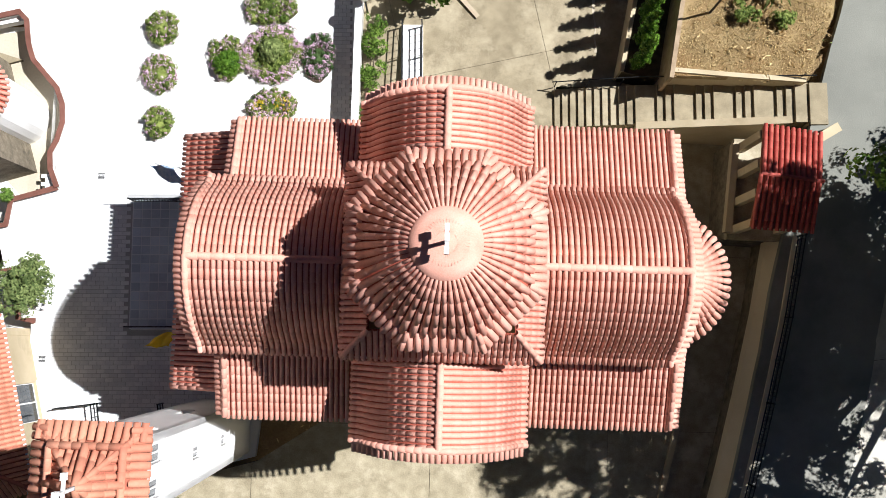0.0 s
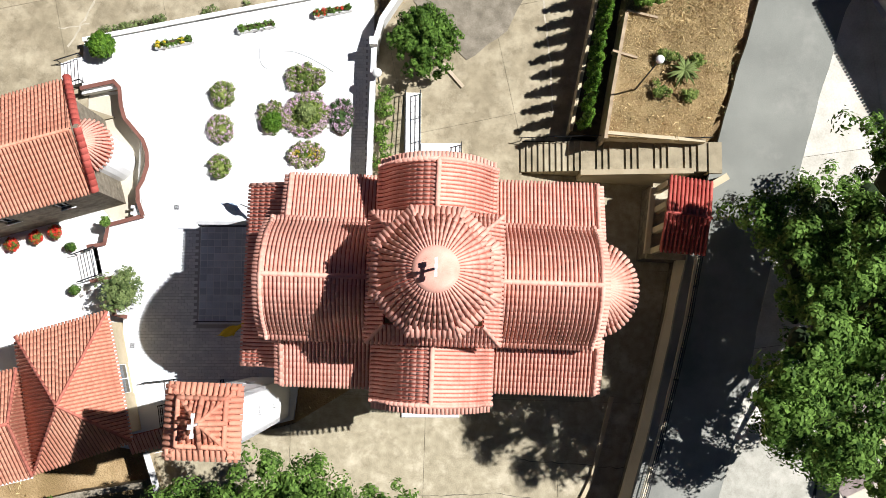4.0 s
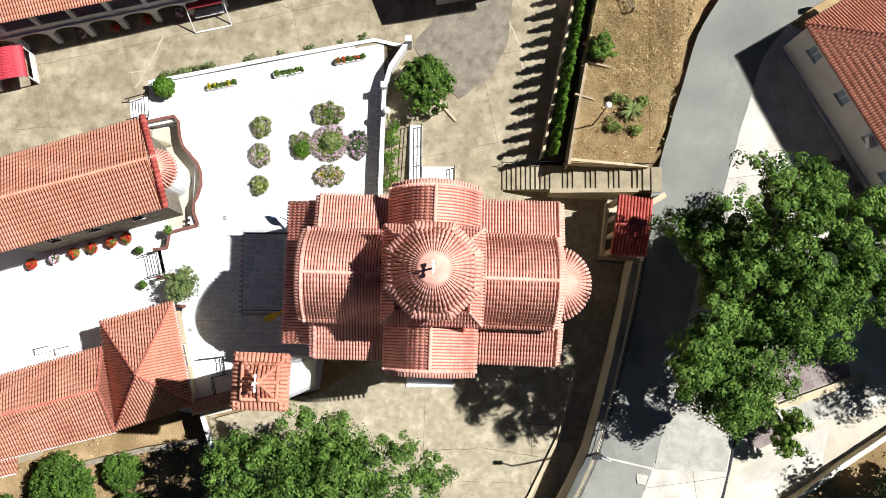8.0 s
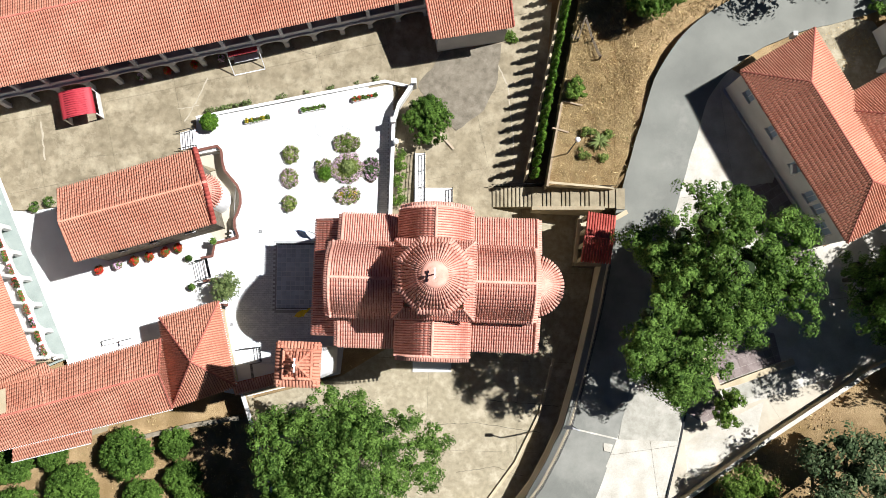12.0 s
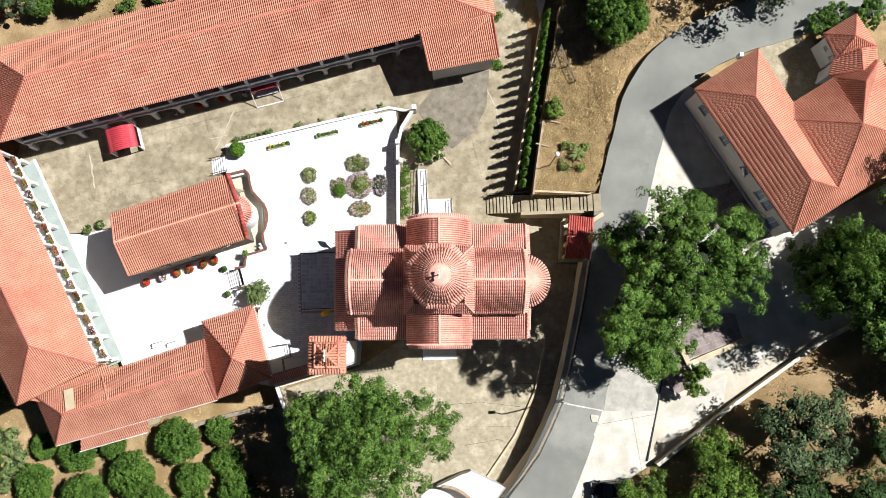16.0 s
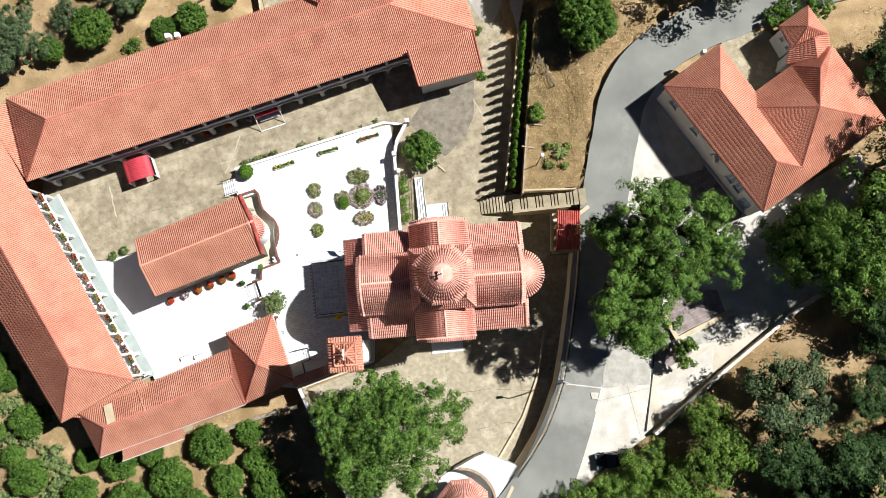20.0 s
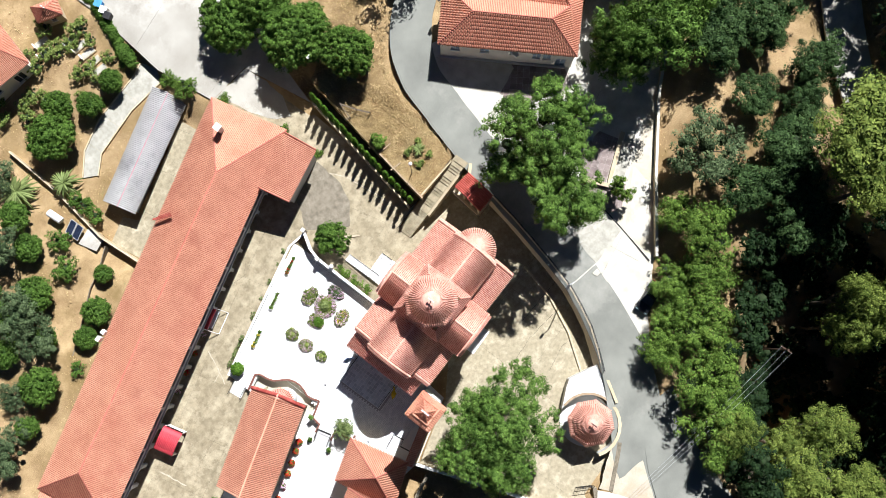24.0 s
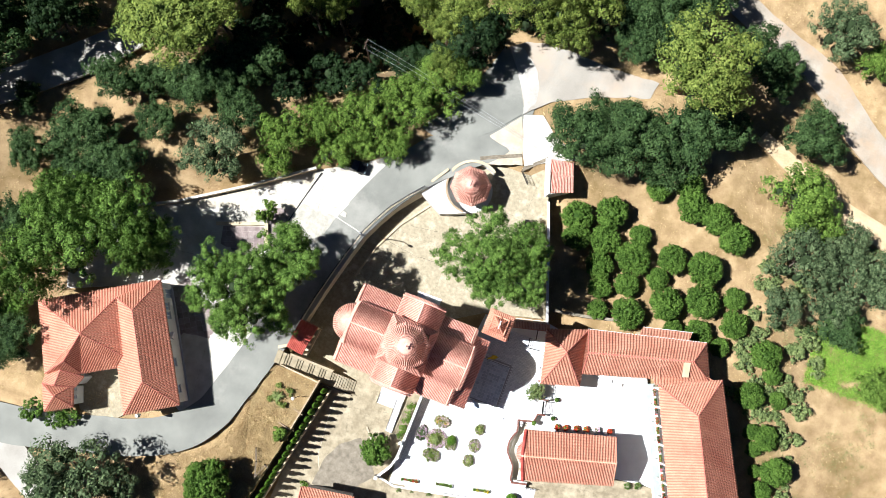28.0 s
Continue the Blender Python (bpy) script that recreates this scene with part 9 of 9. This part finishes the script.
part("cross_arm", Shape().box(-0.07, 0.07, -0.8, 0.8, 8.6 - ground_z(21.0, -35.2), 8.72 - ground_z(21.0, -35.2)).mesh("cross_arm", WOODDARK), pole)
for k in (-1, 0, 1):
    pts = [(21.0 - 32.6 * t, -35.2 + 0.7 * k + (5.4 - 0.55 * k) * t ** 1.2, 8.75 - 5.2 * t - 4 * 0.7 * t * (1 - t)) for t in (i / 14 for i in range(15))]
    tagged(new("overhead_cable", Shape().tube(pts, [0.013] * 15, 5).mesh("overhead_cable", STEEL)), "thin overhead cable slung from pole to lodge", "cable", group="cables")

# small pavers by the church door and along the parapet
def pavers():
    rows, w, h = [], 0.40, 0.20
    for (x0, x1, y0, y1) in ((-19.0, -10.3, -4.6, 8.0), (-5.1, -3.75, 8.3, 19.0)):
        j = 0
        y = y0
        while y < y1:
            x = x0 + (w / 2 if j % 2 else 0)
            while x < x1 - w:
                if not (-14.5 < x + w and x < -10.0 and 0.3 < y + h and y < 6.9):
                    rows.append((x, y))
                x += w
            y += h
            j += 1
    return rows


terrace_pavers = thing("paver_field", "grey-white stone pavers laid in running bond", "paving", kind="structure")
part("joint_bed", Shape().box(-18.8, -14.45, -4.6, 8.0, 0.0, 0.006).box(-14.45, -10.6, -4.6, 0.45, 0.0, 0.006).box(-14.45, -10.6, 6.75, 8.0, 0.0, 0.006).box(-4.9, -4.0, 8.3, 19.0, 0.0, 0.006).mesh("joint_bed", PAVER_JOINT), terrace_pavers)
paver = Shape().box(0.008, 0.392, 0.008, 0.192, 0.002, 0.02).mesh("paver", PAVER_PIECE)
rest = Shape()
single = 0
for x, y in pavers():
    if single < 290 and -16.5 < x < -12.0 and -4.0 < y < -0.2:
        part("paver", paver, terrace_pavers).location = (x, y, random.uniform(-0.002, 0.002))
        single += 1
    else:
        rest.box(x + 0.008, x + 0.392, y + 0.008, y + 0.192, 0.002, 0.02 + random.uniform(-0.002, 0.002))
part("pavers", rest.mesh("pavers", PAVER), terrace_pavers, "", "stuff")
